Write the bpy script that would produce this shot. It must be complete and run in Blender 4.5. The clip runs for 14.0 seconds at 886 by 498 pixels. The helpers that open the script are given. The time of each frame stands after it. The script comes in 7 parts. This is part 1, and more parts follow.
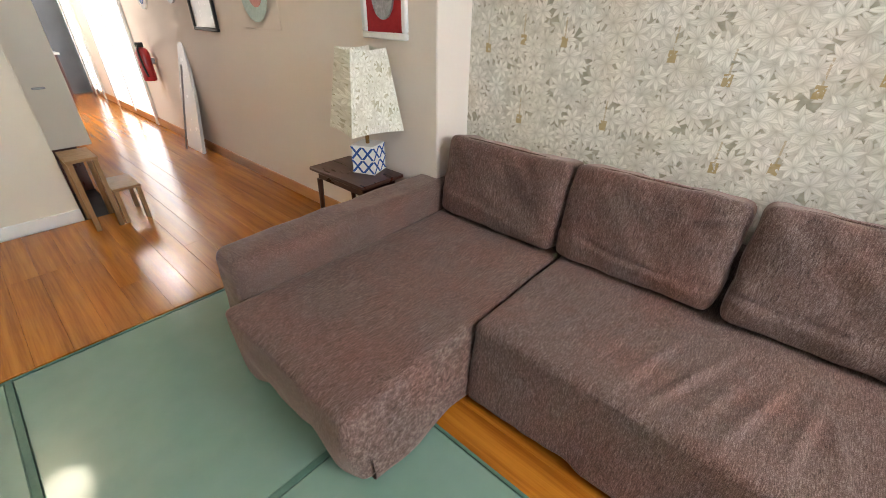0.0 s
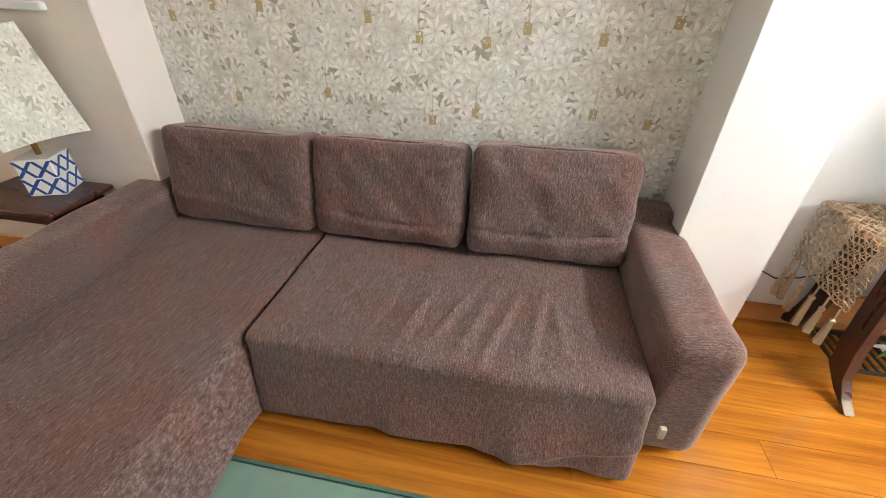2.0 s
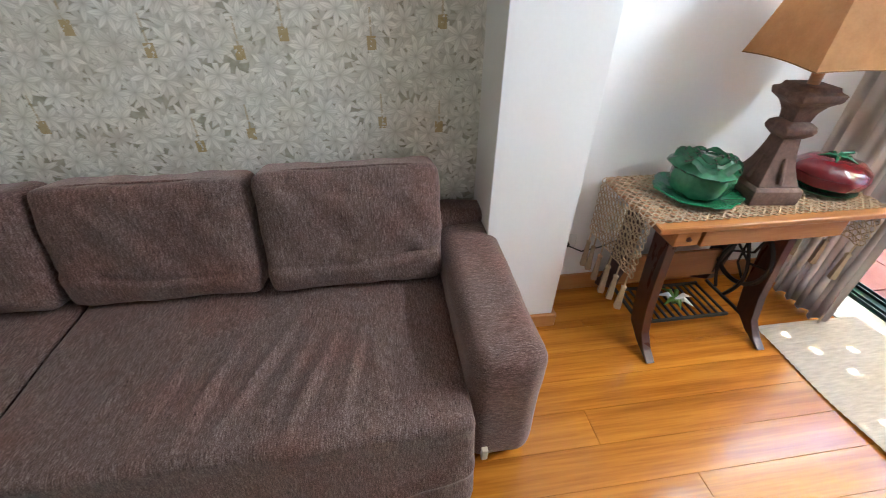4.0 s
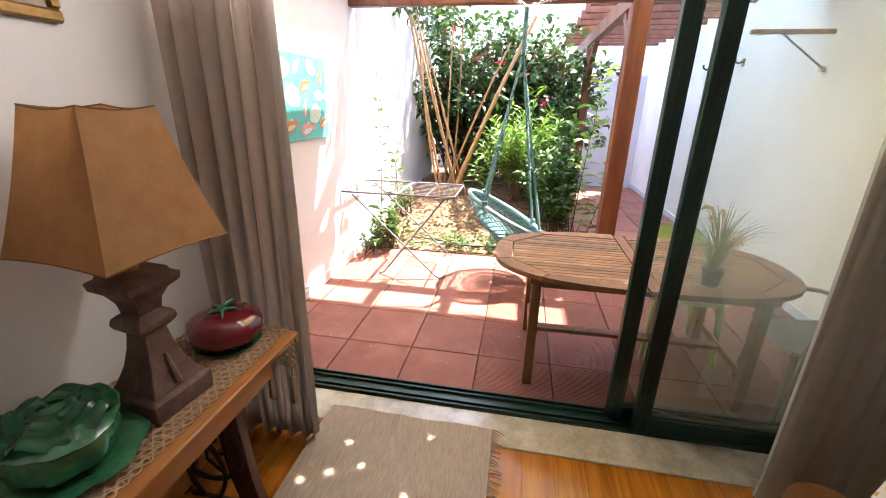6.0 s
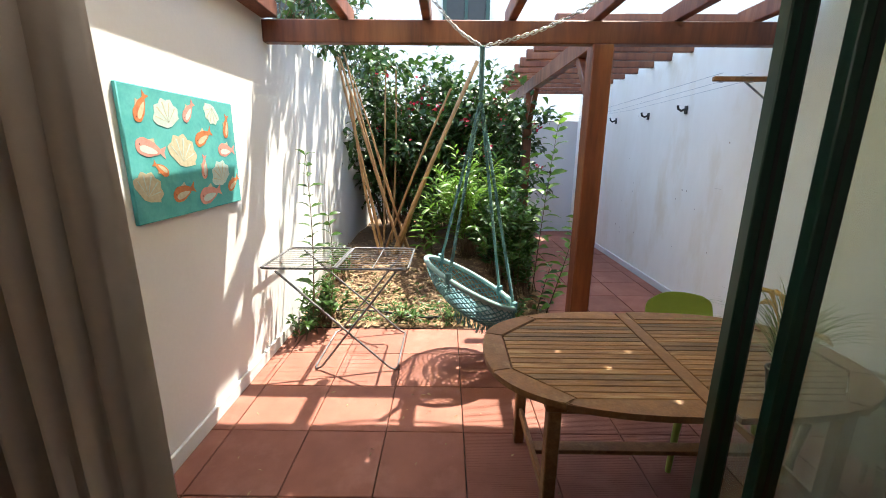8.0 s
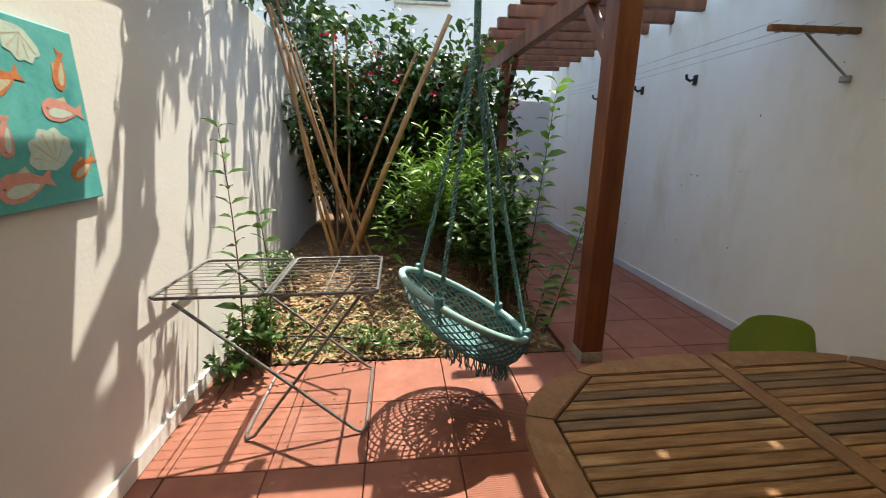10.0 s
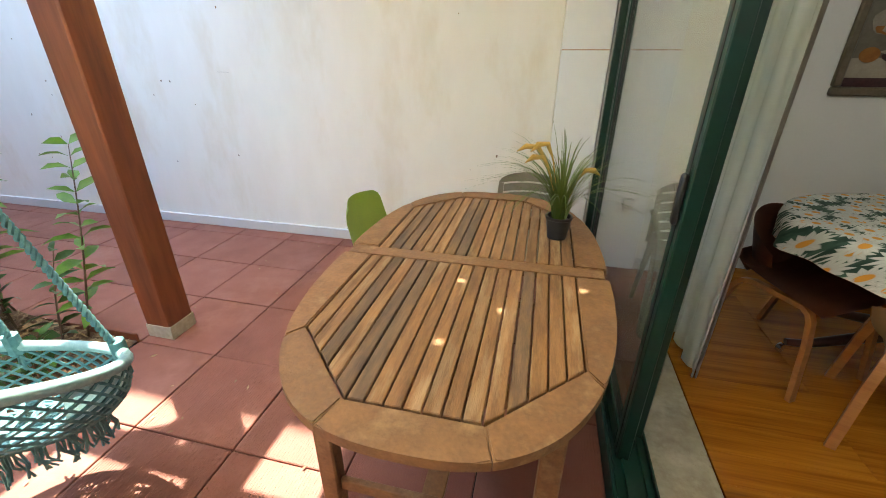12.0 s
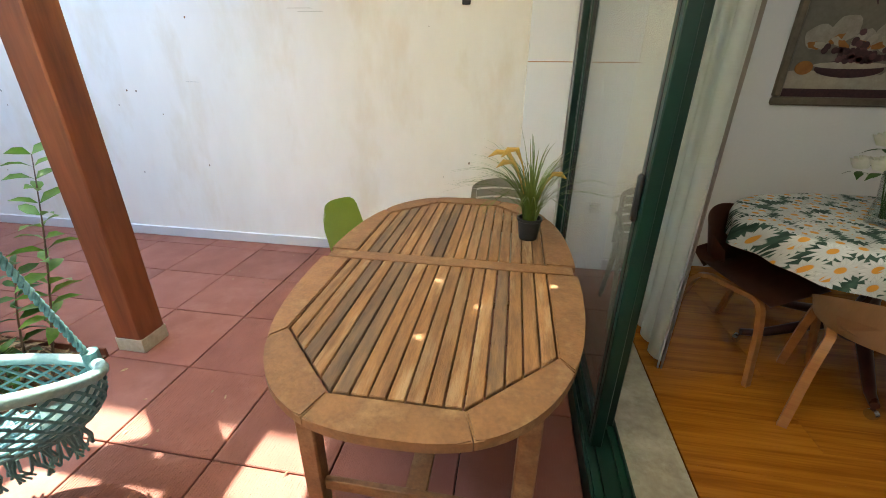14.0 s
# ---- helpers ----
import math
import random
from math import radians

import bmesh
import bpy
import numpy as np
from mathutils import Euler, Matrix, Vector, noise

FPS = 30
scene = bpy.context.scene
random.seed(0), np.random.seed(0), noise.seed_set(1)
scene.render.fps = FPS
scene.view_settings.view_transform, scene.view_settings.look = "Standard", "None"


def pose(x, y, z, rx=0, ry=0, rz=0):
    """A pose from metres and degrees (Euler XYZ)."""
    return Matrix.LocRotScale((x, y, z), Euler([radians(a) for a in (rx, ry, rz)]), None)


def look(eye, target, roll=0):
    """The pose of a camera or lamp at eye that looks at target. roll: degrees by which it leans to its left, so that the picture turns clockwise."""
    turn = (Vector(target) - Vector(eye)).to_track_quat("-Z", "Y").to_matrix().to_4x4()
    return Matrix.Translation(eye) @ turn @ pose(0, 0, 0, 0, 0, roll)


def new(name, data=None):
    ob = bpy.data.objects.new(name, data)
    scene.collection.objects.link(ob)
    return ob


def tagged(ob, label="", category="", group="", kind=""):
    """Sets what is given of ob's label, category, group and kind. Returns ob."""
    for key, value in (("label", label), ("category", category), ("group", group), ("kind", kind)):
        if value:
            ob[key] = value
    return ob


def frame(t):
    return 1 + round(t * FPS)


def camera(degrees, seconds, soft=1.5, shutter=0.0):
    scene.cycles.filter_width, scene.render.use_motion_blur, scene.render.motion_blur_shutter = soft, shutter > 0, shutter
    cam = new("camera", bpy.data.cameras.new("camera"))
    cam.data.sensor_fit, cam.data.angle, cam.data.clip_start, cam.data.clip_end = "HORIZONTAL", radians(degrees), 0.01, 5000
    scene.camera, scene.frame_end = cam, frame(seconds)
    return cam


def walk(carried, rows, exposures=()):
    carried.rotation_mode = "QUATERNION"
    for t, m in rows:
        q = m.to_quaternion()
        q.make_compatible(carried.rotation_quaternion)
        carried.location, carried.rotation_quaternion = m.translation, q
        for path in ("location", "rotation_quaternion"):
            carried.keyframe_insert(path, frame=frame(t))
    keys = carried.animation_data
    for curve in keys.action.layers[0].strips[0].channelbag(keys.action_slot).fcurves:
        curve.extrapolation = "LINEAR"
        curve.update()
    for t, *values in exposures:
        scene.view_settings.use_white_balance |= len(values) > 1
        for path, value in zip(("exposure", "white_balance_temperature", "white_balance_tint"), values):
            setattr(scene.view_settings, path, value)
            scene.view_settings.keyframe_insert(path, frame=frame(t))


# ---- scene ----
cam = camera(94.7, 14.0, soft=0.9, shutter=0.1)
PATH = [
    (0, (0.686, 1.406, 1.51), (-0.451, 2.702, 0.495), 0.9),
    (0.5, (0.729, 1.462, 1.519), (-0.278, 2.919, 0.589), 0.1),
    (1, (0.774, 1.505, 1.514), (0.183, 3.109, 0.476), 0.2),
    (1.5, (0.822, 1.516, 1.5), (0.528, 3.168, 0.411), 1.6),
    (2, (0.83, 1.545, 1.505), (0.538, 3.179, 0.388), 1.1),
    (2.2, (0.853, 1.578, 1.51), (0.575, 3.226, 0.412), 0.9),
    (4.3, (1.215, 1.802, 1.564), (1.774, 3.301, 0.364), 1.8),
    (4.5, (1.294, 1.833, 1.567), (2.114, 3.194, 0.353), 2.4),
    (4.7, (1.381, 1.87, 1.574), (2.415, 3.102, 0.385), 2.5),
    (5, (1.499, 1.929, 1.59), (2.864, 2.906, 0.502), 2.4),
    (5.5, (1.619, 1.996, 1.637), (3.373, 2.474, 0.802), 3.0),
    (6, (1.776, 2.023, 1.67), (3.628, 2.359, 0.995), 1.2),
    (6.5, (1.982, 2.066, 1.72), (3.889, 2.341, 1.185), 0.5),
    (7, (2.139, 2.144, 1.727), (4.069, 2.358, 1.246), 1.3),
    (7.5, (2.342, 2.252, 1.736), (4.29, 2.234, 1.285), 1.7),
    (7.7, (2.413, 2.287, 1.734), (4.355, 2.303, 1.256), 0.5),
    (9.8, (3.393, 2.461, 1.625), (5.345, 2.39, 1.199), 0.2),
    (10, (3.473, 2.486, 1.612), (5.391, 2.276, 1.087), 0.4),
    (10.5, (3.707, 2.459, 1.557), (5.44, 1.787, 0.818), 0.1),
    (11, (3.883, 2.404, 1.528), (5.222, 1.167, 0.703), 1.0),
    (11.5, (4.032, 2.497, 1.488), (4.797, 0.844, 0.663), 0.2),
    (12, (4.123, 2.648, 1.482), (4.54, 0.89, 0.623), 0.2),
    (12.5, (4.128, 2.694, 1.476), (4.446, 0.91, 0.631), 0.3),
    (13, (4.126, 2.71, 1.477), (4.44, 0.916, 0.65), 0.3),
    (13.5, (4.121, 2.714, 1.481), (4.432, 0.914, 0.666), 0.4),
    (14, (4.119, 2.714, 1.48), (4.417, 0.912, 0.663), 0.5),
]
walk(cam, [(t, look(eye, target, roll)) for t, eye, target, roll in PATH],
     [(0, 6.2, 6150, 9), (1.0, 6.4, 6150, 9), (2.2, 6.2, 6150, 9), (4.3, 5.4, 5600, 6), (5.0, 4.95, 5700, -4), (5.5, 4.75, 6500, 9), (6.0, 4.2, 7000, 19), (7.0, 3.55, 7000, 8), (7.7, 3.15, 6900, 6), (9.8, 2.15, 7400, 5), (10.5, 2.35, 7200, 3), (11.0, 3.0, 7000, 3), (11.5, 3.65, 6800, 4), (12.0, 3.8, 6800, 4), (14, 3.8, 6800, 4)])

# ---------- light ----------
SUN = Vector((0.366, -0.272, 1.0)).normalized()
world = bpy.data.worlds.new("sky")
scene.world = world
world.use_nodes = True
_wt = world.node_tree
_sky = _wt.nodes.new("ShaderNodeTexSky")
_sky.sky_type = "NISHITA"
_sky.sun_disc = False
_sky.sun_elevation = math.asin(SUN.z)
_sky.sun_rotation = math.atan2(SUN.x, SUN.y)
_bg = _wt.nodes["Background"]
_wt.links.new(_sky.outputs[0], _bg.inputs[0])
_bg.inputs[1].default_value = 0.15
_sl = bpy.data.lights.new("sun", "SUN")
_sl.energy, _sl.angle, _sl.color = 2.35, radians(0.55), (1.0, 0.95, 0.87)
sun = new("sun", _sl)
sun.matrix_world = look(SUN * 20, (0, 0, 0))


def spot_bulb(x, y, z, watts, size=0.05):
    """The light of a ceiling fitting, just under its lens."""
    d = bpy.data.lights.new("ceiling_bulb", "POINT")
    d.energy, d.color, d.shadow_soft_size = watts, (1.0, 0.86, 0.68), size
    o = new("ceiling_bulb", d)
    o.location = (x, y, z)


# area lamp added at the head of the patio door's open half, to boost daylight
_al = bpy.data.lights.new("door_daylight", "AREA")
_al.shape, _al.size, _al.size_y, _al.energy, _al.color = "RECTANGLE", 1.8, 0.30, 2.6, (0.98, 0.99, 1.0)
door_daylight = new("door_daylight", _al)
door_daylight.matrix_world = look((3.42, 2.40, 2.36), (0.6, 2.40, 2.30), 0)


# ---------- mesh helpers ----------
rng = random.Random(7)
FI = 0.08      # the indoor floor above the patio


def finish(name, bm, mat, smooth=True, angle=38):
    me = bpy.data.meshes.new(name)
    bmesh.ops.recalc_face_normals(bm, faces=bm.faces)
    bm.to_mesh(me)
    bm.free()
    for m in (mat if isinstance(mat, (list, tuple)) else [mat]):
        me.materials.append(m)
    if smooth:
        me.polygons.foreach_set("use_smooth", [True] * len(me.polygons))
        me.set_sharp_from_angle(angle=radians(angle))
    return me


def part(name, bm, mat, parent=None, label="", smooth=True, angle=38):
    """One mesh object, under a thing or a part."""
    ob = new(name, finish(name, bm, mat, smooth, angle) if isinstance(bm, bmesh.types.BMesh) else bm)
    if parent is not None:
        ob.parent = parent
    if label:
        tagged(ob, label)
    return ob


def thing(name, at, label, category, group="", kind="", turn=0.0):
    ob = new(name)
    ob.empty_display_size = 0.1
    ob.matrix_world = pose(at[0], at[1], at[2], 0, 0, turn)
    return tagged(ob, label, category, group, kind)


def structure(name, bm, mat, label="", category="", smooth=False):
    ob = part(name, bm, mat, None, "", smooth)
    return tagged(ob, label, category or name.split("_")[0], "", "structure")


def B():
    return bmesh.new()


def box(bm, x0, x1, y0, y1, z0, z1, bevel=0.0, seg=1, m=None):
    mat = Matrix.Translation(((x0 + x1) / 2, (y0 + y1) / 2, (z0 + z1) / 2)) @ Matrix.Diagonal((abs(x1 - x0), abs(y1 - y0), abs(z1 - z0), 1))
    if m is not None:
        mat = m @ mat
    vs = bmesh.ops.create_cube(bm, size=1.0, matrix=mat)["verts"]
    if bevel:
        es = list({e for v in vs for e in v.link_edges})
        bmesh.ops.bevel(bm, geom=es, offset=bevel, segments=1, profile=0.5, affect="EDGES")
    return bm


def tube(bm, pts, r, seg=8, closed=False, cap=True):
    """A round bar along points; r a number or one for each point."""
    pts = [Vector(p) for p in pts]
    n = len(pts)
    rs = r if isinstance(r, (list, tuple)) else [r] * n
    rings, up = [], None
    for i, p in enumerate(pts):
        a = pts[(i - 1) % n] if (closed or i > 0) else p
        b = pts[(i + 1) % n] if (closed or i < n - 1) else p
        d = (b - a).normalized()
        if up is None:
            up = d.orthogonal().normalized()
        up = (up - d * up.dot(d))
        up = up.normalized() if up.length > 1e-6 else d.orthogonal().normalized()
        w = d.cross(up)
        rings.append([bm.verts.new(p + (up * math.cos(k * math.tau / seg) + w * math.sin(k * math.tau / seg)) * rs[i]) for k in range(seg)])
    for i in range(n if closed else n - 1):
        a, b = rings[i], rings[(i + 1) % n]
        for k in range(seg):
            bm.faces.new((a[k], a[(k + 1) % seg], b[(k + 1) % seg], b[k]))
    if cap and not closed and seg > 2:
        bm.faces.new(rings[0][::-1])
        bm.faces.new(rings[-1])
    return bm


def lathe(bm, prof, seg=28, at=(0, 0, 0), wave=None):
    """Turn a profile of (radius, height) round z. wave(angle, radius, height) may change the radius."""
    rings = []
    for r, z in prof:
        ring = []
        for k in range(seg):
            a = k * math.tau / seg
            rr = wave(a, r, z) if wave else r
            ring.append(bm.verts.new((at[0] + rr * math.cos(a), at[1] + rr * math.sin(a), at[2] + z)))
        rings.append(ring)
    for a, b in zip(rings, rings[1:]):
        for k in range(seg):
            bm.faces.new((a[k], a[(k + 1) % seg], b[(k + 1) % seg], b[k]))
    for ring, (r, z) in ((rings[0], prof[0]), (rings[-1], prof[-1])):
        if r > 1e-4:
            bm.faces.new(ring)
    bmesh.ops.remove_doubles(bm, verts=bm.verts, dist=1e-5)
    return bm


def grid(bm, nu, nv, f, wrap=False):
    """A sheet of nu x nv quads through f(u, v)."""
    vs = [[bm.verts.new(f(i / nu, j / nv)) for j in range(nv + 1)] for i in range(nu if wrap else nu + 1)]
    for i in range(nu):
        a, b = vs[i], vs[(i + 1) % len(vs)]
        for j in range(nv):
            bm.faces.new((a[j], b[j], b[j + 1], a[j + 1]))
    return vs


def prism(bm, outline, z0, z1, m=None):
    """An outline of (x, y) raised from z0 to z1."""
    lo = [bm.verts.new((m @ Vector((x, y, z0))) if m else (x, y, z0)) for x, y in outline]
    hi = [bm.verts.new((m @ Vector((x, y, z1))) if m else (x, y, z1)) for x, y in outline]
    bm.faces.new(lo[::-1])
    bm.faces.new(hi)
    n = len(outline)
    for i in range(n):
        bm.faces.new((lo[i], lo[(i + 1) % n], hi[(i + 1) % n], hi[i]))
    return bm


def cushion(bm, sx, sy, sz, puff=0.35, n=14, wob=0.006, seed=0, power=5.0):
    """A soft pad round the origin: a rounded box with swollen faces."""
    r = random.Random(seed)
    ph = [r.uniform(0, 6.3) for _ in range(6)]
    bmesh.ops.create_cube(bm, size=2.0)
    bmesh.ops.subdivide_edges(bm, edges=bm.edges[:], cuts=n, use_grid_fill=True)
    for v in bm.verts:
        x, y, z = v.co
        q = (abs(x) ** power + abs(y) ** power + abs(z) ** power) ** (1 / power)
        x, y, z = x / q, y / q, z / q
        rim = max(0.0, 1 - max(abs(x) ** 4, abs(z) ** 4))
        y *= 1 - puff + puff * math.sqrt(rim)
        w = wob * (math.sin(7 * x + ph[0]) * math.sin(6 * z + ph[1]) + 0.6 * math.sin(15 * x + 9 * z + ph[2]))
        v.co = (x * sx / 2 + w, y * sy / 2 + w * (1 if y > 0 else -1), z * sz / 2 + w)
    return bm


# ---------- materials ----------
def material(name, a, b=None, rough=0.6, metal=0.0, scale=8.0, fine=90.0, bump=0.15, mix=0.5, stretch=(1, 1, 1), coat=0.0,
             var=0.0, spec=0.5, detail=4.0, dist=0.01, trans=0.0, rvar=0.1, third=None, tscale=None, weave=0.0):
    """A node material with broad and fine variation between a and b (and blotches of third), and fine relief."""
    mt = bpy.data.materials.new(name)
    mt.use_nodes = True
    nt = mt.node_tree
    N, L = nt.nodes, nt.links
    bs = N["Principled BSDF"]
    b = b or tuple(c * 0.75 for c in a)
    tc = N.new("ShaderNodeTexCoord")
    mp = N.new("ShaderNodeMapping")
    mp.inputs["Scale"].default_value = stretch
    L.new(tc.outputs["Object"], mp.inputs["Vector"])
    vec = mp.outputs[0]
    oi = N.new("ShaderNodeObjectInfo")
    if var:
        ad = N.new("ShaderNodeVectorMath")
        ad.operation = "MULTIPLY_ADD"
        cx = N.new("ShaderNodeCombineXYZ")
        for k in range(3):
            L.new(oi.outputs["Random"], cx.inputs[k])
        L.new(cx.outputs[0], ad.inputs[0])
        ad.inputs[1].default_value = (17.0, 31.0, 23.0)
        L.new(vec, ad.inputs[2])
        vec = ad.outputs[0]
    n1, n2 = N.new("ShaderNodeTexNoise"), N.new("ShaderNodeTexNoise")
    for n, s in ((n1, scale), (n2, fine)):
        n.inputs["Scale"].default_value = s
        n.inputs["Detail"].default_value = detail
        L.new(vec, n.inputs["Vector"])
    if weave:
        # crossed threads: each noise drawn out along one direction
        for n, k in ((n1, (0.28, 1.0, 1.0)), (n2, (1.0, 0.22, 0.22))):
            q = N.new("ShaderNodeVectorMath")
            q.operation = "MULTIPLY"
            q.inputs[1].default_value = tuple(c * weave for c in k)
            L.new(vec, q.inputs[0])
            L.new(q.outputs[0], n.inputs["Vector"])
    mm = N.new("ShaderNodeMath")
    mm.operation = "MULTIPLY_ADD"
    L.new(n2.outputs[0], mm.inputs[0])
    mm.inputs[1].default_value = 0.5
    L.new(n1.outputs[0], mm.inputs[2])
    rp = N.new("ShaderNodeMapRange")
    rp.inputs[1].default_value, rp.inputs[2].default_value = 0.75 - mix * 0.5, 0.75 + mix * 0.5
    L.new(mm.outputs[0], rp.inputs[0])
    mx = N.new("ShaderNodeMix")
    mx.data_type = "RGBA"
    mx.inputs[6].default_value, mx.inputs[7].default_value = (*a, 1), (*b, 1)
    L.new(rp.outputs[0], mx.inputs[0])
    col = mx.outputs[2]
    if third:
        n3 = N.new("ShaderNodeTexNoise")
        n3.inputs["Scale"].default_value = tscale or scale * 0.45
        n3.inputs["Detail"].default_value = 7
        n3.inputs["Roughness"].default_value = 0.65
        L.new(vec, n3.inputs["Vector"])
        r3 = N.new("ShaderNodeMapRange")
        r3.inputs[1].default_value, r3.inputs[2].default_value = 0.52, 0.72
        L.new(n3.outputs[0], r3.inputs[0])
        m3 = N.new("ShaderNodeMix")
        m3.data_type = "RGBA"
        m3.inputs[7].default_value = (*third, 1)
        L.new(r3.outputs[0], m3.inputs[0])
        L.new(col, m3.inputs[6])
        col = m3.outputs[2]
    if var:
        hs = N.new("ShaderNodeHueSaturation")
        vr = N.new("ShaderNodeMapRange")
        vr.inputs[3].default_value, vr.inputs[4].default_value = 1 - var, 1 + var
        L.new(oi.outputs["Random"], vr.inputs[0])
        L.new(vr.outputs[0], hs.inputs["Value"])
        L.new(col, hs.inputs["Color"])
        col = hs.outputs[0]
    L.new(col, bs.inputs["Base Color"])
    rr = N.new("ShaderNodeMapRange")
    rr.inputs[3].default_value, rr.inputs[4].default_value = max(0.02, rough - rvar), min(1, rough + rvar)
    L.new(n1.outputs[0], rr.inputs[0])
    L.new(rr.outputs[0], bs.inputs["Roughness"])
    bs.inputs["Metallic"].default_value = metal
    bs.inputs["Specular IOR Level"].default_value = spec
    bs.inputs["Coat Weight"].default_value = coat
    bs.inputs["Coat Roughness"].default_value = 0.12
    if bump:
        bp = N.new("ShaderNodeBump")
        bp.inputs["Strength"].default_value = bump
        bp.inputs["Distance"].default_value = dist
        L.new(mm.outputs[0], bp.inputs["Height"])
        L.new(bp.outputs[0], bs.inputs["Normal"])
    if trans:
        tl, ms = N.new("ShaderNodeBsdfTranslucent"), N.new("ShaderNodeMixShader")
        L.new(col, tl.inputs[0])
        ms.inputs[0].default_value = trans
        L.new(bs.outputs[0], ms.inputs[1])
        L.new(tl.outputs[0], ms.inputs[2])
        L.new(ms.outputs[0], N["Material Output"].inputs[0])
    return mt


def glass(name, tint=(0.93, 0.97, 0.95), gloss=0.09, haze=0.0):
    """Clear pane: what is behind, a mirror image that grows at a slant, and a pale haze mixed in for washed-out
    reflections.
    """
    mt = bpy.data.materials.new(name)
    mt.use_nodes = True
    N, L = mt.node_tree.nodes, mt.node_tree.links
    N.remove(N["Principled BSDF"])
    tr, gl, ms = N.new("ShaderNodeBsdfTransparent"), N.new("ShaderNodeBsdfGlossy"), N.new("ShaderNodeMixShader")
    lw, pw, ma = N.new("ShaderNodeLayerWeight"), N.new("ShaderNodeMath"), N.new("ShaderNodeMath")
    tr.inputs[0].default_value = (*tint, 1)
    gl.inputs["Roughness"].default_value = 0.01
    lw.inputs[0].default_value = 0.5
    pw.operation, ma.operation = "POWER", "MULTIPLY_ADD"
    pw.inputs[1].default_value = 2.6
    ma.inputs[1].default_value, ma.inputs[2].default_value = 0.95, gloss * 0.35
    L.new(lw.outputs["Facing"], pw.inputs[0])
    L.new(pw.outputs[0], ma.inputs[0])
    L.new(ma.outputs[0], ms.inputs[0])
    L.new(tr.outputs[0], ms.inputs[1])
    L.new(gl.outputs[0], ms.inputs[2])
    out = ms.outputs[0]
    # uneven pale layer over the pane in place of its bright veil of reflections
    if haze:
        tl, md, ns, mr = N.new("ShaderNodeBsdfTranslucent"), N.new("ShaderNodeMixShader"), N.new("ShaderNodeTexNoise"), N.new("ShaderNodeMapRange")
        tl.inputs[0].default_value = (0.86, 0.93, 0.82, 1)
        ns.inputs["Scale"].default_value = 2.5
        ns.inputs["Detail"].default_value = 6
        mr.inputs[1].default_value, mr.inputs[2].default_value = 0.3, 0.7
        mr.inputs[3].default_value, mr.inputs[4].default_value = haze * 0.6, haze * 1.4
        L.new(ns.outputs[0], mr.inputs[0])
        L.new(mr.outputs[0], md.inputs[0])
        L.new(out, md.inputs[1])
        df, mb = N.new("ShaderNodeBsdfDiffuse"), N.new("ShaderNodeMixShader")
        df.inputs[0].default_value = (0.86, 0.93, 0.82, 1)
        L.new(tl.outputs[0], mb.inputs[1])
        L.new(df.outputs[0], mb.inputs[2])
        L.new(mb.outputs[0], md.inputs[2])
        out = md.outputs[0]
    L.new(out, N["Material Output"].inputs[0])
    return mt


class Nodes:
    """Short hand for building a node tree."""

    def __init__(self, name):
        self.mt = bpy.data.materials.new(name)
        self.mt.use_nodes = True
        self.N, self.L = self.mt.node_tree.nodes, self.mt.node_tree.links
        self.bs = self.N["Principled BSDF"]
        self.co = self.N.new("ShaderNodeTexCoord").outputs["Object"]

    def put(self, socket, v):
        if isinstance(v, (int, float)):
            socket.default_value = v
        elif isinstance(v, tuple):
            socket.default_value = (*v, 1) if len(socket.default_value) == 4 else v
        else:
            self.L.new(v, socket)

    def m(self, op, a, b=None, c=None):
        n = self.N.new("ShaderNodeMath")
        n.operation = op
        for k, v in enumerate((a, b, c)):
            if v is not None:
                self.put(n.inputs[k], v)
        return n.outputs[0]

    def v(self, op, a, b=None, c=None, out=0):
        n = self.N.new("ShaderNodeVectorMath")
        n.operation = op
        for k, q in enumerate((a, b, c)):
            if q is not None:
                self.put(n.inputs[k], q)
        return n.outputs[out]

    def sat(self, a):
        n = self.N.new("ShaderNodeClamp")
        self.put(n.inputs[0], a)
        return n.outputs[0]

    def step(self, a, lo, hi, to0=0.0, to1=1.0):
        n = self.N.new("ShaderNodeMapRange")
        for k, q in enumerate((a, lo, hi, to0, to1)):
            self.put(n.inputs[k], q)
        return n.outputs[0]

    def mix(self, f, a, b, blend="MIX"):
        n = self.N.new("ShaderNodeMix")
        n.data_type, n.blend_type = "RGBA", blend
        for k, q in ((0, f), (6, a), (7, b)):
            self.put(n.inputs[k], q)
        return n.outputs[2]

    def noise(self, vec, scale=1.0, detail=4.0, rough=0.5):
        n = self.N.new("ShaderNodeTexNoise")
        self.put(n.inputs["Vector"], vec)
        n.inputs["Scale"].default_value, n.inputs["Detail"].default_value, n.inputs["Roughness"].default_value = scale, detail, rough
        return n.outputs[0]

    def bump(self, h, strength, dist):
        n = self.N.new("ShaderNodeBump")
        n.inputs["Strength"].default_value, n.inputs["Distance"].default_value = strength, dist
        self.put(n.inputs["Height"], h)
        self.L.new(n.outputs[0], self.bs.inputs["Normal"])


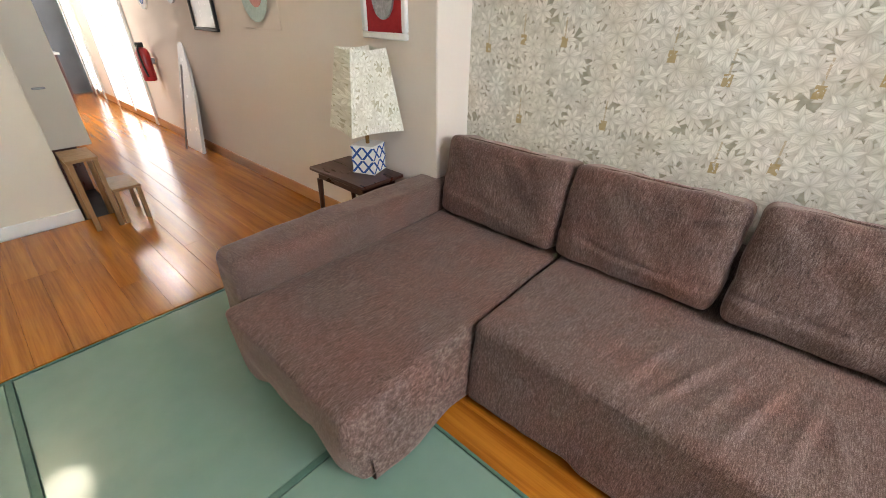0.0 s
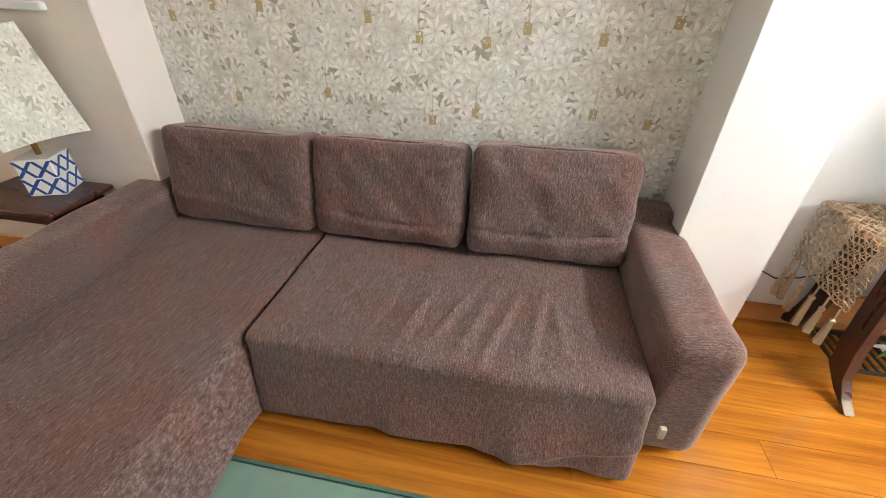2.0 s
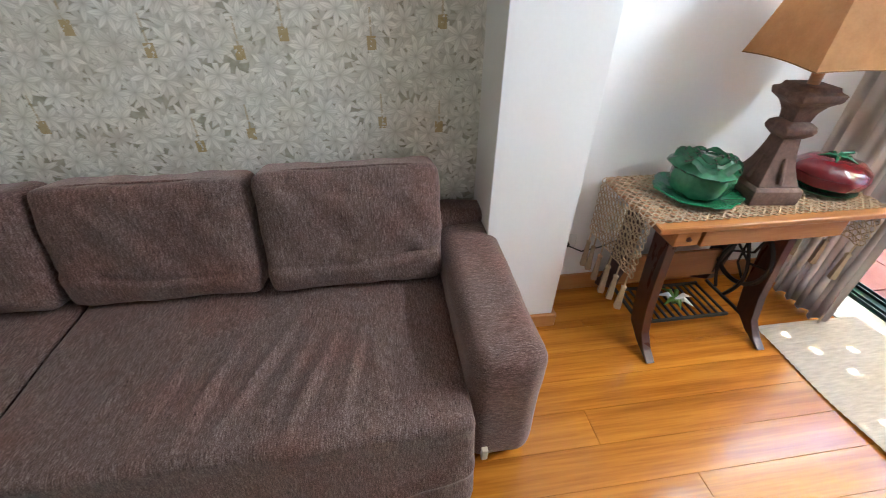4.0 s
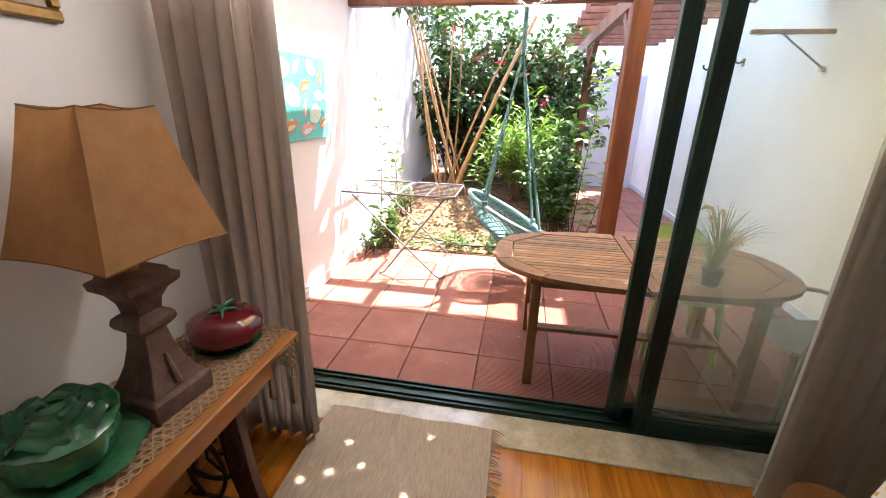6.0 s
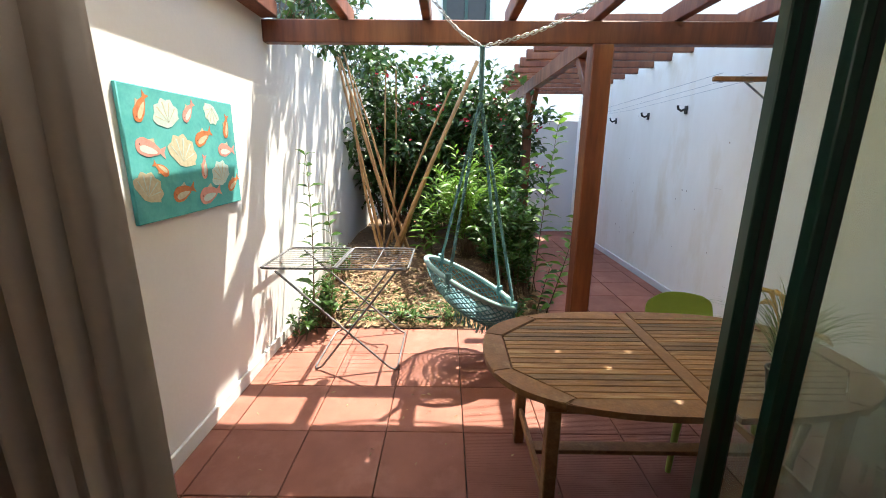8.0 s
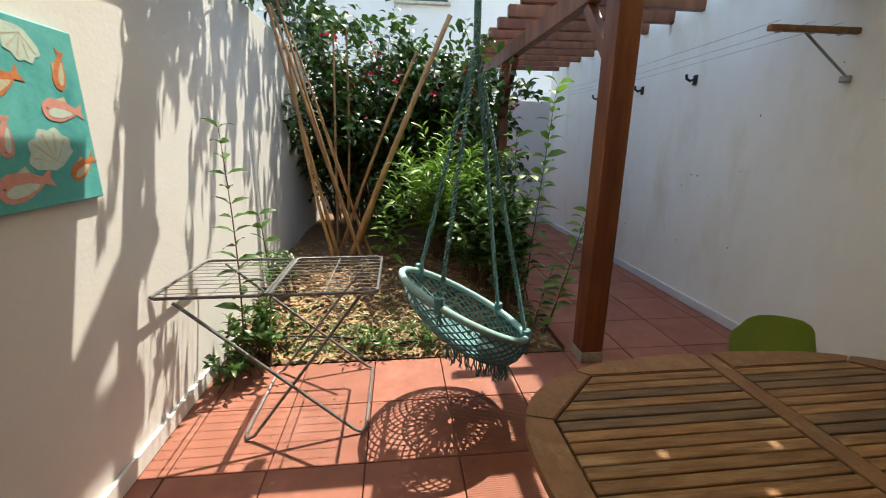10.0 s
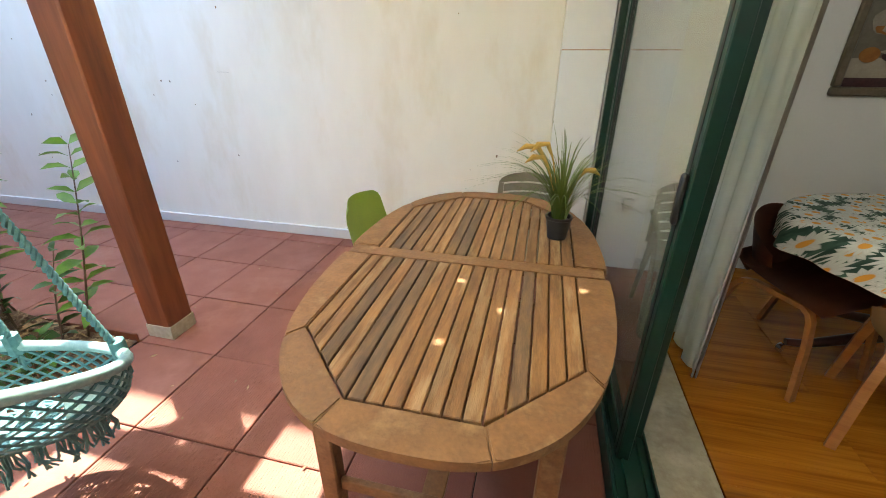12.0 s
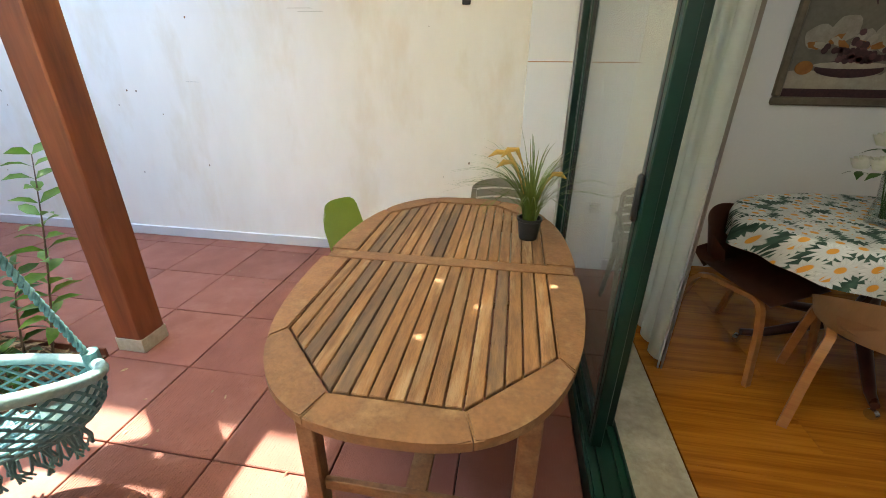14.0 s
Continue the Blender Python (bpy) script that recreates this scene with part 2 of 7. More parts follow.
def upholstery(name, grain, shift=0.0):
    """Heathered chenille: dark, red-brown and pale grey threads; grain gives the threads per metre along x, y and z."""
    q = Nodes(name)
    co = q.v("ADD", q.co, (shift, shift, shift))
    a = q.noise(q.v("MULTIPLY", co, grain), 1.0, 3.0, 0.6)
    b = q.noise(co, 330.0, 2.0, 0.5)
    c = q.noise(q.v("MULTIPLY", co, tuple(g * 0.4 for g in grain)), 1.0, 2.0, 0.5)
    broad = q.noise(co, 3.2, 5.0, 0.6)
    val = q.m("ADD", q.m("ADD", q.m("MULTIPLY", a, 0.45), q.m("MULTIPLY", b, 0.40)), q.m("MULTIPLY", c, 0.15))
    col = q.mix(q.step(val, 0.36, 0.50), (0.032, 0.022, 0.0195), (0.118, 0.074, 0.062))
    col = q.mix(q.step(val, 0.50, 0.64), col, (0.26, 0.205, 0.183))
    red = q.step(broad, 0.42, 0.66)
    col = q.mix(q.m("MULTIPLY", red, 0.55), col, q.mix(1.0, col, (1.25, 0.80, 0.70), "MULTIPLY"))
    q.put(q.bs.inputs["Base Color"], col)
    q.bs.inputs["Roughness"].default_value = 0.95
    q.bs.inputs["Specular IOR Level"].default_value = 0.15
    q.bs.inputs["Sheen Weight"].default_value = 0.30
    q.bs.inputs["Sheen Roughness"].default_value = 0.45
    q.bs.inputs["Sheen Tint"].default_value = (1.0, 0.80, 0.72, 1)
    q.bump(val, 0.12, 0.001)
    return q.mt


def leaf_print(name, size, layers=5, lobes=7, ground=((0.31, 0.285, 0.205), (0.45, 0.415, 0.32)), dull=(0.40, 0.365, 0.28), pale=(0.92, 0.885, 0.80), wide=0.092, reach0=0.46, heart=None, over="XZ", tags=True, rough=0.6):
    """Printed sprays of pale pointed leaflets or petals on a dull ground; the wallpaper has small gilt tags on stalks."""
    q = Nodes(name)
    sp_ = q.N.new("ShaderNodeSeparateXYZ")
    q.L.new(q.co, sp_.inputs[0])
    cb = q.N.new("ShaderNodeCombineXYZ")
    if over == "ROUND":
        q.L.new(q.m("ADD", sp_.outputs[0], sp_.outputs[1]), cb.inputs[0])
        q.L.new(sp_.outputs[2], cb.inputs[1])
    elif over == "TOP":
        q.L.new(sp_.outputs[0], cb.inputs[0])
        q.L.new(q.m("SUBTRACT", sp_.outputs[1], sp_.outputs[2]), cb.inputs[1])
    else:
        q.L.new(sp_.outputs[0], cb.inputs[0])
        q.L.new(sp_.outputs[2], cb.inputs[1])
    uv = cb.outputs[0]
    col = q.mix(q.step(q.noise(uv, 22.0, 5.0), 0.40, 0.60), ground[0], ground[1])
    relief = None

    def cells(shift, scale, rand, metric="EUCLIDEAN"):
        p = q.v("MULTIPLY_ADD", uv, scale, shift)
        vo = q.N.new("ShaderNodeTexVoronoi")
        vo.voronoi_dimensions, vo.distance = "2D", metric
        vo.inputs["Scale"].default_value, vo.inputs["Randomness"].default_value = 1.0, rand
        q.L.new(p, vo.inputs["Vector"])
        d = q.N.new("ShaderNodeSeparateXYZ")
        q.L.new(q.v("SUBTRACT", p, vo.outputs["Position"]), d.inputs[0])
        c = q.N.new("ShaderNodeSeparateColor")
        q.L.new(vo.outputs["Color"], c.inputs[0])
        return d.outputs, c.outputs

    for k in range(layers):
        d, c = cells((3.37 * k + 0.2, 5.11 * k + 0.7, 0.0), (1 / size, 1 / size, 0.0), 0.85)
        r = q.m("SQRT", q.m("ADD", q.m("MULTIPLY", d[0], d[0]), q.m("MULTIPLY", d[1], d[1])))
        turn = q.m("MULTIPLY_ADD", c[0], 6.28, q.m("MULTIPLY", q.m("ARCTAN2", d[1], d[0]), lobes / 2))
        off = q.m("MULTIPLY", q.m("ABSOLUTE", q.m("ARCSINE", q.m("SINE", turn))), 2 / lobes)
        perp = q.m("MULTIPLY", r, off)
        reach = q.m("MULTIPLY_ADD", c[1], 0.16, reach0)
        t = q.m("MINIMUM", q.m("DIVIDE", r, reach), 1.15)
        half = q.m("MULTIPLY", q.m("SINE", q.m("MULTIPLY", q.m("POWER", t, 0.85), math.pi)), wide)
        depth = q.m("SUBTRACT", half, perp)
        inside = q.sat(q.m("MULTIPLY_ADD", depth, 70.0, 0.3))
        rib = q.m("SUBTRACT", 1.0, q.m("MULTIPLY", q.sat(q.m("SUBTRACT", 1.0, q.m("MULTIPLY", perp, 90.0))), 0.35))
        shade = q.m("MULTIPLY", q.m("MULTIPLY", q.step(depth, 0.0, 0.045, 0.45, 1.0), rib), q.step(t, 0.0, 0.75, 0.55, 1.0))
        tone = q.m("MULTIPLY", shade, q.m("MULTIPLY_ADD", c[2], 0.42, 0.40 + 0.05 * k))
        col = q.mix(inside, col, q.mix(q.sat(tone), dull, pale))
        if heart:
            col = q.mix(q.sat(q.m("MULTIPLY", q.m("SUBTRACT", 0.13, r), 40.0)), col, heart)
        relief = inside if relief is None else q.m("MAXIMUM", q.m("MULTIPLY", relief, 0.8), inside)
    if tags:
        d, c = cells((0.4, 0.15, 0.0), (4.4, 3.1, 0.0), 0.45, "CHEBYCHEV")
        ax = q.m("ABSOLUTE", d[0])
        tag = q.m("MULTIPLY", q.m("LESS_THAN", ax, 0.07), q.m("LESS_THAN", q.m("ABSOLUTE", d[1]), 0.07))
        stalk = q.m("MULTIPLY", q.m("LESS_THAN", ax, 0.016), q.m("LESS_THAN", q.m("ABSOLUTE", q.m("SUBTRACT", d[1], 0.14)), 0.20))
        worn = q.m("GREATER_THAN", q.noise(uv, 55.0, 2.0), 0.40)
        some = q.m("GREATER_THAN", c[1], 0.25)
        col = q.mix(q.m("MULTIPLY", q.m("MULTIPLY", q.m("MAXIMUM", tag, q.m("MULTIPLY", stalk, 0.6)), worn), q.m("MULTIPLY", some, 0.85)), col, (0.40, 0.28, 0.095))
    q.put(q.bs.inputs["Base Color"], col)
    q.bs.inputs["Roughness"].default_value = rough
    q.bump(relief, 0.25, 0.002)
    return q.mt


def glowing(name, colour, strength):
    mt = bpy.data.materials.new(name)
    mt.use_nodes = True
    bs = mt.node_tree.nodes["Principled BSDF"]
    bs.inputs["Base Color"].default_value = (*colour, 1)
    bs.inputs["Emission Color"].default_value = (*colour, 1)
    bs.inputs["Emission Strength"].default_value = strength
    return mt


M_WALL = material("white_plaster", (0.80, 0.79, 0.77), (0.74, 0.73, 0.71), 0.75, scale=1.6, fine=60, bump=0.08, mix=0.8)
M_HALL = material("cream_plaster", (0.76, 0.68, 0.60), (0.72, 0.63, 0.55), 0.7, scale=1.2, fine=50, bump=0.08, mix=0.8)
M_CEIL = material("ceiling_paint", (0.82, 0.81, 0.79), (0.78, 0.77, 0.75), 0.8, bump=0.05)
M_PATIO_WALL = material("limewashed_wall", (0.88, 0.86, 0.80), (0.80, 0.765, 0.69), 0.85, scale=1.3, fine=9, bump=0.2, mix=0.6, stretch=(1, 1, 0.4), detail=7, third=(0.74, 0.67, 0.54), tscale=1.6)
M_WHITE_WALL = material("white_garden_wall", (0.66, 0.655, 0.65), (0.59, 0.58, 0.58), 0.85, scale=2.0, fine=40, bump=0.25, mix=0.8, detail=6)
M_PIER = material("fresh_white_plaster", (0.86, 0.875, 0.90), (0.82, 0.835, 0.865), 0.8, scale=2.0, fine=60, bump=0.1, mix=0.9)
M_PAPER = leaf_print("leaf_wallpaper", 0.115, 6)
M_BOARD = material("varnished_pine_board", (0.45, 0.168, 0.017), (0.25, 0.078, 0.008), 0.20, scale=2.4, fine=15, bump=0.05, mix=0.42, stretch=(0.35, 9, 9), coat=0.10, var=0.04, detail=7, spec=0.33, rvar=0.05)
M_TRIM = material("varnished_wood_trim", (0.50, 0.22, 0.06), (0.38, 0.15, 0.04), 0.32, scale=3, fine=30, stretch=(0.5, 6, 6), coat=0.2)
M_GLASSFLOOR = material("green_glass_floor", (0.14, 0.235, 0.185), (0.22, 0.31, 0.26), 0.10, scale=1.1, fine=9, bump=0.0, mix=1.0)
M_GLASSEDGE = material("dark_green_glass_edge", (0.05, 0.12, 0.09), (0.08, 0.16, 0.12), 0.5)
M_RUBBER = material("red_rubber_tile", (0.245, 0.086, 0.057), (0.185, 0.061, 0.041), 0.75, scale=5, fine=220, bump=0.25, mix=0.6, var=0.10, third=(0.275, 0.115, 0.086))
M_DARK = material("dark_joint", (0.03, 0.02, 0.018), (0.02, 0.015, 0.012), 0.9)
M_MARBLE = material("beige_marble", (0.47, 0.43, 0.34), (0.30, 0.265, 0.20), 0.3, scale=9, fine=40, bump=0.03, mix=0.4, detail=8, third=(0.60, 0.58, 0.50), coat=0.3)
M_FRAME = material("dark_green_aluminium", (0.002, 0.034, 0.022), (0.002, 0.026, 0.017), 0.38, metal=0.0, scale=6, bump=0.02)
M_SEAL = material("black_rubber_seal", (0.012, 0.013, 0.013), (0.02, 0.02, 0.02), 0.5)
M_PANE = glass("door_pane", (0.955, 0.985, 0.97), haze=0.08)
M_BEAM = material("red_stained_timber", (0.22, 0.062, 0.022), (0.095, 0.022, 0.009), 0.5, scale=9, fine=40, bump=0.25, mix=0.5, stretch=(1, 1, 0.12), third=(0.27, 0.10, 0.04), tscale=2.6, var=0.12)
M_SOFA = upholstery("brown_woven_upholstery", (460.0, 55.0, 55.0))
M_SOFA_ARM = upholstery("brown_woven_upholstery_across", (55.0, 460.0, 460.0), 3.0)
M_CURTAIN = material("taupe_curtain_cloth", (0.58, 0.51, 0.45), (0.51, 0.44, 0.39), 0.85, scale=30, fine=500, bump=0.15, mix=0.8, dist=0.003, spec=0.2, trans=0.42)
M_SHEER = material("white_curtain_lining", (0.92, 0.92, 0.89), (0.88, 0.88, 0.85), 0.8, scale=20, fine=400, bump=0.1, mix=0.9, dist=0.003, trans=0.30)
M_TAB = material("beige_plastic_tab", (0.50, 0.43, 0.32), (0.42, 0.35, 0.26), 0.6, scale=30)
M_MAHOG = material("dark_mahogany", (0.075, 0.022, 0.013), (0.04, 0.012, 0.008), 0.3, scale=5, fine=40, stretch=(1, 4, 1), bump=0.06, coat=0.1)
M_OAK = material("honey_oak", (0.40, 0.17, 0.045), (0.28, 0.10, 0.025), 0.4, scale=4, fine=30, stretch=(0.6, 6, 6), bump=0.08, coat=0.15)
M_TEAK = material("weathered_teak_slat", (0.31, 0.150, 0.054), (0.165, 0.077, 0.029), 0.6, scale=7, fine=60, bump=0.35, mix=0.36, stretch=(7, 0.8, 7), var=0.16, detail=7, third=(0.40, 0.27, 0.145), tscale=3.4)
M_TEAK_RIM = material("weathered_teak_rim", (0.26, 0.122, 0.045), (0.145, 0.066, 0.026), 0.6, scale=9, fine=90, bump=0.35, mix=0.40, var=0.10, detail=8, third=(0.35, 0.20, 0.09), tscale=9)
M_TEAK_DARK = material("blackened_teak_slat", (0.20, 0.107, 0.048), (0.07, 0.046, 0.030), 0.65, scale=7, fine=40, bump=0.35, mix=0.5, stretch=(7, 0.8, 7), var=0.2, detail=7, third=(0.33, 0.175, 0.068), tscale=1.6)
M_SOIL = material("dry_soil", (0.20, 0.12, 0.07), (0.12, 0.07, 0.04), 0.95, scale=9, fine=80, bump=0.8, dist=0.02)
M_GROUND = material("earth", (0.22, 0.18, 0.13), (0.15, 0.12, 0.09), 0.95, scale=1.5)
M_FABRIC = material("yellow_awning_cloth", (0.90, 0.84, 0.66), (0.85, 0.77, 0.54), 0.8, scale=3, fine=300, bump=0.1, mix=0.9, trans=0.52)
M_CREAM = material("cream_lacquer", (0.74, 0.70, 0.60), (0.71, 0.66, 0.56), 0.45, scale=2, bump=0.02, mix=0.9)
M_DIM_KITCHEN = material("dim_kitchen_grey", (0.10, 0.11, 0.125), (0.07, 0.078, 0.09), 0.5, scale=3, bump=0.05)
# emission stands in for daylight behind the hallway doors
M_GLOW = glowing("daylight_glow_pane", (1.0, 0.97, 0.95), 0.06)

# ---------- structure: indoors ----------
NORTH, HALLY, SOUTH = 3.37, 3.10, -0.42
structure("wall_north_papered", box(B(), -0.86, 1.52, NORTH, NORTH + 0.14, 0, 2.75), M_PAPER, "recessed wall papered with cream leaves on gold", "wall")
structure("wall_north_corner", box(B(), 1.88, 3.35, NORTH - 0.02, NORTH + 0.14, 0, 2.75), M_WALL, "white plaster wall behind the side table", "wall")
structure("wall_pier", box(B(), 1.52, 1.88, HALLY, NORTH + 0.14, 0, 2.75, 0.002), M_WALL, "white plastered pier beside the sofa", "wall")
structure("wall_hall", box(B(), -9.6, -0.86, HALLY, NORTH + 0.14, 0, 2.75, 0.006, 2), M_HALL, "cream plastered hallway wall hung with plates", "wall")
structure("wall_east", box(B(), 3.35, 3.75, 3.35, 3.80, 0, 2.85), M_WALL, "white wall beside the patio door", "wall")
structure("wall_lintel", box(B(), 3.35, 3.75, SOUTH, 3.35, 2.42, 2.69), M_WALL, "white lintel over the patio door", "wall")
structure("wall_south", box(B(), -3.3, 3.75, SOUTH - 0.14, SOUTH, 0, 2.85), M_WALL, "white wall behind the dining table", "wall")
structure("wall_partition", box(B(), -3.40, -3.23, SOUTH, 1.69, 0, 2.70, 0.004), M_CREAM, "cream lacquered partition at the hall", "wall")
structure("wall_hall_south", box(B(), -9.6, -5.2, 1.80, 1.94, 0, 2.7), M_WALL, "white hallway wall", "wall")
structure("wall_kitchen", box(B(), -5.3, -3.40, 0.4, 0.55, 0, 2.7), M_WALL, "white kitchen wall beyond the hallway", "wall")
structure("wall_kitchen_side", box(B(), -5.3, -5.2, 0.55, 1.80, 0, 2.7), M_WALL, "white wall beside the kitchen", "wall")
# closed wall whose dark colour stands in for the dim kitchen opening
structure("wall_hall_end", box(B(), -9.75, -9.6, 1.8, HALLY, 0, 2.7), M_DIM_KITCHEN, "end wall of the hallway, dark grey for the dim kitchen opening", "wall")
structure("ceiling", box(B(), -9.6, 3.75, SOUTH, 3.5, 2.70, 2.86), M_CEIL, "white painted ceiling", "ceiling")
structure("floor_base", box(B(), -9.6, 3.37, SOUTH, 3.5, -0.04, FI - 0.022), M_DARK, "dark bed under the floor boards", "floor")
bb = structure("baseboard", box(B(), -9.5, -0.86, HALLY - 0.018, HALLY, FI, FI + 0.10, 0.004), M_TRIM, "varnished wooden baseboard along the hallway", "baseboard")
structure("baseboard_pier", box(B(), 1.50, 1.90, HALLY - 0.018, HALLY, FI, FI + 0.08, 0.004), M_TRIM, "varnished wooden baseboard round the pier", "baseboard")
structure("baseboard_pier_side", box(B(), 1.88, 1.898, HALLY, NORTH - 0.02, FI, FI + 0.08, 0.004), M_TRIM, "varnished wooden baseboard on the pier's side", "baseboard")
structure("baseboard_corner", box(B(), 1.9, 3.33, NORTH - 0.038, NORTH - 0.02, FI, FI + 0.10, 0.004), M_TRIM, "varnished wooden baseboard behind the side table", "baseboard")
structure("baseboard_partition", box(B(), -3.23, -3.212, SOUTH, 1.69, FI, FI + 0.09, 0.004), M_WALL, "white baseboard under the partition", "baseboard")
structure("threshold", box(B(), 3.37, 3.595, -0.38, 3.345, -0.04, FI + 0.002, 0.004), M_MARBLE, "polished beige marble door sill", "threshold")

# ---------- structure: the patio ----------
PN, PS = 3.80, -0.40
structure("ground", box(B(), -60, 80, -60, 60, -0.40, -0.10), M_GROUND, "dry earth round the house", "ground")
structure("patio_base", box(B(), 3.60, 11.4, PS, PN, -0.10, -0.03), M_DARK, "dark bed under the patio tiles", "ground")
structure("garden_wall_north", box(B(), 3.75, 11.4, PN, PN + 0.16, -0.1, 2.74, 0.008), M_WHITE_WALL, "sunlit white plastered garden wall", "wall")
structure("garden_wall_north_high", box(B(), 3.75, 6.10, PN + 0.002, PN + 0.155, 2.74, 3.6), M_WHITE_WALL, "upper part of the white garden wall", "wall")
structure("garden_wall_south", box(B(), 4.06, 11.4, PS - 0.3, PS, -0.1, 7.2, 0.008), M_PATIO_WALL, "tall weathered cream plastered neighbouring wall", "wall")
structure("garden_wall_pier", box(B(), 3.76, 4.06, PS - 0.3, PS + 0.012, -0.1, 7.2, 0.004), M_PIER, "fresh white plaster strip beside the door", "wall")
structure("garden_wall_end", box(B(), 11.4, 11.56, PS - 0.16, PN + 0.16, -0.1, 2.3, 0.008), M_WHITE_WALL, "white wall at the garden's end", "wall")
# the shadow line is a thin brown strip laid on the plaster
structure("trim_groove", box(B(), 3.765, 4.058, PS + 0.011, PS + 0.0145, 1.512, 1.517), M_TRIM, "thin brown strip drawn as a shadow line across the white plaster strip", "trim")
structure("plinth_north", box(B(), 3.75, 6.24, PN - 0.022, PN, 0.0, 0.10, 0.005), M_WHITE_WALL, "white painted plinth along the garden wall", "plinth")
structure("plinth_south", box(B(), 4.06, 11.4, PS, PS + 0.02, 0.0, 0.09, 0.005), M_WHITE_WALL, "white painted plinth along the garden wall", "plinth")

# ---------- patio door ----------
def leaf(at_x, y0, y1, z0, z1, name, label, handle):
    """A glazed aluminium leaf: two stiles, two rails, seals and a pane."""
    d = thing(name, (at_x, y0, z0), label, "glass door", "leaves of the patio door")
    w, h, s, t = y1 - y0, z1 - z0, 0.070, 0.044
    for a, b in ((0, s), (w - s, w)):
        st = part("stile", box(B(), -t / 2, t / 2, a, b, 0, h, 0.004, 2), M_FRAME, d)
        part("groove", box(B(), -t / 2 - 0.002, t / 2 + 0.002, (a + b) / 2 - 0.006, (a + b) / 2 + 0.006, 0.02, h - 0.02), M_SEAL, st)
    part("bottom_rail", box(B(), -t / 2, t / 2, s, w - s, 0, 0.085, 0.004, 2), M_FRAME, d)
    part("top_rail", box(B(), -t / 2, t / 2, s, w - s, h - 0.07, h, 0.004, 2), M_FRAME, d)
    bm = B()
    for a, b, c, e in ((s, s + 0.008, 0.085, h - 0.07), (w - s - 0.008, w - s, 0.085, h - 0.07), (s, w - s, 0.085, 0.093), (s, w - s, h - 0.078, h - 0.07)):
        box(bm, -0.012, 0.012, a, b, c, e)
    part("seal", bm, M_SEAL, d)
    p = part("pane", box(B(), -0.003, 0.003, s, w - s, 0.085, h - 0.07), M_PANE, d, "clear slightly green door glass", smooth=False)
    p.visible_shadow = False
    if handle:
        hd = part("handle", box(B(), t / 2, t / 2 + 0.018, w - 0.045, w - 0.018, 0.95, 1.10, 0.006, 2), M_SEAL, d, "black recessed pull handle")
    return d


leaf(3.632, -0.33, 1.34, FI + 0.012, 2.38, "glass_door", "fixed glass leaf framed in dark green aluminium", False)
leaf(3.700, -0.22, 1.46, FI + 0.012, 2.38, "glass_door", "open sliding glass leaf framed in dark green aluminium", True)
df = thing("door_frame", (3.66, 0, 0), "dark green aluminium sliding door frame with tracks", "door frame", "", "structure")
bm = B()
box(bm, -0.065, 0.09, -0.38, 3.35, -0.03, FI + 0.006, 0.003)
for x in (-0.062, -0.03, 0.036, 0.072):
    box(bm, x, x + 0.007, -0.33, 3.30, FI + 0.006, FI + 0.022)
part("track", bm, M_FRAME, df)
part("head", box(B(), -0.065, 0.085, -0.38, 3.35, 2.38, 2.418, 0.003), M_FRAME, df)
for a, b in ((-0.38, -0.335), (3.305, 3.35)):
    part("jamb", box(B(), -0.065, 0.085, a, b, FI, 2.38, 0.003), M_FRAME, df)


# ---------- curtains ----------
def curtain(name, y0, y1, x, z0, z1, folds, amp, mat, label, seed, flare=0.0, lean=0.0):
    r = random.Random(seed)
    ph = [r.uniform(-0.5, 0.5) for _ in range(folds + 2)]
    c = thing(name, (x, (y0 + y1) / 2, z0), label, "curtain", "curtains at the patio door")
    w, h = y1 - y0, z1 - z0

    def f(u, v):
        k = u * folds
        i = int(k)
        p = k + ph[min(i, folds)] * (1 - (k - i)) * 0.5 + ph[min(i + 1, folds)] * (k - i) * 0.5
        a = amp * (0.75 + 0.25 * math.sin(5.1 * u + seed)) * (0.85 + 0.15 * math.sin(3 * v + 9 * u))
        s = math.sin(p * math.tau)
        s = math.copysign(abs(s) ** 0.75, s)
        return (a * s + lean * (1 - v), (u - 0.5) * w * (1 + flare * (1 - v) ** 2) + 0.012 * math.cos(p * math.tau * 2 + 4 * v), v * h)
    bm = B()
    grid(bm, folds * 10, 26, f)
    bmesh.ops.solidify(bm, geom=bm.faces[:], thickness=0.004)
    part("cloth", bm, mat, c, angle=80)
    bm = B()
    grid(bm, folds * 10, 2, lambda u, v: tuple(q + (0.0045 if k == 0 else 0) for k, q in enumerate(f(u, v * 0.035 + 0.002))))
    bmesh.ops.solidify(bm, geom=bm.faces[:], thickness=0.009)
    part("hem", bm, mat, c, angle=80)
    return c


curtain("curtain", 2.90, 3.33, 3.235, FI + 0.01, 2.60, 6, 0.055, M_CURTAIN, "taupe full-length curtain gathered in deep folds", 3)
curtain("curtain", 0.47, 0.915, 3.285, FI + 0.01, 2.60, 3, 0.020, M_CURTAIN, "taupe full-length lined curtain drawn aside by the glass", 5, 0.05)
curtain("curtain_lining", 0.47, 0.915, 3.302, FI + 0.012, 2.60, 3, 0.020, M_SHEER, "white lining on the street side of the curtain", 5, 0.05)
cr = thing("curtain_rod", (3.24, 1.5, 2.62), "dark curtain rod over the patio door", "curtain rod")
part("rod", tube(B(), [(0, -1.9, 0), (0, 1.85, 0)], 0.012, 10), M_SEAL, cr)
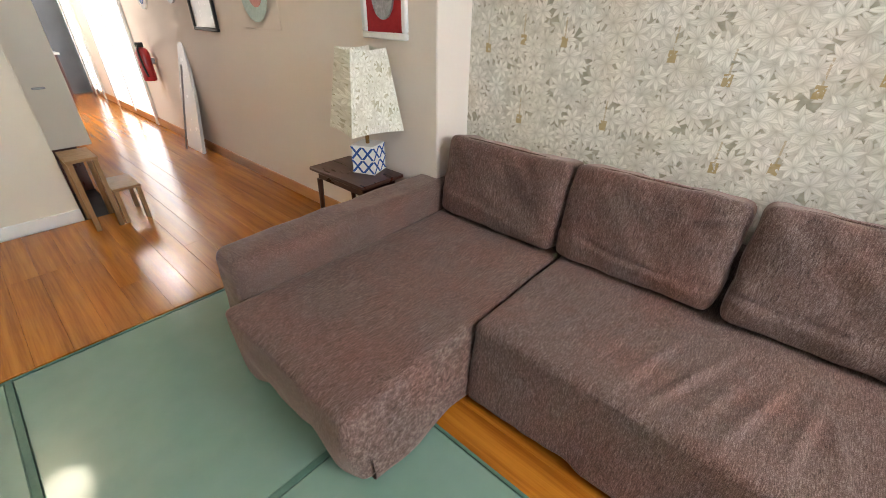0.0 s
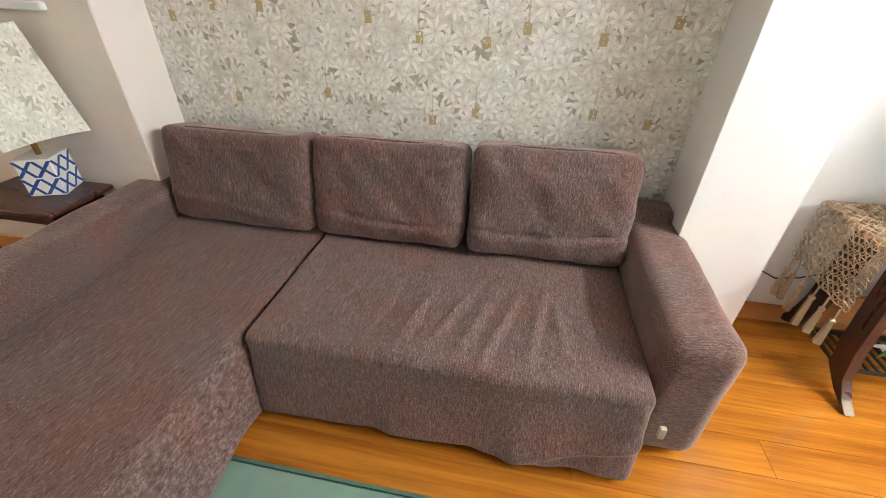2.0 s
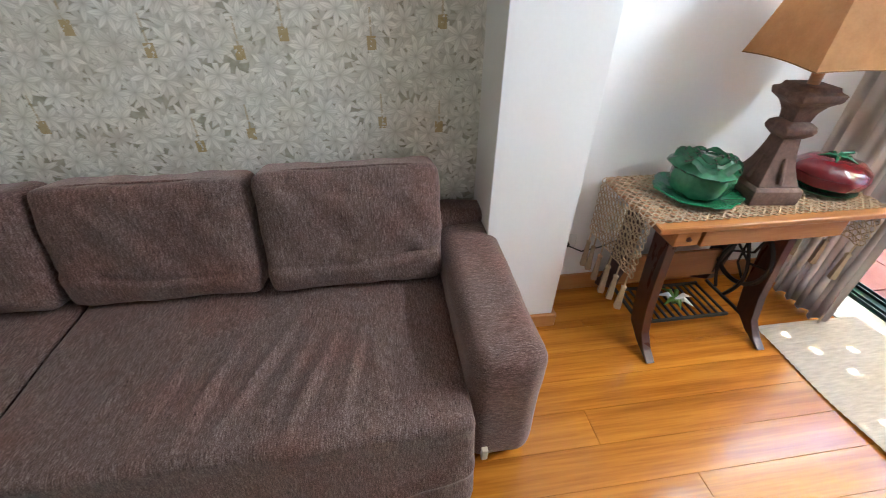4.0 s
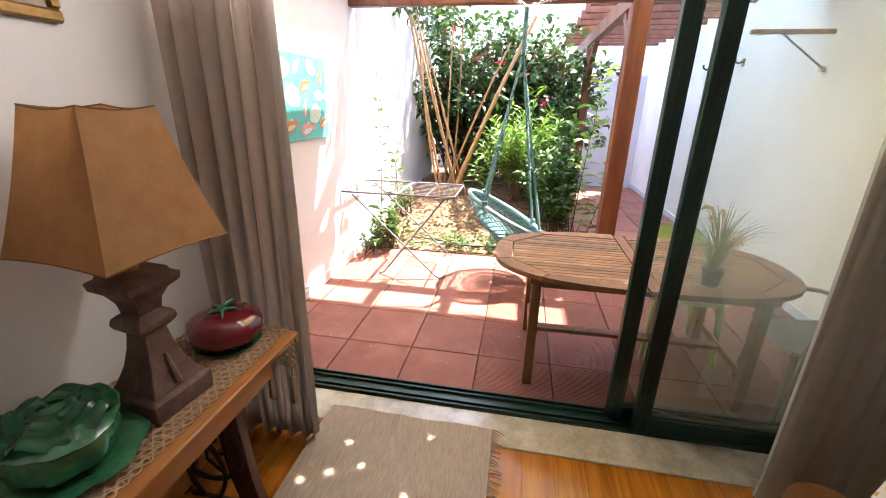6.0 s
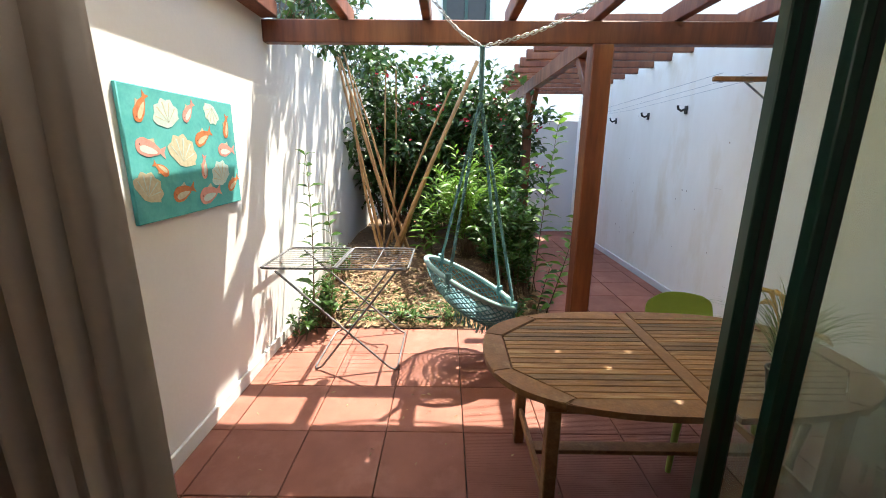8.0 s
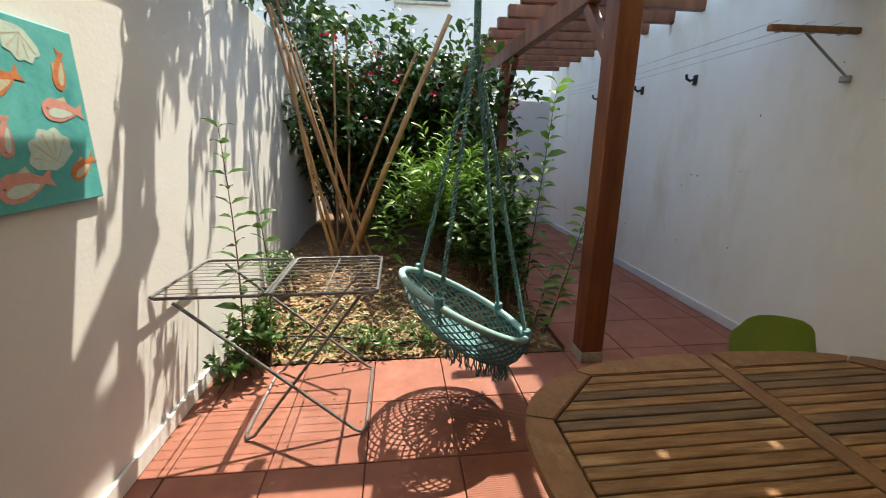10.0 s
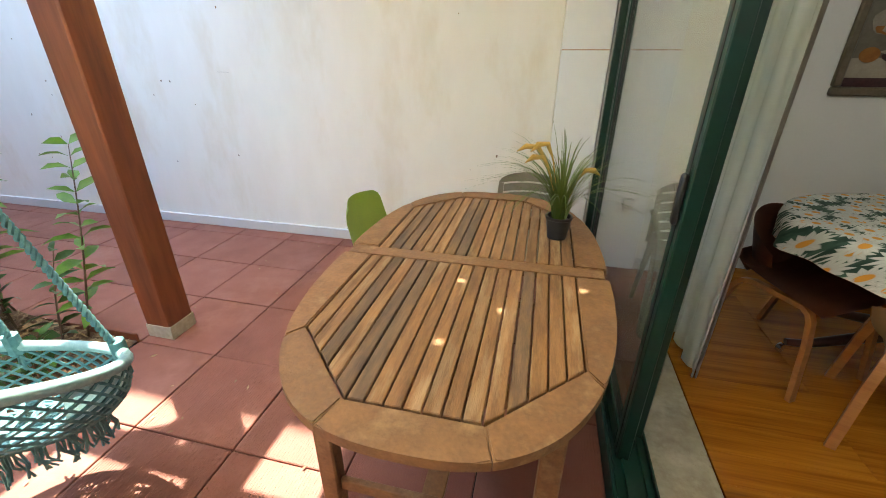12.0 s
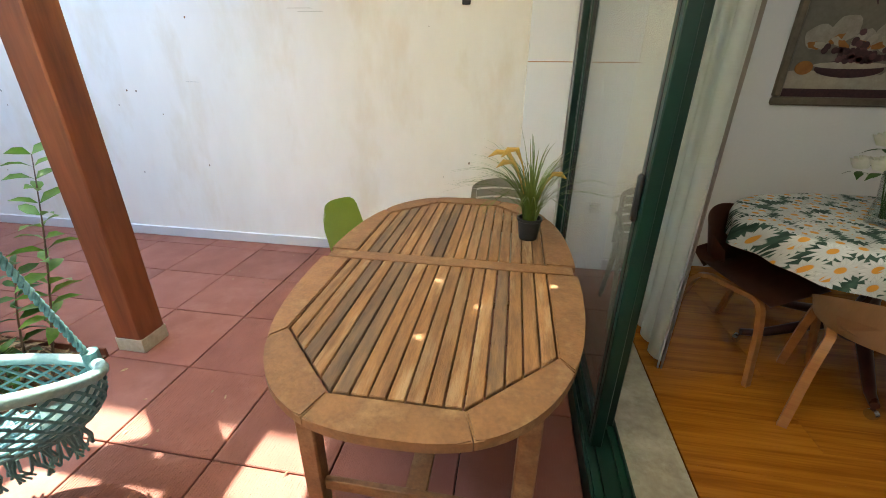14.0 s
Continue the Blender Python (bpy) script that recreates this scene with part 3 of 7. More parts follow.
for y in (-1.85, 0, 1.8):
    part("bracket", box(B(), -0.008, 0.095, y - 0.008, y + 0.008, -0.008, 0.02, 0.002), M_SEAL, cr)


# ---------- corner sofa ----------
def slab(x0, x1, y0, y1, z0, z1, r=0.05, n=18, seed=0, wob=0.004, sag=0.0, drape=None):
    """A padded block with round edges; drape shifts the lower rim."""
    bm = B()
    bmesh.ops.create_cube(bm, size=2.0)
    bmesh.ops.subdivide_edges(bm, edges=bm.edges[:], cuts=n, use_grid_fill=True)
    rr = random.Random(seed)
    ph = [rr.uniform(0, 6.28) for _ in range(8)]
    hx, hy, hz = (x1 - x0) / 2, (y1 - y0) / 2, (z1 - z0) / 2
    cx, cy, cz = (x1 + x0) / 2, (y1 + y0) / 2, (z1 + z0) / 2
    for v in bm.verts:
        p = Vector((v.co.x * hx, v.co.y * hy, v.co.z * hz))
        q = Vector((max(-hx + r, min(hx - r, p.x)), max(-hy + r, min(hy - r, p.y)), max(-hz + r, min(hz - r, p.z))))
        d = p - q
        if d.length > 1e-6:
            p = q + d.normalized() * min(r, d.length if d.length < r else r)
        w = wob * (math.sin(9 * p.x + ph[0]) * math.sin(8 * p.y + ph[1]) + 0.7 * math.sin(17 * p.x + 6 * p.z + ph[2]) * math.cos(11 * p.y + ph[3]))
        nx, ny, nz = abs(v.co.x), abs(v.co.y), abs(v.co.z)
        p += Vector((v.co.x * w * (nx > 0.9), v.co.y * w * (ny > 0.9), v.co.z * w * (nz > 0.9)))
        if sag and v.co.z > 0:
            p.z -= sag * (1 - v.co.x ** 2) * (1 - v.co.y ** 2)
        if drape:
            p = drape(p, v.co)
        v.co = p + Vector((cx, cy, cz))
    return bm


def crease(bm, k):
    """A shallow sagging fold across the cushion's face, low down, and a slumped top."""
    for v in bm.verts:
        if v.co.y < -0.03:
            d = v.co.z + 0.10 + 0.03 * math.sin(5 * v.co.x + k)
            v.co.y += 0.016 * math.exp(-(d / 0.009) ** 2) * (1 if k else 0.3) * (0.6 + 0.8 * noise.noise((v.co.x * 6, k, 0))) - 0.008 * math.exp(-((d + 0.03) / 0.025) ** 2)
            v.co.y += 0.018 * noise.noise((v.co.x * 5, v.co.z * 6, k * 3.0)) + 0.006 * noise.noise((v.co.x * 14, v.co.z * 9, k * 5.0))
            # a pinched corner and a short slack fold from it
            e = (v.co.z - 0.16) - 0.5 * (v.co.x - 0.30)
            v.co.y -= 0.022 * math.exp(-(e / 0.014) ** 2) * math.exp(-((v.co.x - 0.26) / 0.06) ** 2) * (k == 1)
        v.co.z -= 0.010 * (1 - (v.co.x / 0.34) ** 2) * (v.co.z > 0.15)
    return bm


sofa = thing("corner_sofa", (0.27, 2.6, FI), "brown woven corner sofa with chaise and loose cover", "sofa")


def sp(name, bm, label="", mat=None, parent=None):
    for v in bm.verts:
        v.co -= Vector((0.27, 2.6, FI))
    return part(name, bm, mat or M_SOFA, parent or sofa, label, angle=60)


def ridge(d, w):
    return math.exp(-(d / w) ** 2)


def chaise_drape(p, c):
    if c.z < 0.55:
        k = min(1, (0.55 - c.z) / 1.5)
        n1 = noise.noise((p.x * 5, p.y * 5, p.z * 1.5 + 3))
        p.x += 0.014 * k * n1 + (0.03 * k if c.x > 0.95 else 0)
        if c.y < -0.9:
            p.y += 0.040 * k * noise.noise((p.x * 5, 4.0, p.z * 3)) + 0.045 * k * k
            p.x *= 1 - 0.05 * k
        if c.z < -0.9:
            p.z += 0.030 * noise.noise((p.x * 8, p.y * 6, 1.0)) + (0.02 if c.x < -0.9 else 0)
    if c.z > 0.9:
        p.z += 0.004 * noise.noise((p.x * 5, p.y * 4, 0)) - 0.010 * ridge(p.y + 0.02 + 0.1 * p.x, 0.3)
    return p


# creases of the seat: where along the seat, slope, strength, and how far back they run
CREASES = ((-0.42, 0.35, 0.6, 0.10), (-0.26, 0.25, 0.8, 0.14), (-0.13, 0.30, 1.1, 0.17), (-0.02, 0.45, 1.3, 0.20), (0.08, 0.40, 1.0, 0.15), (0.17, 0.38, 1.2, 0.20), (0.30, 0.22, 1.0, 0.17), (0.41, -0.12, 0.7, 0.13))


def seat_drape(p, c):
    if c.z < 0.55 and c.y < 0:
        k = min(1, (0.55 - c.z) / 1.5)
        p.y += (0.030 * noise.noise((p.x * 4.5, 0.5, p.z * 1.2)) + 0.012 * noise.noise((p.x * 14, 2.5, p.z * 3))) * k - 0.045 * k
        # the cover is pulled from the fastener downwards
        p.y -= 0.016 * ridge((p.z + 0.02) - 0.35 * (p.x - 0.66), 0.022) * ridge(p.x - 0.55, 0.22) * (c.y < -0.9)
        if c.z < -0.9:
            p.z += 0.022 * noise.noise((p.x * 3.5, 7.0, 0)) - 0.03 * max(0.0, p.x - 0.3)
    if c.z > 0.9:
        for x0, slope, amp, back in CREASES:
            d = p.x - x0 - slope * (p.y + 0.30) * 0.8
            p.z += 0.015 * amp * (ridge(d, 0.018) - 0.6 * ridge(d - 0.030, 0.016)) * ridge(p.y + 0.20, back) * (1 if c.y > -0.97 else 0.4)
        p.z += 0.006 * noise.noise((p.x * 4, p.y * 4, 2.0))
    return p


def tailored(bm, amount, scale, seed):
    """Small uneven swellings of a fitted cover."""
    bm.normal_update()
    for v in bm.verts:
        v.co += v.normal * amount * (noise.noise(v.co * scale + Vector((seed, 0, 0))) + 0.5 * noise.noise(v.co * scale * 2.7 + Vector((0, seed, 0))))
    return bm


sp("chaise_base", slab(-0.80, -0.025, 1.78, 3.30, FI + 0.03, FI + 0.40, 0.028, 52, 1, 0.002, 0.008, chaise_drape))
sp("seat_base", slab(-0.018, 1.335, 2.385, 3.30, FI + 0.03, FI + 0.40, 0.035, 96, 2, 0.003, 0.012, seat_drape))
sp("arm", tailored(slab(-1.035, -0.79, 1.86, 3.34, FI + 0.04, FI + 0.56, 0.060, 34, 3, 0.002), 0.006, 6, 1.0), "", M_SOFA_ARM)
sp("arm", tailored(slab(1.325, 1.575, 2.47, 3.34, FI + 0.02, FI + 0.56, 0.070, 34, 4, 0.002), 0.005, 4, 2.0), "", M_SOFA_ARM)
sp("back_frame", slab(-1.00, 1.54, 3.19, 3.35, FI + 0.04, FI + 0.62, 0.05, 16, 5, 0.003))
for k, (xa, xb, lean, hh) in enumerate(((-0.775, -0.045, 11, 0.44), (-0.035, 0.645, 12, 0.45), (0.665, 1.325, 12, 0.47))):
    bm = crease(cushion(B(), xb - xa, 0.23, hh, 0.24, 38, 0.003, 20 + k, 12.0), k)
    bmesh.ops.transform(bm, matrix=pose((xa + xb) / 2, 3.155, FI + 0.40 + hh / 2 - 0.005, -lean, 0, (k - 1) * 1.5), verts=bm.verts)
    c = sp("back_cushion", bm)
    m = pose((xa + xb) / 2 - 0.27, 3.155 - 2.6, 0.40 + hh / 2 - 0.005, -lean, 0, (k - 1) * 1.5)
    w2, h2 = (xb - xa) / 2 - 0.02, hh / 2 - 0.018
    pts = []
    for i in range(64):
        a = i * math.tau / 64
        q = (abs(math.cos(a)) ** 7 + abs(math.sin(a)) ** 7) ** (1 / 7)
        pts.append(m @ Vector((math.cos(a) / q * (w2 + 0.015), -0.062, math.sin(a) / q * (h2 + 0.012))))
    part("piping", tube(B(), pts, 0.004, 6, True), M_SOFA, c)
# the dark seam where chaise and seat meet, and the cover's fastener
part("fastener", box(B(), 1.068, 1.086, -0.262, -0.246, 0.30, 0.345, 0.002), M_TAB, sofa, "pale fastening tab of the loose cover")
for x, y in ((-0.95, 1.95), (-0.95, 3.25), (1.48, 2.55), (1.48, 3.25), (-0.1, 1.88)):
    part("foot", box(B(), x - 0.27 - 0.025, x - 0.27 + 0.025, y - 2.6 - 0.025, y - 2.6 + 0.025, 0, 0.045, 0.004), M_SEAL, sofa)

# ---------- patio table ----------
TX, TY, TZ = 4.343, 1.270, 0.775
tab = thing("patio_table", (TX, TY, 0), "weathered oval slatted teak patio table", "table")
A_, B_, P_ = 0.500, 0.862, 2.65


def oval(a):
    c, s = math.cos(a), math.sin(a)
    q = (abs(c) ** P_ + abs(s) ** P_) ** (-1 / P_)
    return (A_ * c * q, B_ * s * q)


IN = [(0.388, 0.04), (0.388, 0.53), (0.165, 0.755), (-0.165, 0.755), (-0.388, 0.53), (-0.388, 0.04)]


def rim_piece(a0, a1, i0, i1, flip):
    bm = B()
    n = 12
    out = [oval(a0 + (a1 - a0) * k / n) for k in range(n + 1)]
    inn = [i1, i0]
    pts = [(x, y * flip) for x, y in out + inn]
    prism(bm, pts, TZ - 0.028, TZ)
    es = [e for e in bm.edges if abs(e.verts[0].co.z - TZ) < 1e-5 and abs(e.verts[1].co.z - TZ) < 1e-5]
    bmesh.ops.bevel(bm, geom=es, offset=0.004, segments=2, affect="EDGES")
    return bm


def ang(p):
    best = min(range(2001), key=lambda k: abs(math.atan2(oval(k * math.pi / 2000)[1], oval(k * math.pi / 2000)[0]) - math.atan2(p[1], p[0])))
    return best * math.pi / 2000


for flip in (1, -1):
    cut = [ang((0.495, 0.037)), ang((0.388 * 1.15, 0.53 * 1.15)), ang((0.165 * 1.15, 0.755 * 1.1)), ang((-0.165 * 1.15, 0.755 * 1.1)), ang((-0.388 * 1.15, 0.53 * 1.15)), ang((-0.495, 0.037))]
    for k in range(5):
        g = 0.0025
        part("rim_board", rim_piece(cut[k] + g, cut[k + 1] - g, IN[k], IN[k + 1], flip), M_TEAK_RIM, tab)
part("cross_rail", box(B(), -0.487, 0.487, -0.033, 0.033, TZ - 0.028, TZ - 0.001, 0.003, 2), M_TEAK_RIM, tab)
ns = 17
BLACKENED = {(1, 14), (1, 12), (1, 11), (1, 3), (-1, 15), (-1, 14), (-1, 10), (-1, 9)}
for k in range(ns):
    xa = -0.385 + k * 0.770 / ns + 0.0025
    xb = -0.385 + (k + 1) * 0.770 / ns - 0.0025
    for flip in (1, -1):
        def lim(x):
            return 0.751 if abs(x) < 0.163 else 0.751 - (abs(x) - 0.163) * (0.225 / 0.223)
        bm = B()
        pts = [(xa, 0.038), (xb, 0.038), (xb, lim(xb) - 0.004), (xa, lim(xa) - 0.004)]
        if xa < -0.163 < xb:
            pts.insert(3, (-0.163, 0.747))
        if xa < 0.163 < xb:
            pts.insert(3, (0.163, 0.747))
        prism(bm, [(x, y * flip) for x, y in pts], TZ - 0.022, TZ - 0.002 - rng.random() * 0.0015)
        es = [e for e in bm.edges if min(e.verts[0].co.z, e.verts[1].co.z) > TZ - 0.01]
        bmesh.ops.bevel(bm, geom=es, offset=0.0025, segments=1, affect="EDGES")
        part("slat", bm, M_TEAK_DARK if (flip, k) in BLACKENED else M_TEAK, tab, smooth=False)
for sx in (-1, 1):
    part("apron", box(B(), sx * 0.345 - 0.012, sx * 0.345 + 0.012, -0.60, 0.60, TZ - 0.095, TZ - 0.029, 0.003), M_TEAK_RIM, tab)
    for sy in (-1, 1):
        part("leg", box(B(), sx * 0.33 - 0.03, sx * 0.33 + 0.03, sy * 0.60 - 0.028, sy * 0.60 + 0.028, 0, TZ - 0.029, 0.006, 2, Matrix.Translation((0, 0, 0))), M_TEAK_RIM, tab)
        part("bracket", box(B(), sx * 0.33 - 0.055, sx * 0.33 + 0.055, sy * 0.60 - 0.045, sy * 0.60 + 0.045, TZ - 0.075, TZ - 0.0285, 0.008, 2), M_TEAK_RIM, tab)
for sy in (-1, 1):
    part("apron", box(B(), -0.30, 0.30, sy * 0.60 - 0.012, sy * 0.60 + 0.012, TZ - 0.095, TZ - 0.029, 0.003), M_TEAK_RIM, tab)
    part("stretcher", box(B(), -0.30, 0.30, sy * 0.60 - 0.011, sy * 0.60 + 0.011, 0.20, 0.245, 0.003), M_TEAK_RIM, tab)
part("stretcher", box(B(), -0.035, 0.035, -0.588, 0.588, 0.212, 0.238, 0.003), M_TEAK_RIM, tab)

# ---------- pergola ----------
perg = thing("pergola", (6.10, 1.12, 0), "red-stained timber pergola over the patio", "pergola")
PO = Vector((6.10, 1.12, 0))


def pg(name, x0, x1, y0, y1, z0, z1, bev=0.008, m=None, label=""):
    bm = box(B(), x0 - PO.x, x1 - PO.x, y0 - PO.y, y1 - PO.y, z0, z1, bev, 2, m)
    return part(name, bm, M_BEAM, perg, label)


post = pg("post", 6.06, 6.225, 1.00, 1.165, 0.0, 2.54)
part("shoe", box(B(), -0.043, 0.128, -0.123, 0.048, 0.0, 0.085, 0.003), M_MARBLE, post, "bare grey foot of the post")
pg("post", 9.00, 9.12, 1.025, 1.15, 0.0, 2.54)
pg("post", 11.2, 11.32, 1.025, 1.15, 0.0, 2.54)
pg("beam", 6.08, 6.175, PS, 3.80, 2.54, 2.71)
pg("beam", 6.175, 11.35, 1.04, 1.135, 2.54, 2.71)
for y in (3.14, 2.49, 1.81, 1.14, 0.50, -0.12):
    pg("rafter", 3.76, 6.32, y - 0.035, y + 0.035, 2.712, 2.84)
pg("wall_plate", 3.76, 6.08, 3.66, 3.798, 2.712, 2.83)
for k in range(11):
    x = 6.55 + k * 0.45
    pg("rafter", x, x + 0.07, -0.56, 1.36, 2.78, 2.90)
for xa, xb, y in ((6.20, 6.65, 1.085), (9.0, 8.55, 1.085)):
    d = Vector((xb - xa, 0, 0.48))
    m = Matrix.Translation((xa - PO.x, y - PO.y, 2.06)) @ d.to_track_quat("X", "Z").to_matrix().to_4x4()
    part("brace", box(B(), 0, d.length, -0.035, 0.035, -0.04, 0.04, 0.006, 1, m), M_BEAM, perg)
aw = thing("awning", (4.8, 1.6, 2.85), "faded yellow awning cloth over the pergola, with small holes", "awning")
# small tears, through which the sun drops spots on table, mat and floor
HOLES = [(2.98, 2.87, FI), (3.12, 2.63, FI), (3.01, 2.39, FI), (2.90, 2.40, FI), (3.36, 2.36, FI), (3.22, 2.74, FI), (3.06, 2.76, FI), (4.35, 1.77, 0.775), (4.34, 1.44, 0.775), (3.93, 1.42, 0.775), (4.19, 1.59, 0.775), (4.48, 2.75, 0), (4.25, 3.1, 0)]
holes = [Vector((x, y, z)) + SUN * ((2.865 - z) / SUN.z) - Vector((4.8, 1.6, 0)) for x, y, z in HOLES]
bm = B()
grid(bm, 96, 176, lambda u, v: (-1.02 + u * 2.07, -1.95 + v * 3.78, 0.012 + 0.02 * math.sin(v * 38) * (0.4 + 0.6 * u) + 0.01 * math.sin(u * 9)))
torn = {min(bm.faces, key=lambda f: (f.calc_center_median().xy - h.xy).length) for h in holes}
bmesh.ops.delete(bm, geom=list(torn), context="FACES")
bmesh.ops.solidify(bm, geom=bm.faces[:], thickness=0.002)
part("cloth", bm, M_FABRIC, aw, angle=80)
bm = lathe(B(), [(0.03, 0), (0.045, 0.05), (0.04, 0.5), (0.05, 0.95), (0.03, 1.0)], 12, wave=lambda a, r, z: r * (1 + 0.2 * math.sin(3 * a + 9 * z)))
bmesh.ops.transform(bm, matrix=pose(0.62, 1.50, -0.12, 0, 78, 12), verts=bm.verts)
part("rolled_edge", bm, M_FABRIC, aw, angle=80)

# ---------- materials of the things ----------
M_BLACK = material("black_iron", (0.02, 0.018, 0.017), (0.035, 0.03, 0.027), 0.5, metal=0.3, scale=20, bump=0.1)
M_LACE = material("beige_crochet_yarn", (0.45, 0.34, 0.22), (0.36, 0.26, 0.16), 0.9, scale=60, fine=600, bump=0.3, dist=0.002)
M_GREEN_GLAZE = material("green_cabbage_glaze", (0.015, 0.10, 0.045), (0.035, 0.19, 0.085), 0.18, scale=16, fine=60, bump=0.35, coat=0.6, dist=0.006)
M_RED_GLAZE = material("deep_red_glaze", (0.17, 0.006, 0.012), (0.10, 0.004, 0.01), 0.15, scale=9, fine=50, bump=0.1, coat=0.6)
M_SHADE = material("brown_parchment_shade", (0.68, 0.43, 0.20), (0.56, 0.33, 0.14), 0.7, scale=18, fine=120, bump=0.1, mix=0.6, trans=0.45)
M_LAMPWOOD = material("weathered_brown_wood", (0.15, 0.08, 0.055), (0.07, 0.036, 0.026), 0.7, scale=18, fine=80, bump=0.4, mix=0.5, third=(0.21, 0.135, 0.10))
M_BRASS = material("gilded_frame", (0.30, 0.17, 0.05), (0.2, 0.11, 0.03), 0.4, metal=0.6, scale=30, bump=0.2)
M_MAT = material("beige_rag_rug", (0.76, 0.66, 0.54), (0.56, 0.46, 0.36), 0.95, scale=16, fine=160, bump=0.7, mix=0.5, stretch=(1, 7, 1), dist=0.006)
M_FRINGE = material("rug_fringe", (0.45, 0.33, 0.25), (0.30, 0.18, 0.13), 0.95, scale=30)
M_LEAFSHADE = leaf_print("leaf_print_shade", 0.10, 5, ground=((0.42, 0.39, 0.27), (0.56, 0.52, 0.38)), dull=(0.50, 0.46, 0.35), pale=(0.92, 0.90, 0.80), over="ROUND", tags=False, rough=0.8)
M_TILEBLUE = material("blue_glazed_pattern", (0.03, 0.08, 0.28), (0.05, 0.12, 0.36), 0.25, scale=30, bump=0.05, coat=0.4)
M_CERAMIC = material("white_ceramic", (0.80, 0.80, 0.78), (0.74, 0.74, 0.72), 0.25, scale=10, bump=0.03, coat=0.4)
M_REDCLOTH = material("red_velvet", (0.42, 0.012, 0.02), (0.34, 0.008, 0.015), 0.8, scale=40, bump=0.1)
M_SILVER = material("dull_silver", (0.32, 0.34, 0.36), (0.2, 0.21, 0.23), 0.4, metal=0.5, scale=60, bump=0.6)
M_REDPAINT = material("red_enamel", (0.42, 0.012, 0.012), (0.36, 0.01, 0.01), 0.3, coat=0.4, bump=0.02)
M_PINE = material("plain_pine", (0.33, 0.19, 0.08), (0.25, 0.13, 0.05), 0.55, scale=5, fine=40, stretch=(5, 5, 0.6), bump=0.1)
M_PLY = material("tan_plywood", (0.47, 0.27, 0.13), (0.40, 0.22, 0.10), 0.42, scale=4, fine=40, stretch=(6, 1, 1), bump=0.05, coat=0.15)
M_WALNUT = material("walnut_plywood", (0.16, 0.055, 0.028), (0.11, 0.035, 0.018), 0.35, scale=4, fine=40, stretch=(1, 6, 1), bump=0.05, coat=0.2)
M_DAISY = leaf_print("daisy_tablecloth", 0.135, 3, 13, ((0.018, 0.055, 0.035), (0.055, 0.115, 0.075)), (0.42, 0.43, 0.38), (0.84, 0.84, 0.80), 0.070, 0.38, (0.74, 0.33, 0.04), "TOP", False, 0.75)
M_CHROME = material("chrome", (0.7, 0.7, 0.7), (0.6, 0.6, 0.6), 0.2, metal=1.0, bump=0.02)
M_LIME = material("lime_plastic", (0.42, 0.52, 0.12), (0.37, 0.46, 0.10), 0.45, scale=4, bump=0.02)
M_TAUPE = material("taupe_plastic", (0.33, 0.30, 0.24), (0.29, 0.26, 0.21), 0.5, scale=4, bump=0.05)
M_GRASS = material("artificial_grass_blade", (0.09, 0.16, 0.025), (0.16, 0.20, 0.04), 0.5, scale=14, bump=0.0, trans=0.25)
M_SEEDHEAD = material("yellow_seed_head", (0.55, 0.36, 0.09), (0.45, 0.28, 0.06), 0.8, scale=80, bump=0.2)
M_ROPE = material("teal_cotton_rope", (0.13, 0.265, 0.28), (0.075, 0.185, 0.20), 0.9, scale=60, fine=500, bump=0.6, dist=0.003)
M_ROPE2 = material("pale_teal_wrapped_rope", (0.25, 0.385, 0.39), (0.18, 0.31, 0.32), 0.85, scale=60, fine=500, bump=0.5, dist=0.003)
M_SEATCLOTH = material("pale_teal_woven_cloth", (0.40, 0.50, 0.49), (0.29, 0.40, 0.40), 0.9, scale=50, fine=260, bump=0.6, dist=0.004)
M_STEEL = material("galvanised_steel", (0.45, 0.46, 0.47), (0.32, 0.32, 0.33), 0.45, metal=0.8, scale=40, bump=0.1)
M_RACK = material("grey_coated_tube", (0.10, 0.10, 0.11), (0.20, 0.20, 0.21), 0.4, metal=0.4, scale=30, bump=0.1)
M_CANE = material("dry_cane", (0.42, 0.25, 0.11), (0.30, 0.15, 0.06), 0.6, scale=10, fine=60, bump=0.3, var=0.2)
M_LEAF = material("glossy_green_leaf", (0.055, 0.13, 0.022), (0.035, 0.085, 0.015), 0.38, scale=30, bump=0.05, trans=0.3)
M_LEAFDARK = material("dark_vine_leaf", (0.045, 0.10, 0.022), (0.022, 0.055, 0.012), 0.4, scale=25, bump=0.05, trans=0.22)
M_LEAFLIGHT = material("light_green_leaf", (0.16, 0.30, 0.04), (0.10, 0.22, 0.03), 0.42, scale=25, bump=0.05, trans=0.38)
M_BRACT = material("crimson_bract", (0.50, 0.02, 0.06), (0.38, 0.012, 0.04), 0.6, scale=30, trans=0.3)
M_STEM = material("brown_stem", (0.14, 0.085, 0.045), (0.09, 0.055, 0.03), 0.8, scale=30)
M_STRAW = material("dry_straw", (0.38, 0.26, 0.14), (0.12, 0.065, 0.035), 0.85, scale=12, mix=0.3)
M_POT = material("black_plant_pot", (0.02, 0.02, 0.02), (0.03, 0.03, 0.03), 0.45)
M_VASE = glass("vase_glass", (0.92, 0.95, 0.94))
M_ROSE = material("white_cloth_rose", (0.76, 0.74, 0.66), (0.66, 0.66, 0.52), 0.8, scale=30, trans=0.2)
M_ROSEGREEN = material("green_cloth_rose", (0.20, 0.34, 0.20), (0.12, 0.25, 0.13), 0.8, scale=30, trans=0.2)
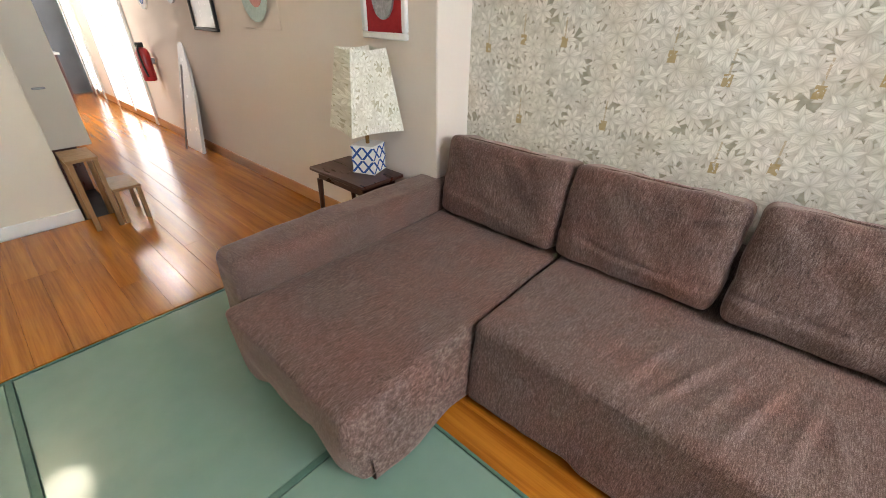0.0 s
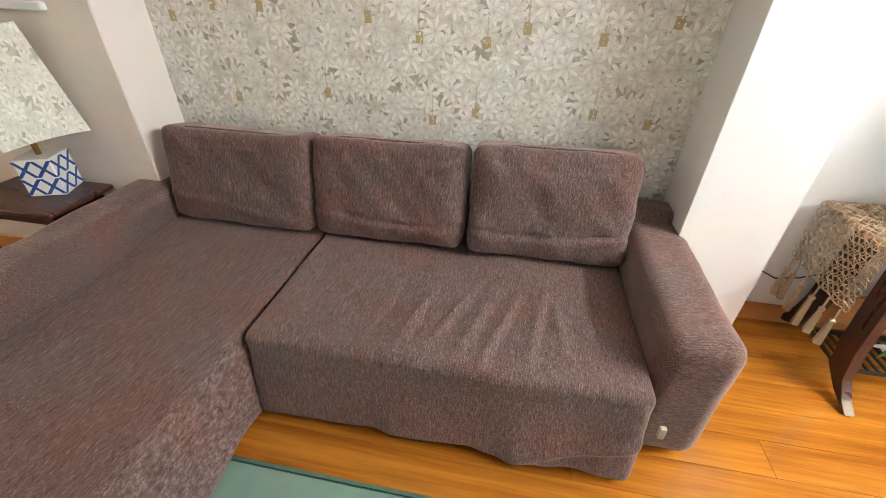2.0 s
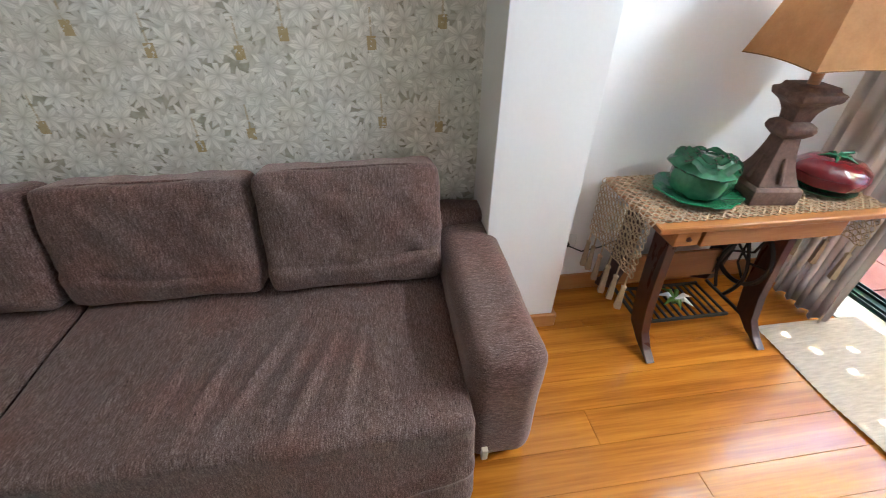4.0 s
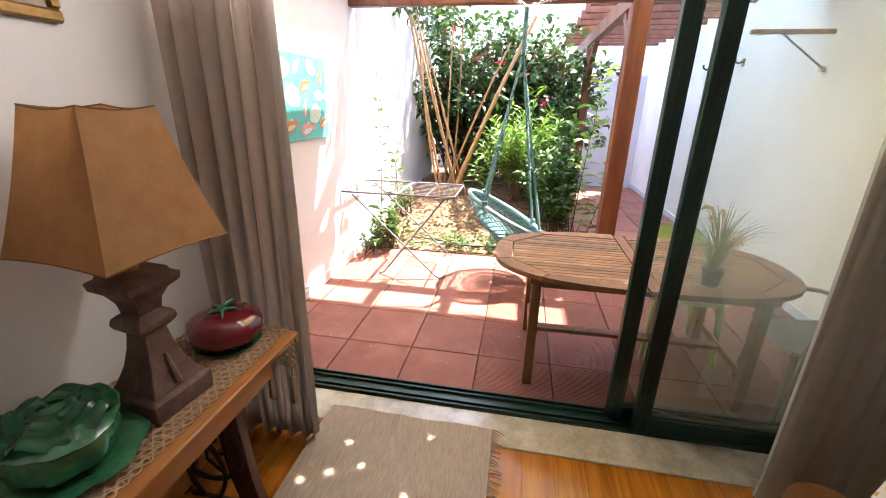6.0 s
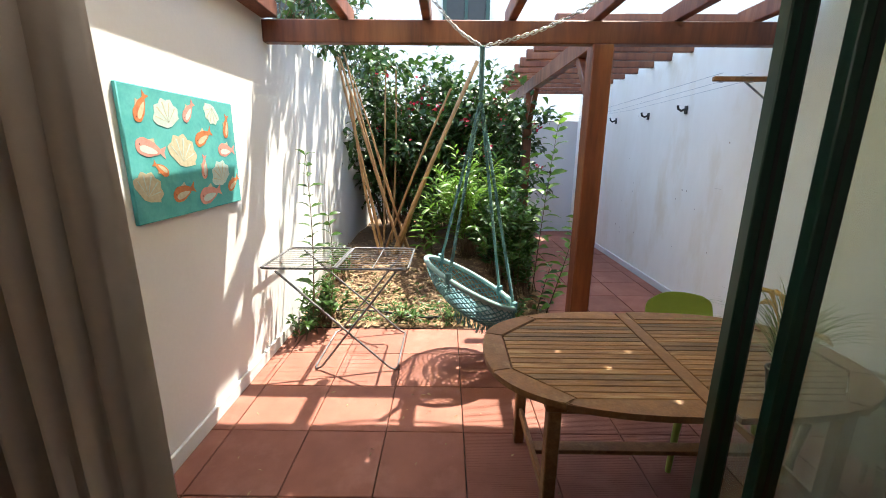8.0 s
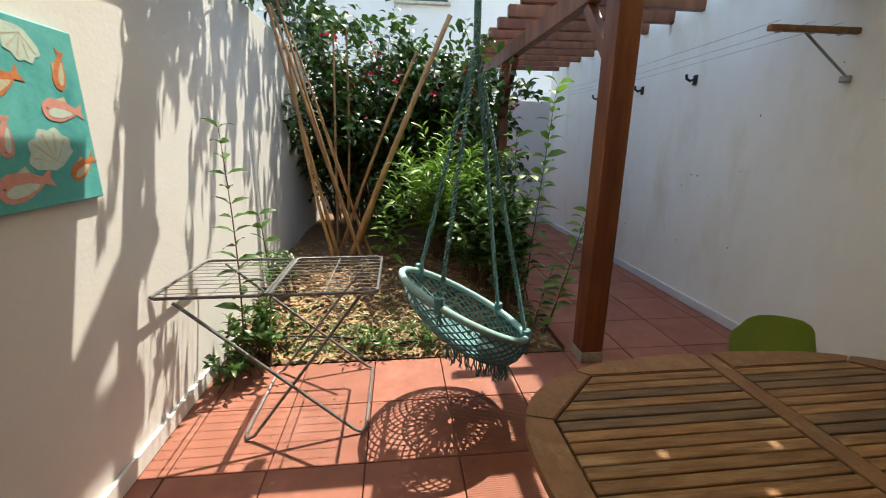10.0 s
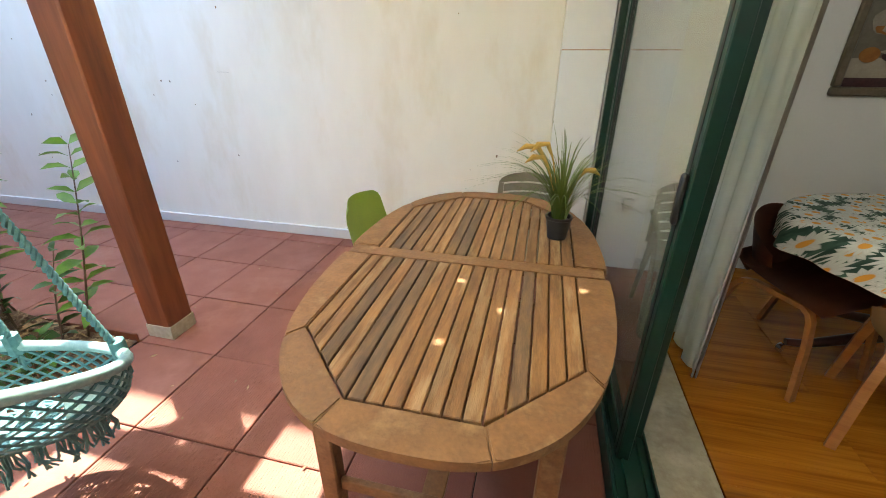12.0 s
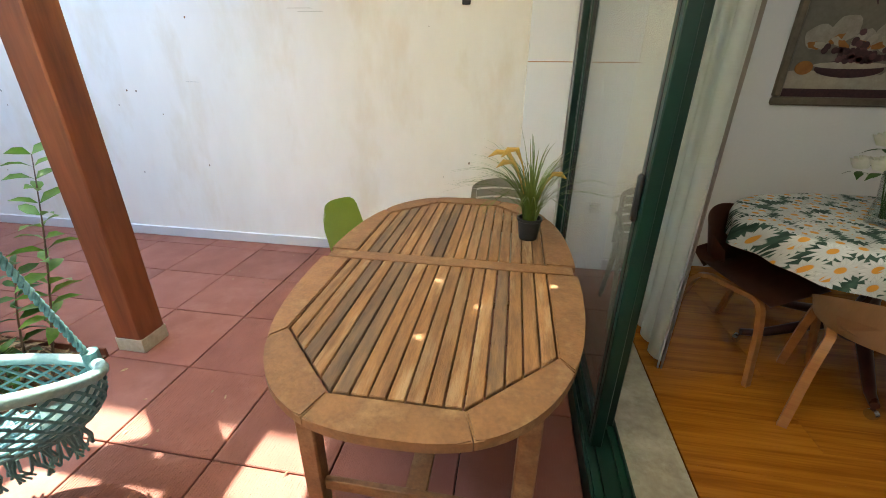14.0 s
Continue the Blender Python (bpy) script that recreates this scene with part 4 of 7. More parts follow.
M_TEALPAINT = material("teal_painted_canvas", (0.05, 0.33, 0.33), (0.10, 0.42, 0.42), 0.7, scale=9, fine=60, bump=0.1, third=(0.03, 0.25, 0.27))
M_ORANGE = material("orange_paint", (0.55, 0.20, 0.06), (0.42, 0.12, 0.05), 0.7, scale=40)
M_PINK = material("pink_paint", (0.60, 0.30, 0.26), (0.52, 0.22, 0.18), 0.7, scale=40)
M_SHELL = material("pale_shell_paint", (0.50, 0.62, 0.58), (0.40, 0.52, 0.48), 0.7, scale=40)
M_SAND = material("sand_paint", (0.52, 0.50, 0.36), (0.42, 0.38, 0.26), 0.7, scale=40)
M_ART = material("umber_canvas", (0.13, 0.115, 0.085), (0.20, 0.18, 0.14), 0.5, scale=6, fine=50, bump=0.1, coat=0.2)
M_GRAPE = material("grape_paint", (0.035, 0.015, 0.02), (0.07, 0.03, 0.03), 0.4, scale=60)
M_CREAMPAINT = material("cream_paint", (0.42, 0.38, 0.30), (0.33, 0.29, 0.22), 0.6, scale=20)
M_PEARPAINT = material("pear_paint", (0.36, 0.33, 0.27), (0.25, 0.22, 0.17), 0.6, scale=16)
M_PLUMPAINT = material("plum_paint", (0.12, 0.05, 0.05), (0.07, 0.03, 0.035), 0.4, scale=60)
M_GOURD = material("gourd_paint", (0.35, 0.15, 0.03), (0.26, 0.10, 0.02), 0.6, scale=20)
M_BRONZE = material("bronze_frame", (0.16, 0.13, 0.09), (0.22, 0.18, 0.13), 0.4, metal=0.4, scale=20, bump=0.1)
M_SCUFF = material("scuffed_plaster", (0.56, 0.53, 0.47), (0.66, 0.63, 0.56), 0.9, scale=40)
M_LAMPGLOW = glowing("lit_lamp_globe", (1.0, 0.86, 0.62), 0.3)


def disc(bm, x, z, rx, rz, y, n=18, depth=0.004, tilt=0.0, jag=0.0, seed=0):
    """A thin raised oval in the plane of y."""
    r = random.Random(seed)
    pts = []
    for k in range(n):
        a = k * math.tau / n
        q = 1 + jag * math.sin(5 * a + seed) + jag * r.uniform(-0.5, 0.5)
        u, w = rx * q * math.cos(a), rz * q * math.sin(a)
        pts.append((x + u * math.cos(tilt) - w * math.sin(tilt), z + u * math.sin(tilt) + w * math.cos(tilt)))
    lo = [bm.verts.new((p[0], y, p[1])) for p in pts]
    hi = [bm.verts.new((p[0], y - depth, p[1])) for p in pts]
    bm.faces.new(hi)
    bm.faces.new(lo[::-1])
    for k in range(n):
        bm.faces.new((lo[k], lo[(k + 1) % n], hi[(k + 1) % n], hi[k]))


def frame_parts(th, w, h, bar, depth, mat, back=None, name="frame"):
    """A rectangular moulding round the origin in the x-z plane, facing -y."""
    for x0, x1, z0, z1 in ((-w / 2, w / 2, -h / 2, -h / 2 + bar), (-w / 2, w / 2, h / 2 - bar, h / 2), (-w / 2, -w / 2 + bar, -h / 2 + bar, h / 2 - bar), (w / 2 - bar, w / 2, -h / 2 + bar, h / 2 - bar)):
        part(name, box(B(), x0, x1, -depth, 0, z0, z1, bar * 0.2, 2), mat, th)
    if back:
        part("picture", box(B(), -w / 2 + bar * 0.9, w / 2 - bar * 0.9, -depth * 0.4, -0.001, -h / 2 + bar * 0.9, h / 2 - bar * 0.9), back, th)


# ---------- side table and what stands on it ----------
st = thing("sewing_machine_table", (2.62, 3.10, FI), "old oak sewing-machine table on dark trestle legs", "side table")
part("top", box(B(), -0.51, 0.51, -0.225, 0.215, 0.655, 0.68, 0.005, 2), M_OAK, st)
part("apron", box(B(), -0.285, 0.36, -0.190, -0.168, 0.560, 0.654, 0.003), M_OAK, st)
part("apron", box(B(), -0.30, 0.30, 0.165, 0.185, 0.575, 0.654, 0.003), M_OAK, st)
dr = part("drawer", box(B(), -0.42, -0.315, -0.205, -0.10, 0.58, 0.653, 0.004), M_OAK, st)
part("knob", lathe(B(), [(0.0, 0.0), (0.011, 0.002), (0.007, 0.012), (0.0, 0.015)], 10), M_MAHOG, dr).matrix_local = pose(-0.367, -0.205, 0.615, 90, 0, 0)
for sx in (-0.375, 0.185):
    tr = part("trestle", box(B(), sx - 0.022, sx + 0.022, -0.16, 0.16, 0.60, 0.654, 0.004), M_MAHOG, st)
    for y, dy in ((-0.13, -0.29), (0.13, -0.02)):
        bm = B()
        pts = [(y * 0.80, 0.60), (y * 0.90, 0.40), (y * 1.02, 0.22), (y * 1.22, 0.10), (y * 1.75, 0.04), (y * 2.30, 0.007)]
        w = [0.10, 0.098, 0.094, 0.095, 0.055, 0.012]
        rows = []
        for (yy, z), ww in zip(pts, w):
            rows.append([bm.verts.new((sx + a, yy + b * ww / 2, max(z, 0.0) + 0.0)) for a, b in ((-0.02, -1), (0.02, -1), (0.02, 1), (-0.02, 1))])
        for p, q in zip(rows, rows[1:]):
            for k in range(4):
                bm.faces.new((p[k], p[(k + 1) % 4], q[(k + 1) % 4], q[k]))
        bm.faces.new(rows[0])
        bm.faces.new(rows[-1][::-1])
        bmesh.ops.bevel(bm, geom=bm.edges[:], offset=0.002, segments=1, affect="EDGES")
        part("leg", bm, M_MAHOG, tr)
part("back_panel", box(B(), -0.36, 0.19, 0.10, 0.118, 0.14, 0.30, 0.003), M_OAK, st)
wh = part("wheel", tube(B(), [(0.165, 0.155 * math.cos(k * math.tau / 32) + 0.0, 0.36 + 0.155 * math.sin(k * math.tau / 32)) for k in range(32)], 0.011, 8, True), M_BLACK, st, "black cast-iron flywheel")
for k in range(6):
    a = k * math.tau / 6
    part("spoke", tube(B(), [(0.165, 0, 0.36), (0.165, 0.06 * math.cos(a + 0.5), 0.36 + 0.06 * math.sin(a + 0.5)), (0.165, 0.152 * math.cos(a), 0.36 + 0.152 * math.sin(a))], 0.006, 6), M_BLACK, wh)
for s in (-1, 1):
    part("scroll", tube(B(), [(0.15, s * (0.03 + 0.05 * math.sin(k * 0.5)), 0.12 + k * 0.045) for k in range(11)], 0.009, 6), M_BLACK, st)
tp = part("treadle", box(B(), -0.33, 0.10, -0.14, -0.13, 0.085, 0.10), M_BLACK, st, "black cast-iron foot treadle")
for k in range(12):
    part("bar", box(B(), -0.33 + k * 0.038, -0.322 + k * 0.038, -0.13, 0.10, 0.088, 0.098), M_BLACK, tp)
part("bar", box(B(), -0.33, 0.10, 0.09, 0.10, 0.085, 0.10), M_BLACK, tp)
for sx in (-0.35, 0.18):
    part("rail", box(B(), sx - 0.006, sx + 0.006, -0.14, 0.12, 0.075, 0.088), M_BLACK, tp)


def runner():
    """A crocheted runner: rows of looped yarn over the top and down both ends."""
    r = thing("lace_runner", (2.62, 3.11, FI + 0.682), "beige crocheted table runner with long tassels", "table runner")
    length, drop = 0.515, 0.27

    def at(u, v):
        x = u
        if x < -length:
            d = -length - x
            return Vector((-length - 0.012, v, 0.002 - d))
        if x > length:
            d = x - length
            return Vector((length + 0.012, v, 0.002 - d))
        return Vector((x, v, 0.0035))
    bm = B()
    for k in range(17):
        v0 = -0.185 + k * 0.37 / 16
        for ph in (0, math.pi):
            pts = []
            n = 150
            for i in range(n + 1):
                u = -(length + drop) + (2 * length + drop + 0.20) * i / n
                pts.append(at(u, v0 + 0.0125 * math.sin(i * 0.9 + ph + k)))
            tube(bm, pts, 0.0027, 3, cap=False)
    for i in range(0, 62):
        u = -(length + drop) + (2 * length + drop + 0.20) * i / 61
        tube(bm, [at(u + 0.006 * math.sin(j * 1.9), -0.19 + j * 0.38 / 14) for j in range(15)], 0.0024, 3, cap=False)
    part("crochet", bm, M_LACE, r)
    for end, d, ys in ((-1, drop, (-0.17, -0.10, -0.03, 0.05, 0.12, 0.17)), (1, 0.20, (-0.17, -0.06, 0.05, 0.16))):
        for y in ys:
            bm = B()
            x = end * (length + 0.014)
            z = -d
            ln = 0.17 + 0.05 * rng.random()
            tube(bm, [(x, y, z), (x, y, z - 0.05)], 0.004, 5)
            lathe(bm, [(0.002, z - 0.045), (0.012, z - 0.055), (0.009, z - 0.075), (0.011, z - 0.09), (0.016, z - ln), (0.004, z - ln)], 9, (x, y, 0), lambda a, q, zz: q * (1 + 0.15 * math.sin(4 * a)))
            part("tassel", bm, M_LACE, r)


runner()

# green cabbage tureen on its plate
tu = thing("cabbage_tureen", (2.40, 3.11, FI + 0.688), "glazed green cabbage-leaf tureen on a matching plate", "tureen")
leafy = lambda a, r, z: r * (1 + 0.035 * math.sin(7 * a) + 0.02 * math.sin(17 * a + 20 * z))
part("plate", lathe(B(), [(0.0, 0.0), (0.10, 0.0), (0.165, 0.022), (0.17, 0.026), (0.16, 0.028), (0.10, 0.008), (0.0, 0.008)], 48, wave=leafy), M_GREEN_GLAZE, tu)
part("bowl", lathe(B(), [(0.0, 0.008), (0.085, 0.009), (0.113, 0.04), (0.118, 0.085), (0.112, 0.12), (0.105, 0.12), (0.0, 0.10)], 48, wave=leafy), M_GREEN_GLAZE, tu)
lid = part("lid", lathe(B(), [(0.128, 0.118), (0.135, 0.127), (0.10, 0.150), (0.05, 0.168), (0.0, 0.172)], 56, wave=lambda a, r, z: r * (1 + 0.07 * math.sin(3 * a + 1) + 0.02 * math.sin(13 * a))), M_GREEN_GLAZE, tu)
for k in range(4):
    bm = B()
    a0 = k * 1.57 + 0.4
    grid(bm, 10, 10, lambda u, v: ((0.03 + 0.095 * v) * math.cos(a0 + (u - 0.5) * 1.5) , (0.03 + 0.095 * v) * math.sin(a0 + (u - 0.5) * 1.5), 0.176 - 0.10 * v * v * 0.35 + 0.012 * math.sin(u * 11 + k) * v + 0.035 * v * (0.5 - abs(u - 0.5)) + 0.004 * math.sin(v * 24)))
    bmesh.ops.solidify(bm, geom=bm.faces[:], thickness=0.004)
    part("leaf", bm, M_GREEN_GLAZE, lid)

# lamp with a stepped wooden foot and parchment shade
tl = thing("table_lamp", (2.66, 3.075, FI + 0.688), "table lamp with carved wooden foot and brown parchment shade", "lamp", turn=-6)


def square_lathe(bm, prof, wob=0.0):
    rings = []
    for r, z in prof:
        rings.append([bm.verts.new((r * a, r * b, z * 1.32)) for a, b in ((-1, -1), (1, -1), (1, 1), (-1, 1))])
    for p, q in zip(rings, rings[1:]):
        for k in range(4):
            bm.faces.new((p[k], p[(k + 1) % 4], q[(k + 1) % 4], q[k]))
    bm.faces.new(rings[0][::-1])
    bm.faces.new(rings[-1])
    bmesh.ops.bevel(bm, geom=bm.edges[:], offset=0.0025, segments=1, affect="EDGES")
    return bm


part("foot", square_lathe(B(), [(0.098, 0.0), (0.10, 0.02), (0.10, 0.045), (0.088, 0.055)]), M_LAMPWOOD, tl)
part("body", square_lathe(B(), [(0.085, 0.055), (0.072, 0.075), (0.055, 0.11), (0.043, 0.15), (0.036, 0.19)]), M_LAMPWOOD, tl)
part("collar", square_lathe(B(), [(0.038, 0.19), (0.056, 0.205), (0.06, 0.215), (0.056, 0.228), (0.038, 0.238)]), M_LAMPWOOD, tl)
part("capital", square_lathe(B(), [(0.036, 0.238), (0.04, 0.262), (0.055, 0.285), (0.078, 0.30), (0.082, 0.318), (0.065, 0.324), (0.06, 0.335)]), M_LAMPWOOD, tl)
for k in range(4):
    a = k * 90
    bm = tube(B(), [(0, -0.078, 0.085), (0, -0.066, 0.126), (0, -0.05, 0.178)], [0.014, 0.011, 0.006], 8)
    bmesh.ops.transform(bm, matrix=pose(0, 0, 0, 0, 0, a), verts=bm.verts)
    part("carving", bm, M_LAMPWOOD, tl)
part("stem", tube(B(), [(0, 0, 0.44), (0, 0, 0.56)], 0.019, 12), M_OAK, tl)
bm = B()


def shade_pt(u, v, hb=0.178, ht=0.095, z0=0.515, z1=0.88, bow=0.004):
    k = u * 4
    i = int(k) % 4
    f = k - int(k)
    h = hb + (ht - hb) * v - bow * math.sin(math.pi * v)
    c = ((-1, -1), (1, -1), (1, 1), (-1, 1))
    a, b = c[i], c[(i + 1) % 4]
    dip = 0.012 * math.sin(math.pi * f) * (1 if v > 0.5 else -1) * abs(2 * v - 1)
    return (h * (a[0] + (b[0] - a[0]) * f), h * (a[1] + (b[1] - a[1]) * f), z0 + (z1 - z0) * v - dip * 0.8)


grid(bm, 32, 12, shade_pt, True)
bmesh.ops.solidify(bm, geom=bm.faces[:], thickness=0.003)
part("shade", bm, M_SHADE, tl, angle=30)
for v in (0.0, 1.0):
    part("shade_wire", tube(B(), [shade_pt(k / 32, v) for k in range(32)], 0.0022, 5, True), M_BRASS, tl)
part("shade_carrier", tube(B(), [(-0.09, 0, 0.86), (0, 0, 0.85), (0.09, 0, 0.86)], 0.002, 5), M_BRASS, tl)

# red pomegranate-shaped dish
rd = thing("pomegranate_box", (2.985, 3.09, FI + 0.688), "deep red glazed pomegranate-shaped dish on a green saucer", "dish")
rib = lambda a, r, z: r * (1 + 0.035 * abs(math.sin(4 * a)))
part("saucer", lathe(B(), [(0, 0), (0.07, 0), (0.108, 0.012), (0.11, 0.015), (0.07, 0.007), (0, 0.007)], 36), M_GREEN_GLAZE, rd)
part("bowl", lathe(B(), [(0, 0.008), (0.05, 0.01), (0.086, 0.035), (0.094, 0.062), (0.092, 0.070), (0, 0.07)], 48, wave=rib), M_RED_GLAZE, rd)
part("lid", lathe(B(), [(0.094, 0.072), (0.09, 0.088), (0.068, 0.110), (0.035, 0.122), (0, 0.118)], 48, wave=rib), M_RED_GLAZE, rd)
bm = tube(B(), [(0, 0, 0.118), (0.005, 0, 0.135), (0.03, -0.01, 0.142)], [0.010, 0.008, 0.005], 8)
for k in range(5):
    a = k * 1.257
    tube(bm, [(0, 0, 0.122), (0.025 * math.cos(a), 0.025 * math.sin(a), 0.127), (0.05 * math.cos(a), 0.05 * math.sin(a), 0.118)], [0.007, 0.006, 0.001], 6)
part("stalk", bm, M_GREEN_GLAZE, rd, "green curled stalk")
for o in rd.children:
    o.scale = (1.12, 1.12, 1.22) if o.name.startswith("saucer") else (1.42, 1.42, 1.18)

# a green ornament on the treadle
po = thing("leaf_ornament", (2.50, 3.07, FI + 0.10), "small green and white leafy ornament on the treadle", "ornament")
for k in range(7):
    bm = B()
    a = k * 0.9
    tube(bm, [(0, 0, 0.0), (0.04 * math.cos(a), 0.04 * math.sin(a), 0.04), (0.09 * math.cos(a), 0.08 * math.sin(a), 0.02)], [0.012, 0.012, 0.002], 6)
    part("leaf", bm, M_LEAFLIGHT if k % 3 else M_CERAMIC, po)

so = thing("wall_socket", (2.01, 3.35, 0.40), "white double wall socket with a black plug", "socket")
part("plate", box(B(), -0.05, 0.05, -0.010, 0.0, -0.04, 0.04, 0.004, 2), M_CERAMIC, so)
part("plug", lathe(B(), [(0.0, 0.0), (0.017, 0.0), (0.016, 0.03), (0.0, 0.032)], 12), M_SEAL, so).matrix_local = pose(-0.015, -0.01, 0.0, 90, 0, 0)
part("cable", tube(B(), [(-0.015, -0.04, 0.0), (0.06, -0.06, -0.03), (0.16, -0.05, -0.02), (0.3, -0.03, 0.02), (0.45, -0.03, 0.2)], 0.0035, 6), M_SEAL, so)

pf = thing("picture_frame", (2.58, 3.348, 2.12), "gilt-framed picture over the side table", "picture")
frame_parts(pf, 0.58, 0.52, 0.035, 0.02, M_BRASS, M_CREAMPAINT)

# mat at the door
mt_ = thing("door_mat", (3.175, 2.47, FI), "beige woven rag rug with fringed end", "rug")
bm = B()
grid(bm, 30, 60, lambda u, v: (-0.295 + 0.59 * u + 0.006 * math.sin(v * 9), -0.42 + 0.88 * v, 0.010 + 0.0025 * math.sin(v * 190) + 0.004 * math.sin(v * 7 + 3 * u) + (0.012 * math.exp(-((v - 0.55) / 0.02) ** 2) * (u > 0.45))))
bmesh.ops.solidify(bm, geom=bm.faces[:], thickness=0.008)
part("weave", bm, M_MAT, mt_, angle=70)
bm = B()
for k in range(46):
    x = -0.29 + k * 0.0129
    a, b = rng.uniform(-0.02, 0.02), rng.uniform(0.03, 0.07)
    tube(bm, [(x, -0.415, 0.010), (x + a * 0.5, -0.415 - b * 0.5, 0.012), (x + a, -0.415 - b, 0.003)], 0.003, 4)
part("fringe", bm, M_FRINGE, mt_)

# ---------- end table and lamp by the hall wall ----------
et = thing("end_table", (-1.375, 2.90, FI), "small dark mahogany end table", "end table")
part("top", box(B(), -0.27, 0.27, -0.165, 0.165, 0.515, 0.54, 0.006, 2), M_MAHOG, et)
part("apron", box(B(), -0.23, 0.23, -0.13, 0.13, 0.46, 0.514, 0.003), M_MAHOG, et)
for sx in (-1, 1):
    for sy in (-1, 1):
        part("leg", tube(B(), [(sx * 0.225, sy * 0.125, 0.46), (sx * 0.232, sy * 0.13, 0.2), (sx * 0.24, sy * 0.135, 0.0)], [0.019, 0.015, 0.011], 8), M_MAHOG, et)
hl = thing("table_lamp", (-1.305, 2.96, FI + 0.54), "table lamp with blue and white tiled cube and leaf-print shade", "lamp", turn=22)
part("cube", box(B(), -0.075, 0.075, -0.075, 0.075, 0.0, 0.175, 0.004, 2), M_CERAMIC, hl)
for rot in (0, 90, 180, 270):
    bm = B()
    for cx in (-0.0375, 0.0375):
        for cz in (0.046, 0.129):
            for s in (-1, 1):
                for q in (-1, 1):
                    pts = [(cx + s * 0.034 * k / 6, cz + q * s * 0.038 * k / 6) for k in range(0, 7)]
                    for (xa, za), (xb, zb) in zip(pts, pts[1:]):
                        w = 0.009
                        vs = [bm.verts.new(p) for p in ((xa - w, -0.0762, za), (xa + w, -0.0762, za), (xb + w, -0.0762, zb), (xb - w, -0.0762, zb))]
                        bm.faces.new(vs)
    bmesh.ops.transform(bm, matrix=pose(0, 0, 0, 0, 0, rot), verts=bm.verts)
    part("pattern", bm, M_TILEBLUE, hl, "blue crossed leaf pattern", smooth=False)
part("neck", tube(B(), [(0, 0, 0.175), (0, 0, 0.24)], 0.012, 10), M_BRASS, hl)
bm = B()
grid(bm, 32, 10, lambda u, v: shade_pt(u, v, 0.165, 0.105, 0.262, 0.705, 0.0), True)
bmesh.ops.transform(bm, matrix=pose(0, 0, 0, 0, 0, -36), verts=bm.verts)
bmesh.ops.solidify(bm, geom=bm.faces[:], thickness=0.003)
part("shade", bm, M_LEAFSHADE, hl, angle=30)

# ---------- hall ----------
rp = thing("framed_medallion", (-1.235, 3.098, 1.58), "silver oval medallion on red velvet in a white frame", "picture")
frame_parts(rp, 0.36, 0.44, 0.035, 0.03, M_CERAMIC, M_REDCLOTH)
bm = B()
disc(bm, 0, 0.0, 0.085, 0.125, -0.012, 28, 0.014)
part("medallion", bm, M_SILVER, rp)
pl = thing("wall_plate", (-2.62, 3.098, 1.58), "round painted plate in a clear wall holder", "plate")
part("backing", box(B(), -0.27, 0.27, -0.006, 0, -0.22, 0.22, 0.003), M_HALL, pl)
bm = lathe(B(), [(0, 0.0), (0.11, 0.004), (0.19, 0.022), (0.195, 0.026), (0.185, 0.027), (0.11, 0.012), (0, 0.009)], 40)
bmesh.ops.transform(bm, matrix=pose(0, -0.007, 0.02, 90, 0, 0), verts=bm.verts)
part("plate", bm, M_SHELL, pl)
bm = B()
disc(bm, 0, 0.02, 0.10, 0.10, -0.02, 24, 0.004)
part("plate_centre", bm, M_PINK, pl)
for x, z in ((-4.30, 1.72), (-5.15, 1.66)):
    pl = thing("oval_plate", (x, 3.098, z), "oval blue and white plate hung on the wall", "plate")
    bm = B()
    disc(bm, 0, 0, 0.16, 0.2, 0, 30, 0.02)
    part("plate", bm, M_CERAMIC, pl)
    bm = B()
    disc(bm, 0, 0, 0.11, 0.15, -0.02, 30, 0.003)
    part("centre", bm, M_TILEBLUE, pl)
pf = thing("picture_frame", (-3.63, 3.098, 1.60), "black-framed print on the hallway wall", "picture")
frame_parts(pf, 0.50, 0.58, 0.03, 0.025, M_SEAL, M_CERAMIC)
fe = thing("fire_extinguisher", (-5.42, 3.0, 0.72), "red fire extinguisher hung on the hallway wall", "extinguisher")
part("tank", lathe(B(), [(0, 0), (0.065, 0.0), (0.07, 0.015), (0.07, 0.30), (0.05, 0.345), (0.02, 0.36), (0, 0.36)], 24), M_REDPAINT, fe)
part("valve", box(B(), -0.02, 0.02, -0.045, 0.03, 0.36, 0.41, 0.005), M_SEAL, fe)
part("hose", tube(B(), [(0.02, -0.03, 0.39), (0.08, -0.06, 0.33), (0.085, -0.05, 0.15), (0.08, -0.03, 0.05)], 0.011, 8), M_SEAL, fe)
part("bracket", box(B(), -0.03, 0.03, 0.06, 0.098, 0.18, 0.24, 0.003), M_STEEL, fe)
ib = thing("ironing_board", (-4.45, 2.98, FI), "white folded ironing board leaning on the wall", "ironing board")
bm = prism(B(), [(-0.22, 0.0), (0.20, 0.0), (0.20, 0.6), (0.10, 1.05), (0.02, 1.20), (-0.06, 1.05), (-0.20, 0.6)], -0.015, 0.015, pose(0, 0, 0, 83, 0, 0))
part("board", bm, M_CERAMIC, ib)
part("leg", tube(B(), [(-0.15, -0.06, 0.0), (0.1, 0.05, 0.9)], 0.01, 8), M_STEEL, ib)
ss = thing("step_stool", (-3.07, 1.86, FI), "small pine step stool", "stool")
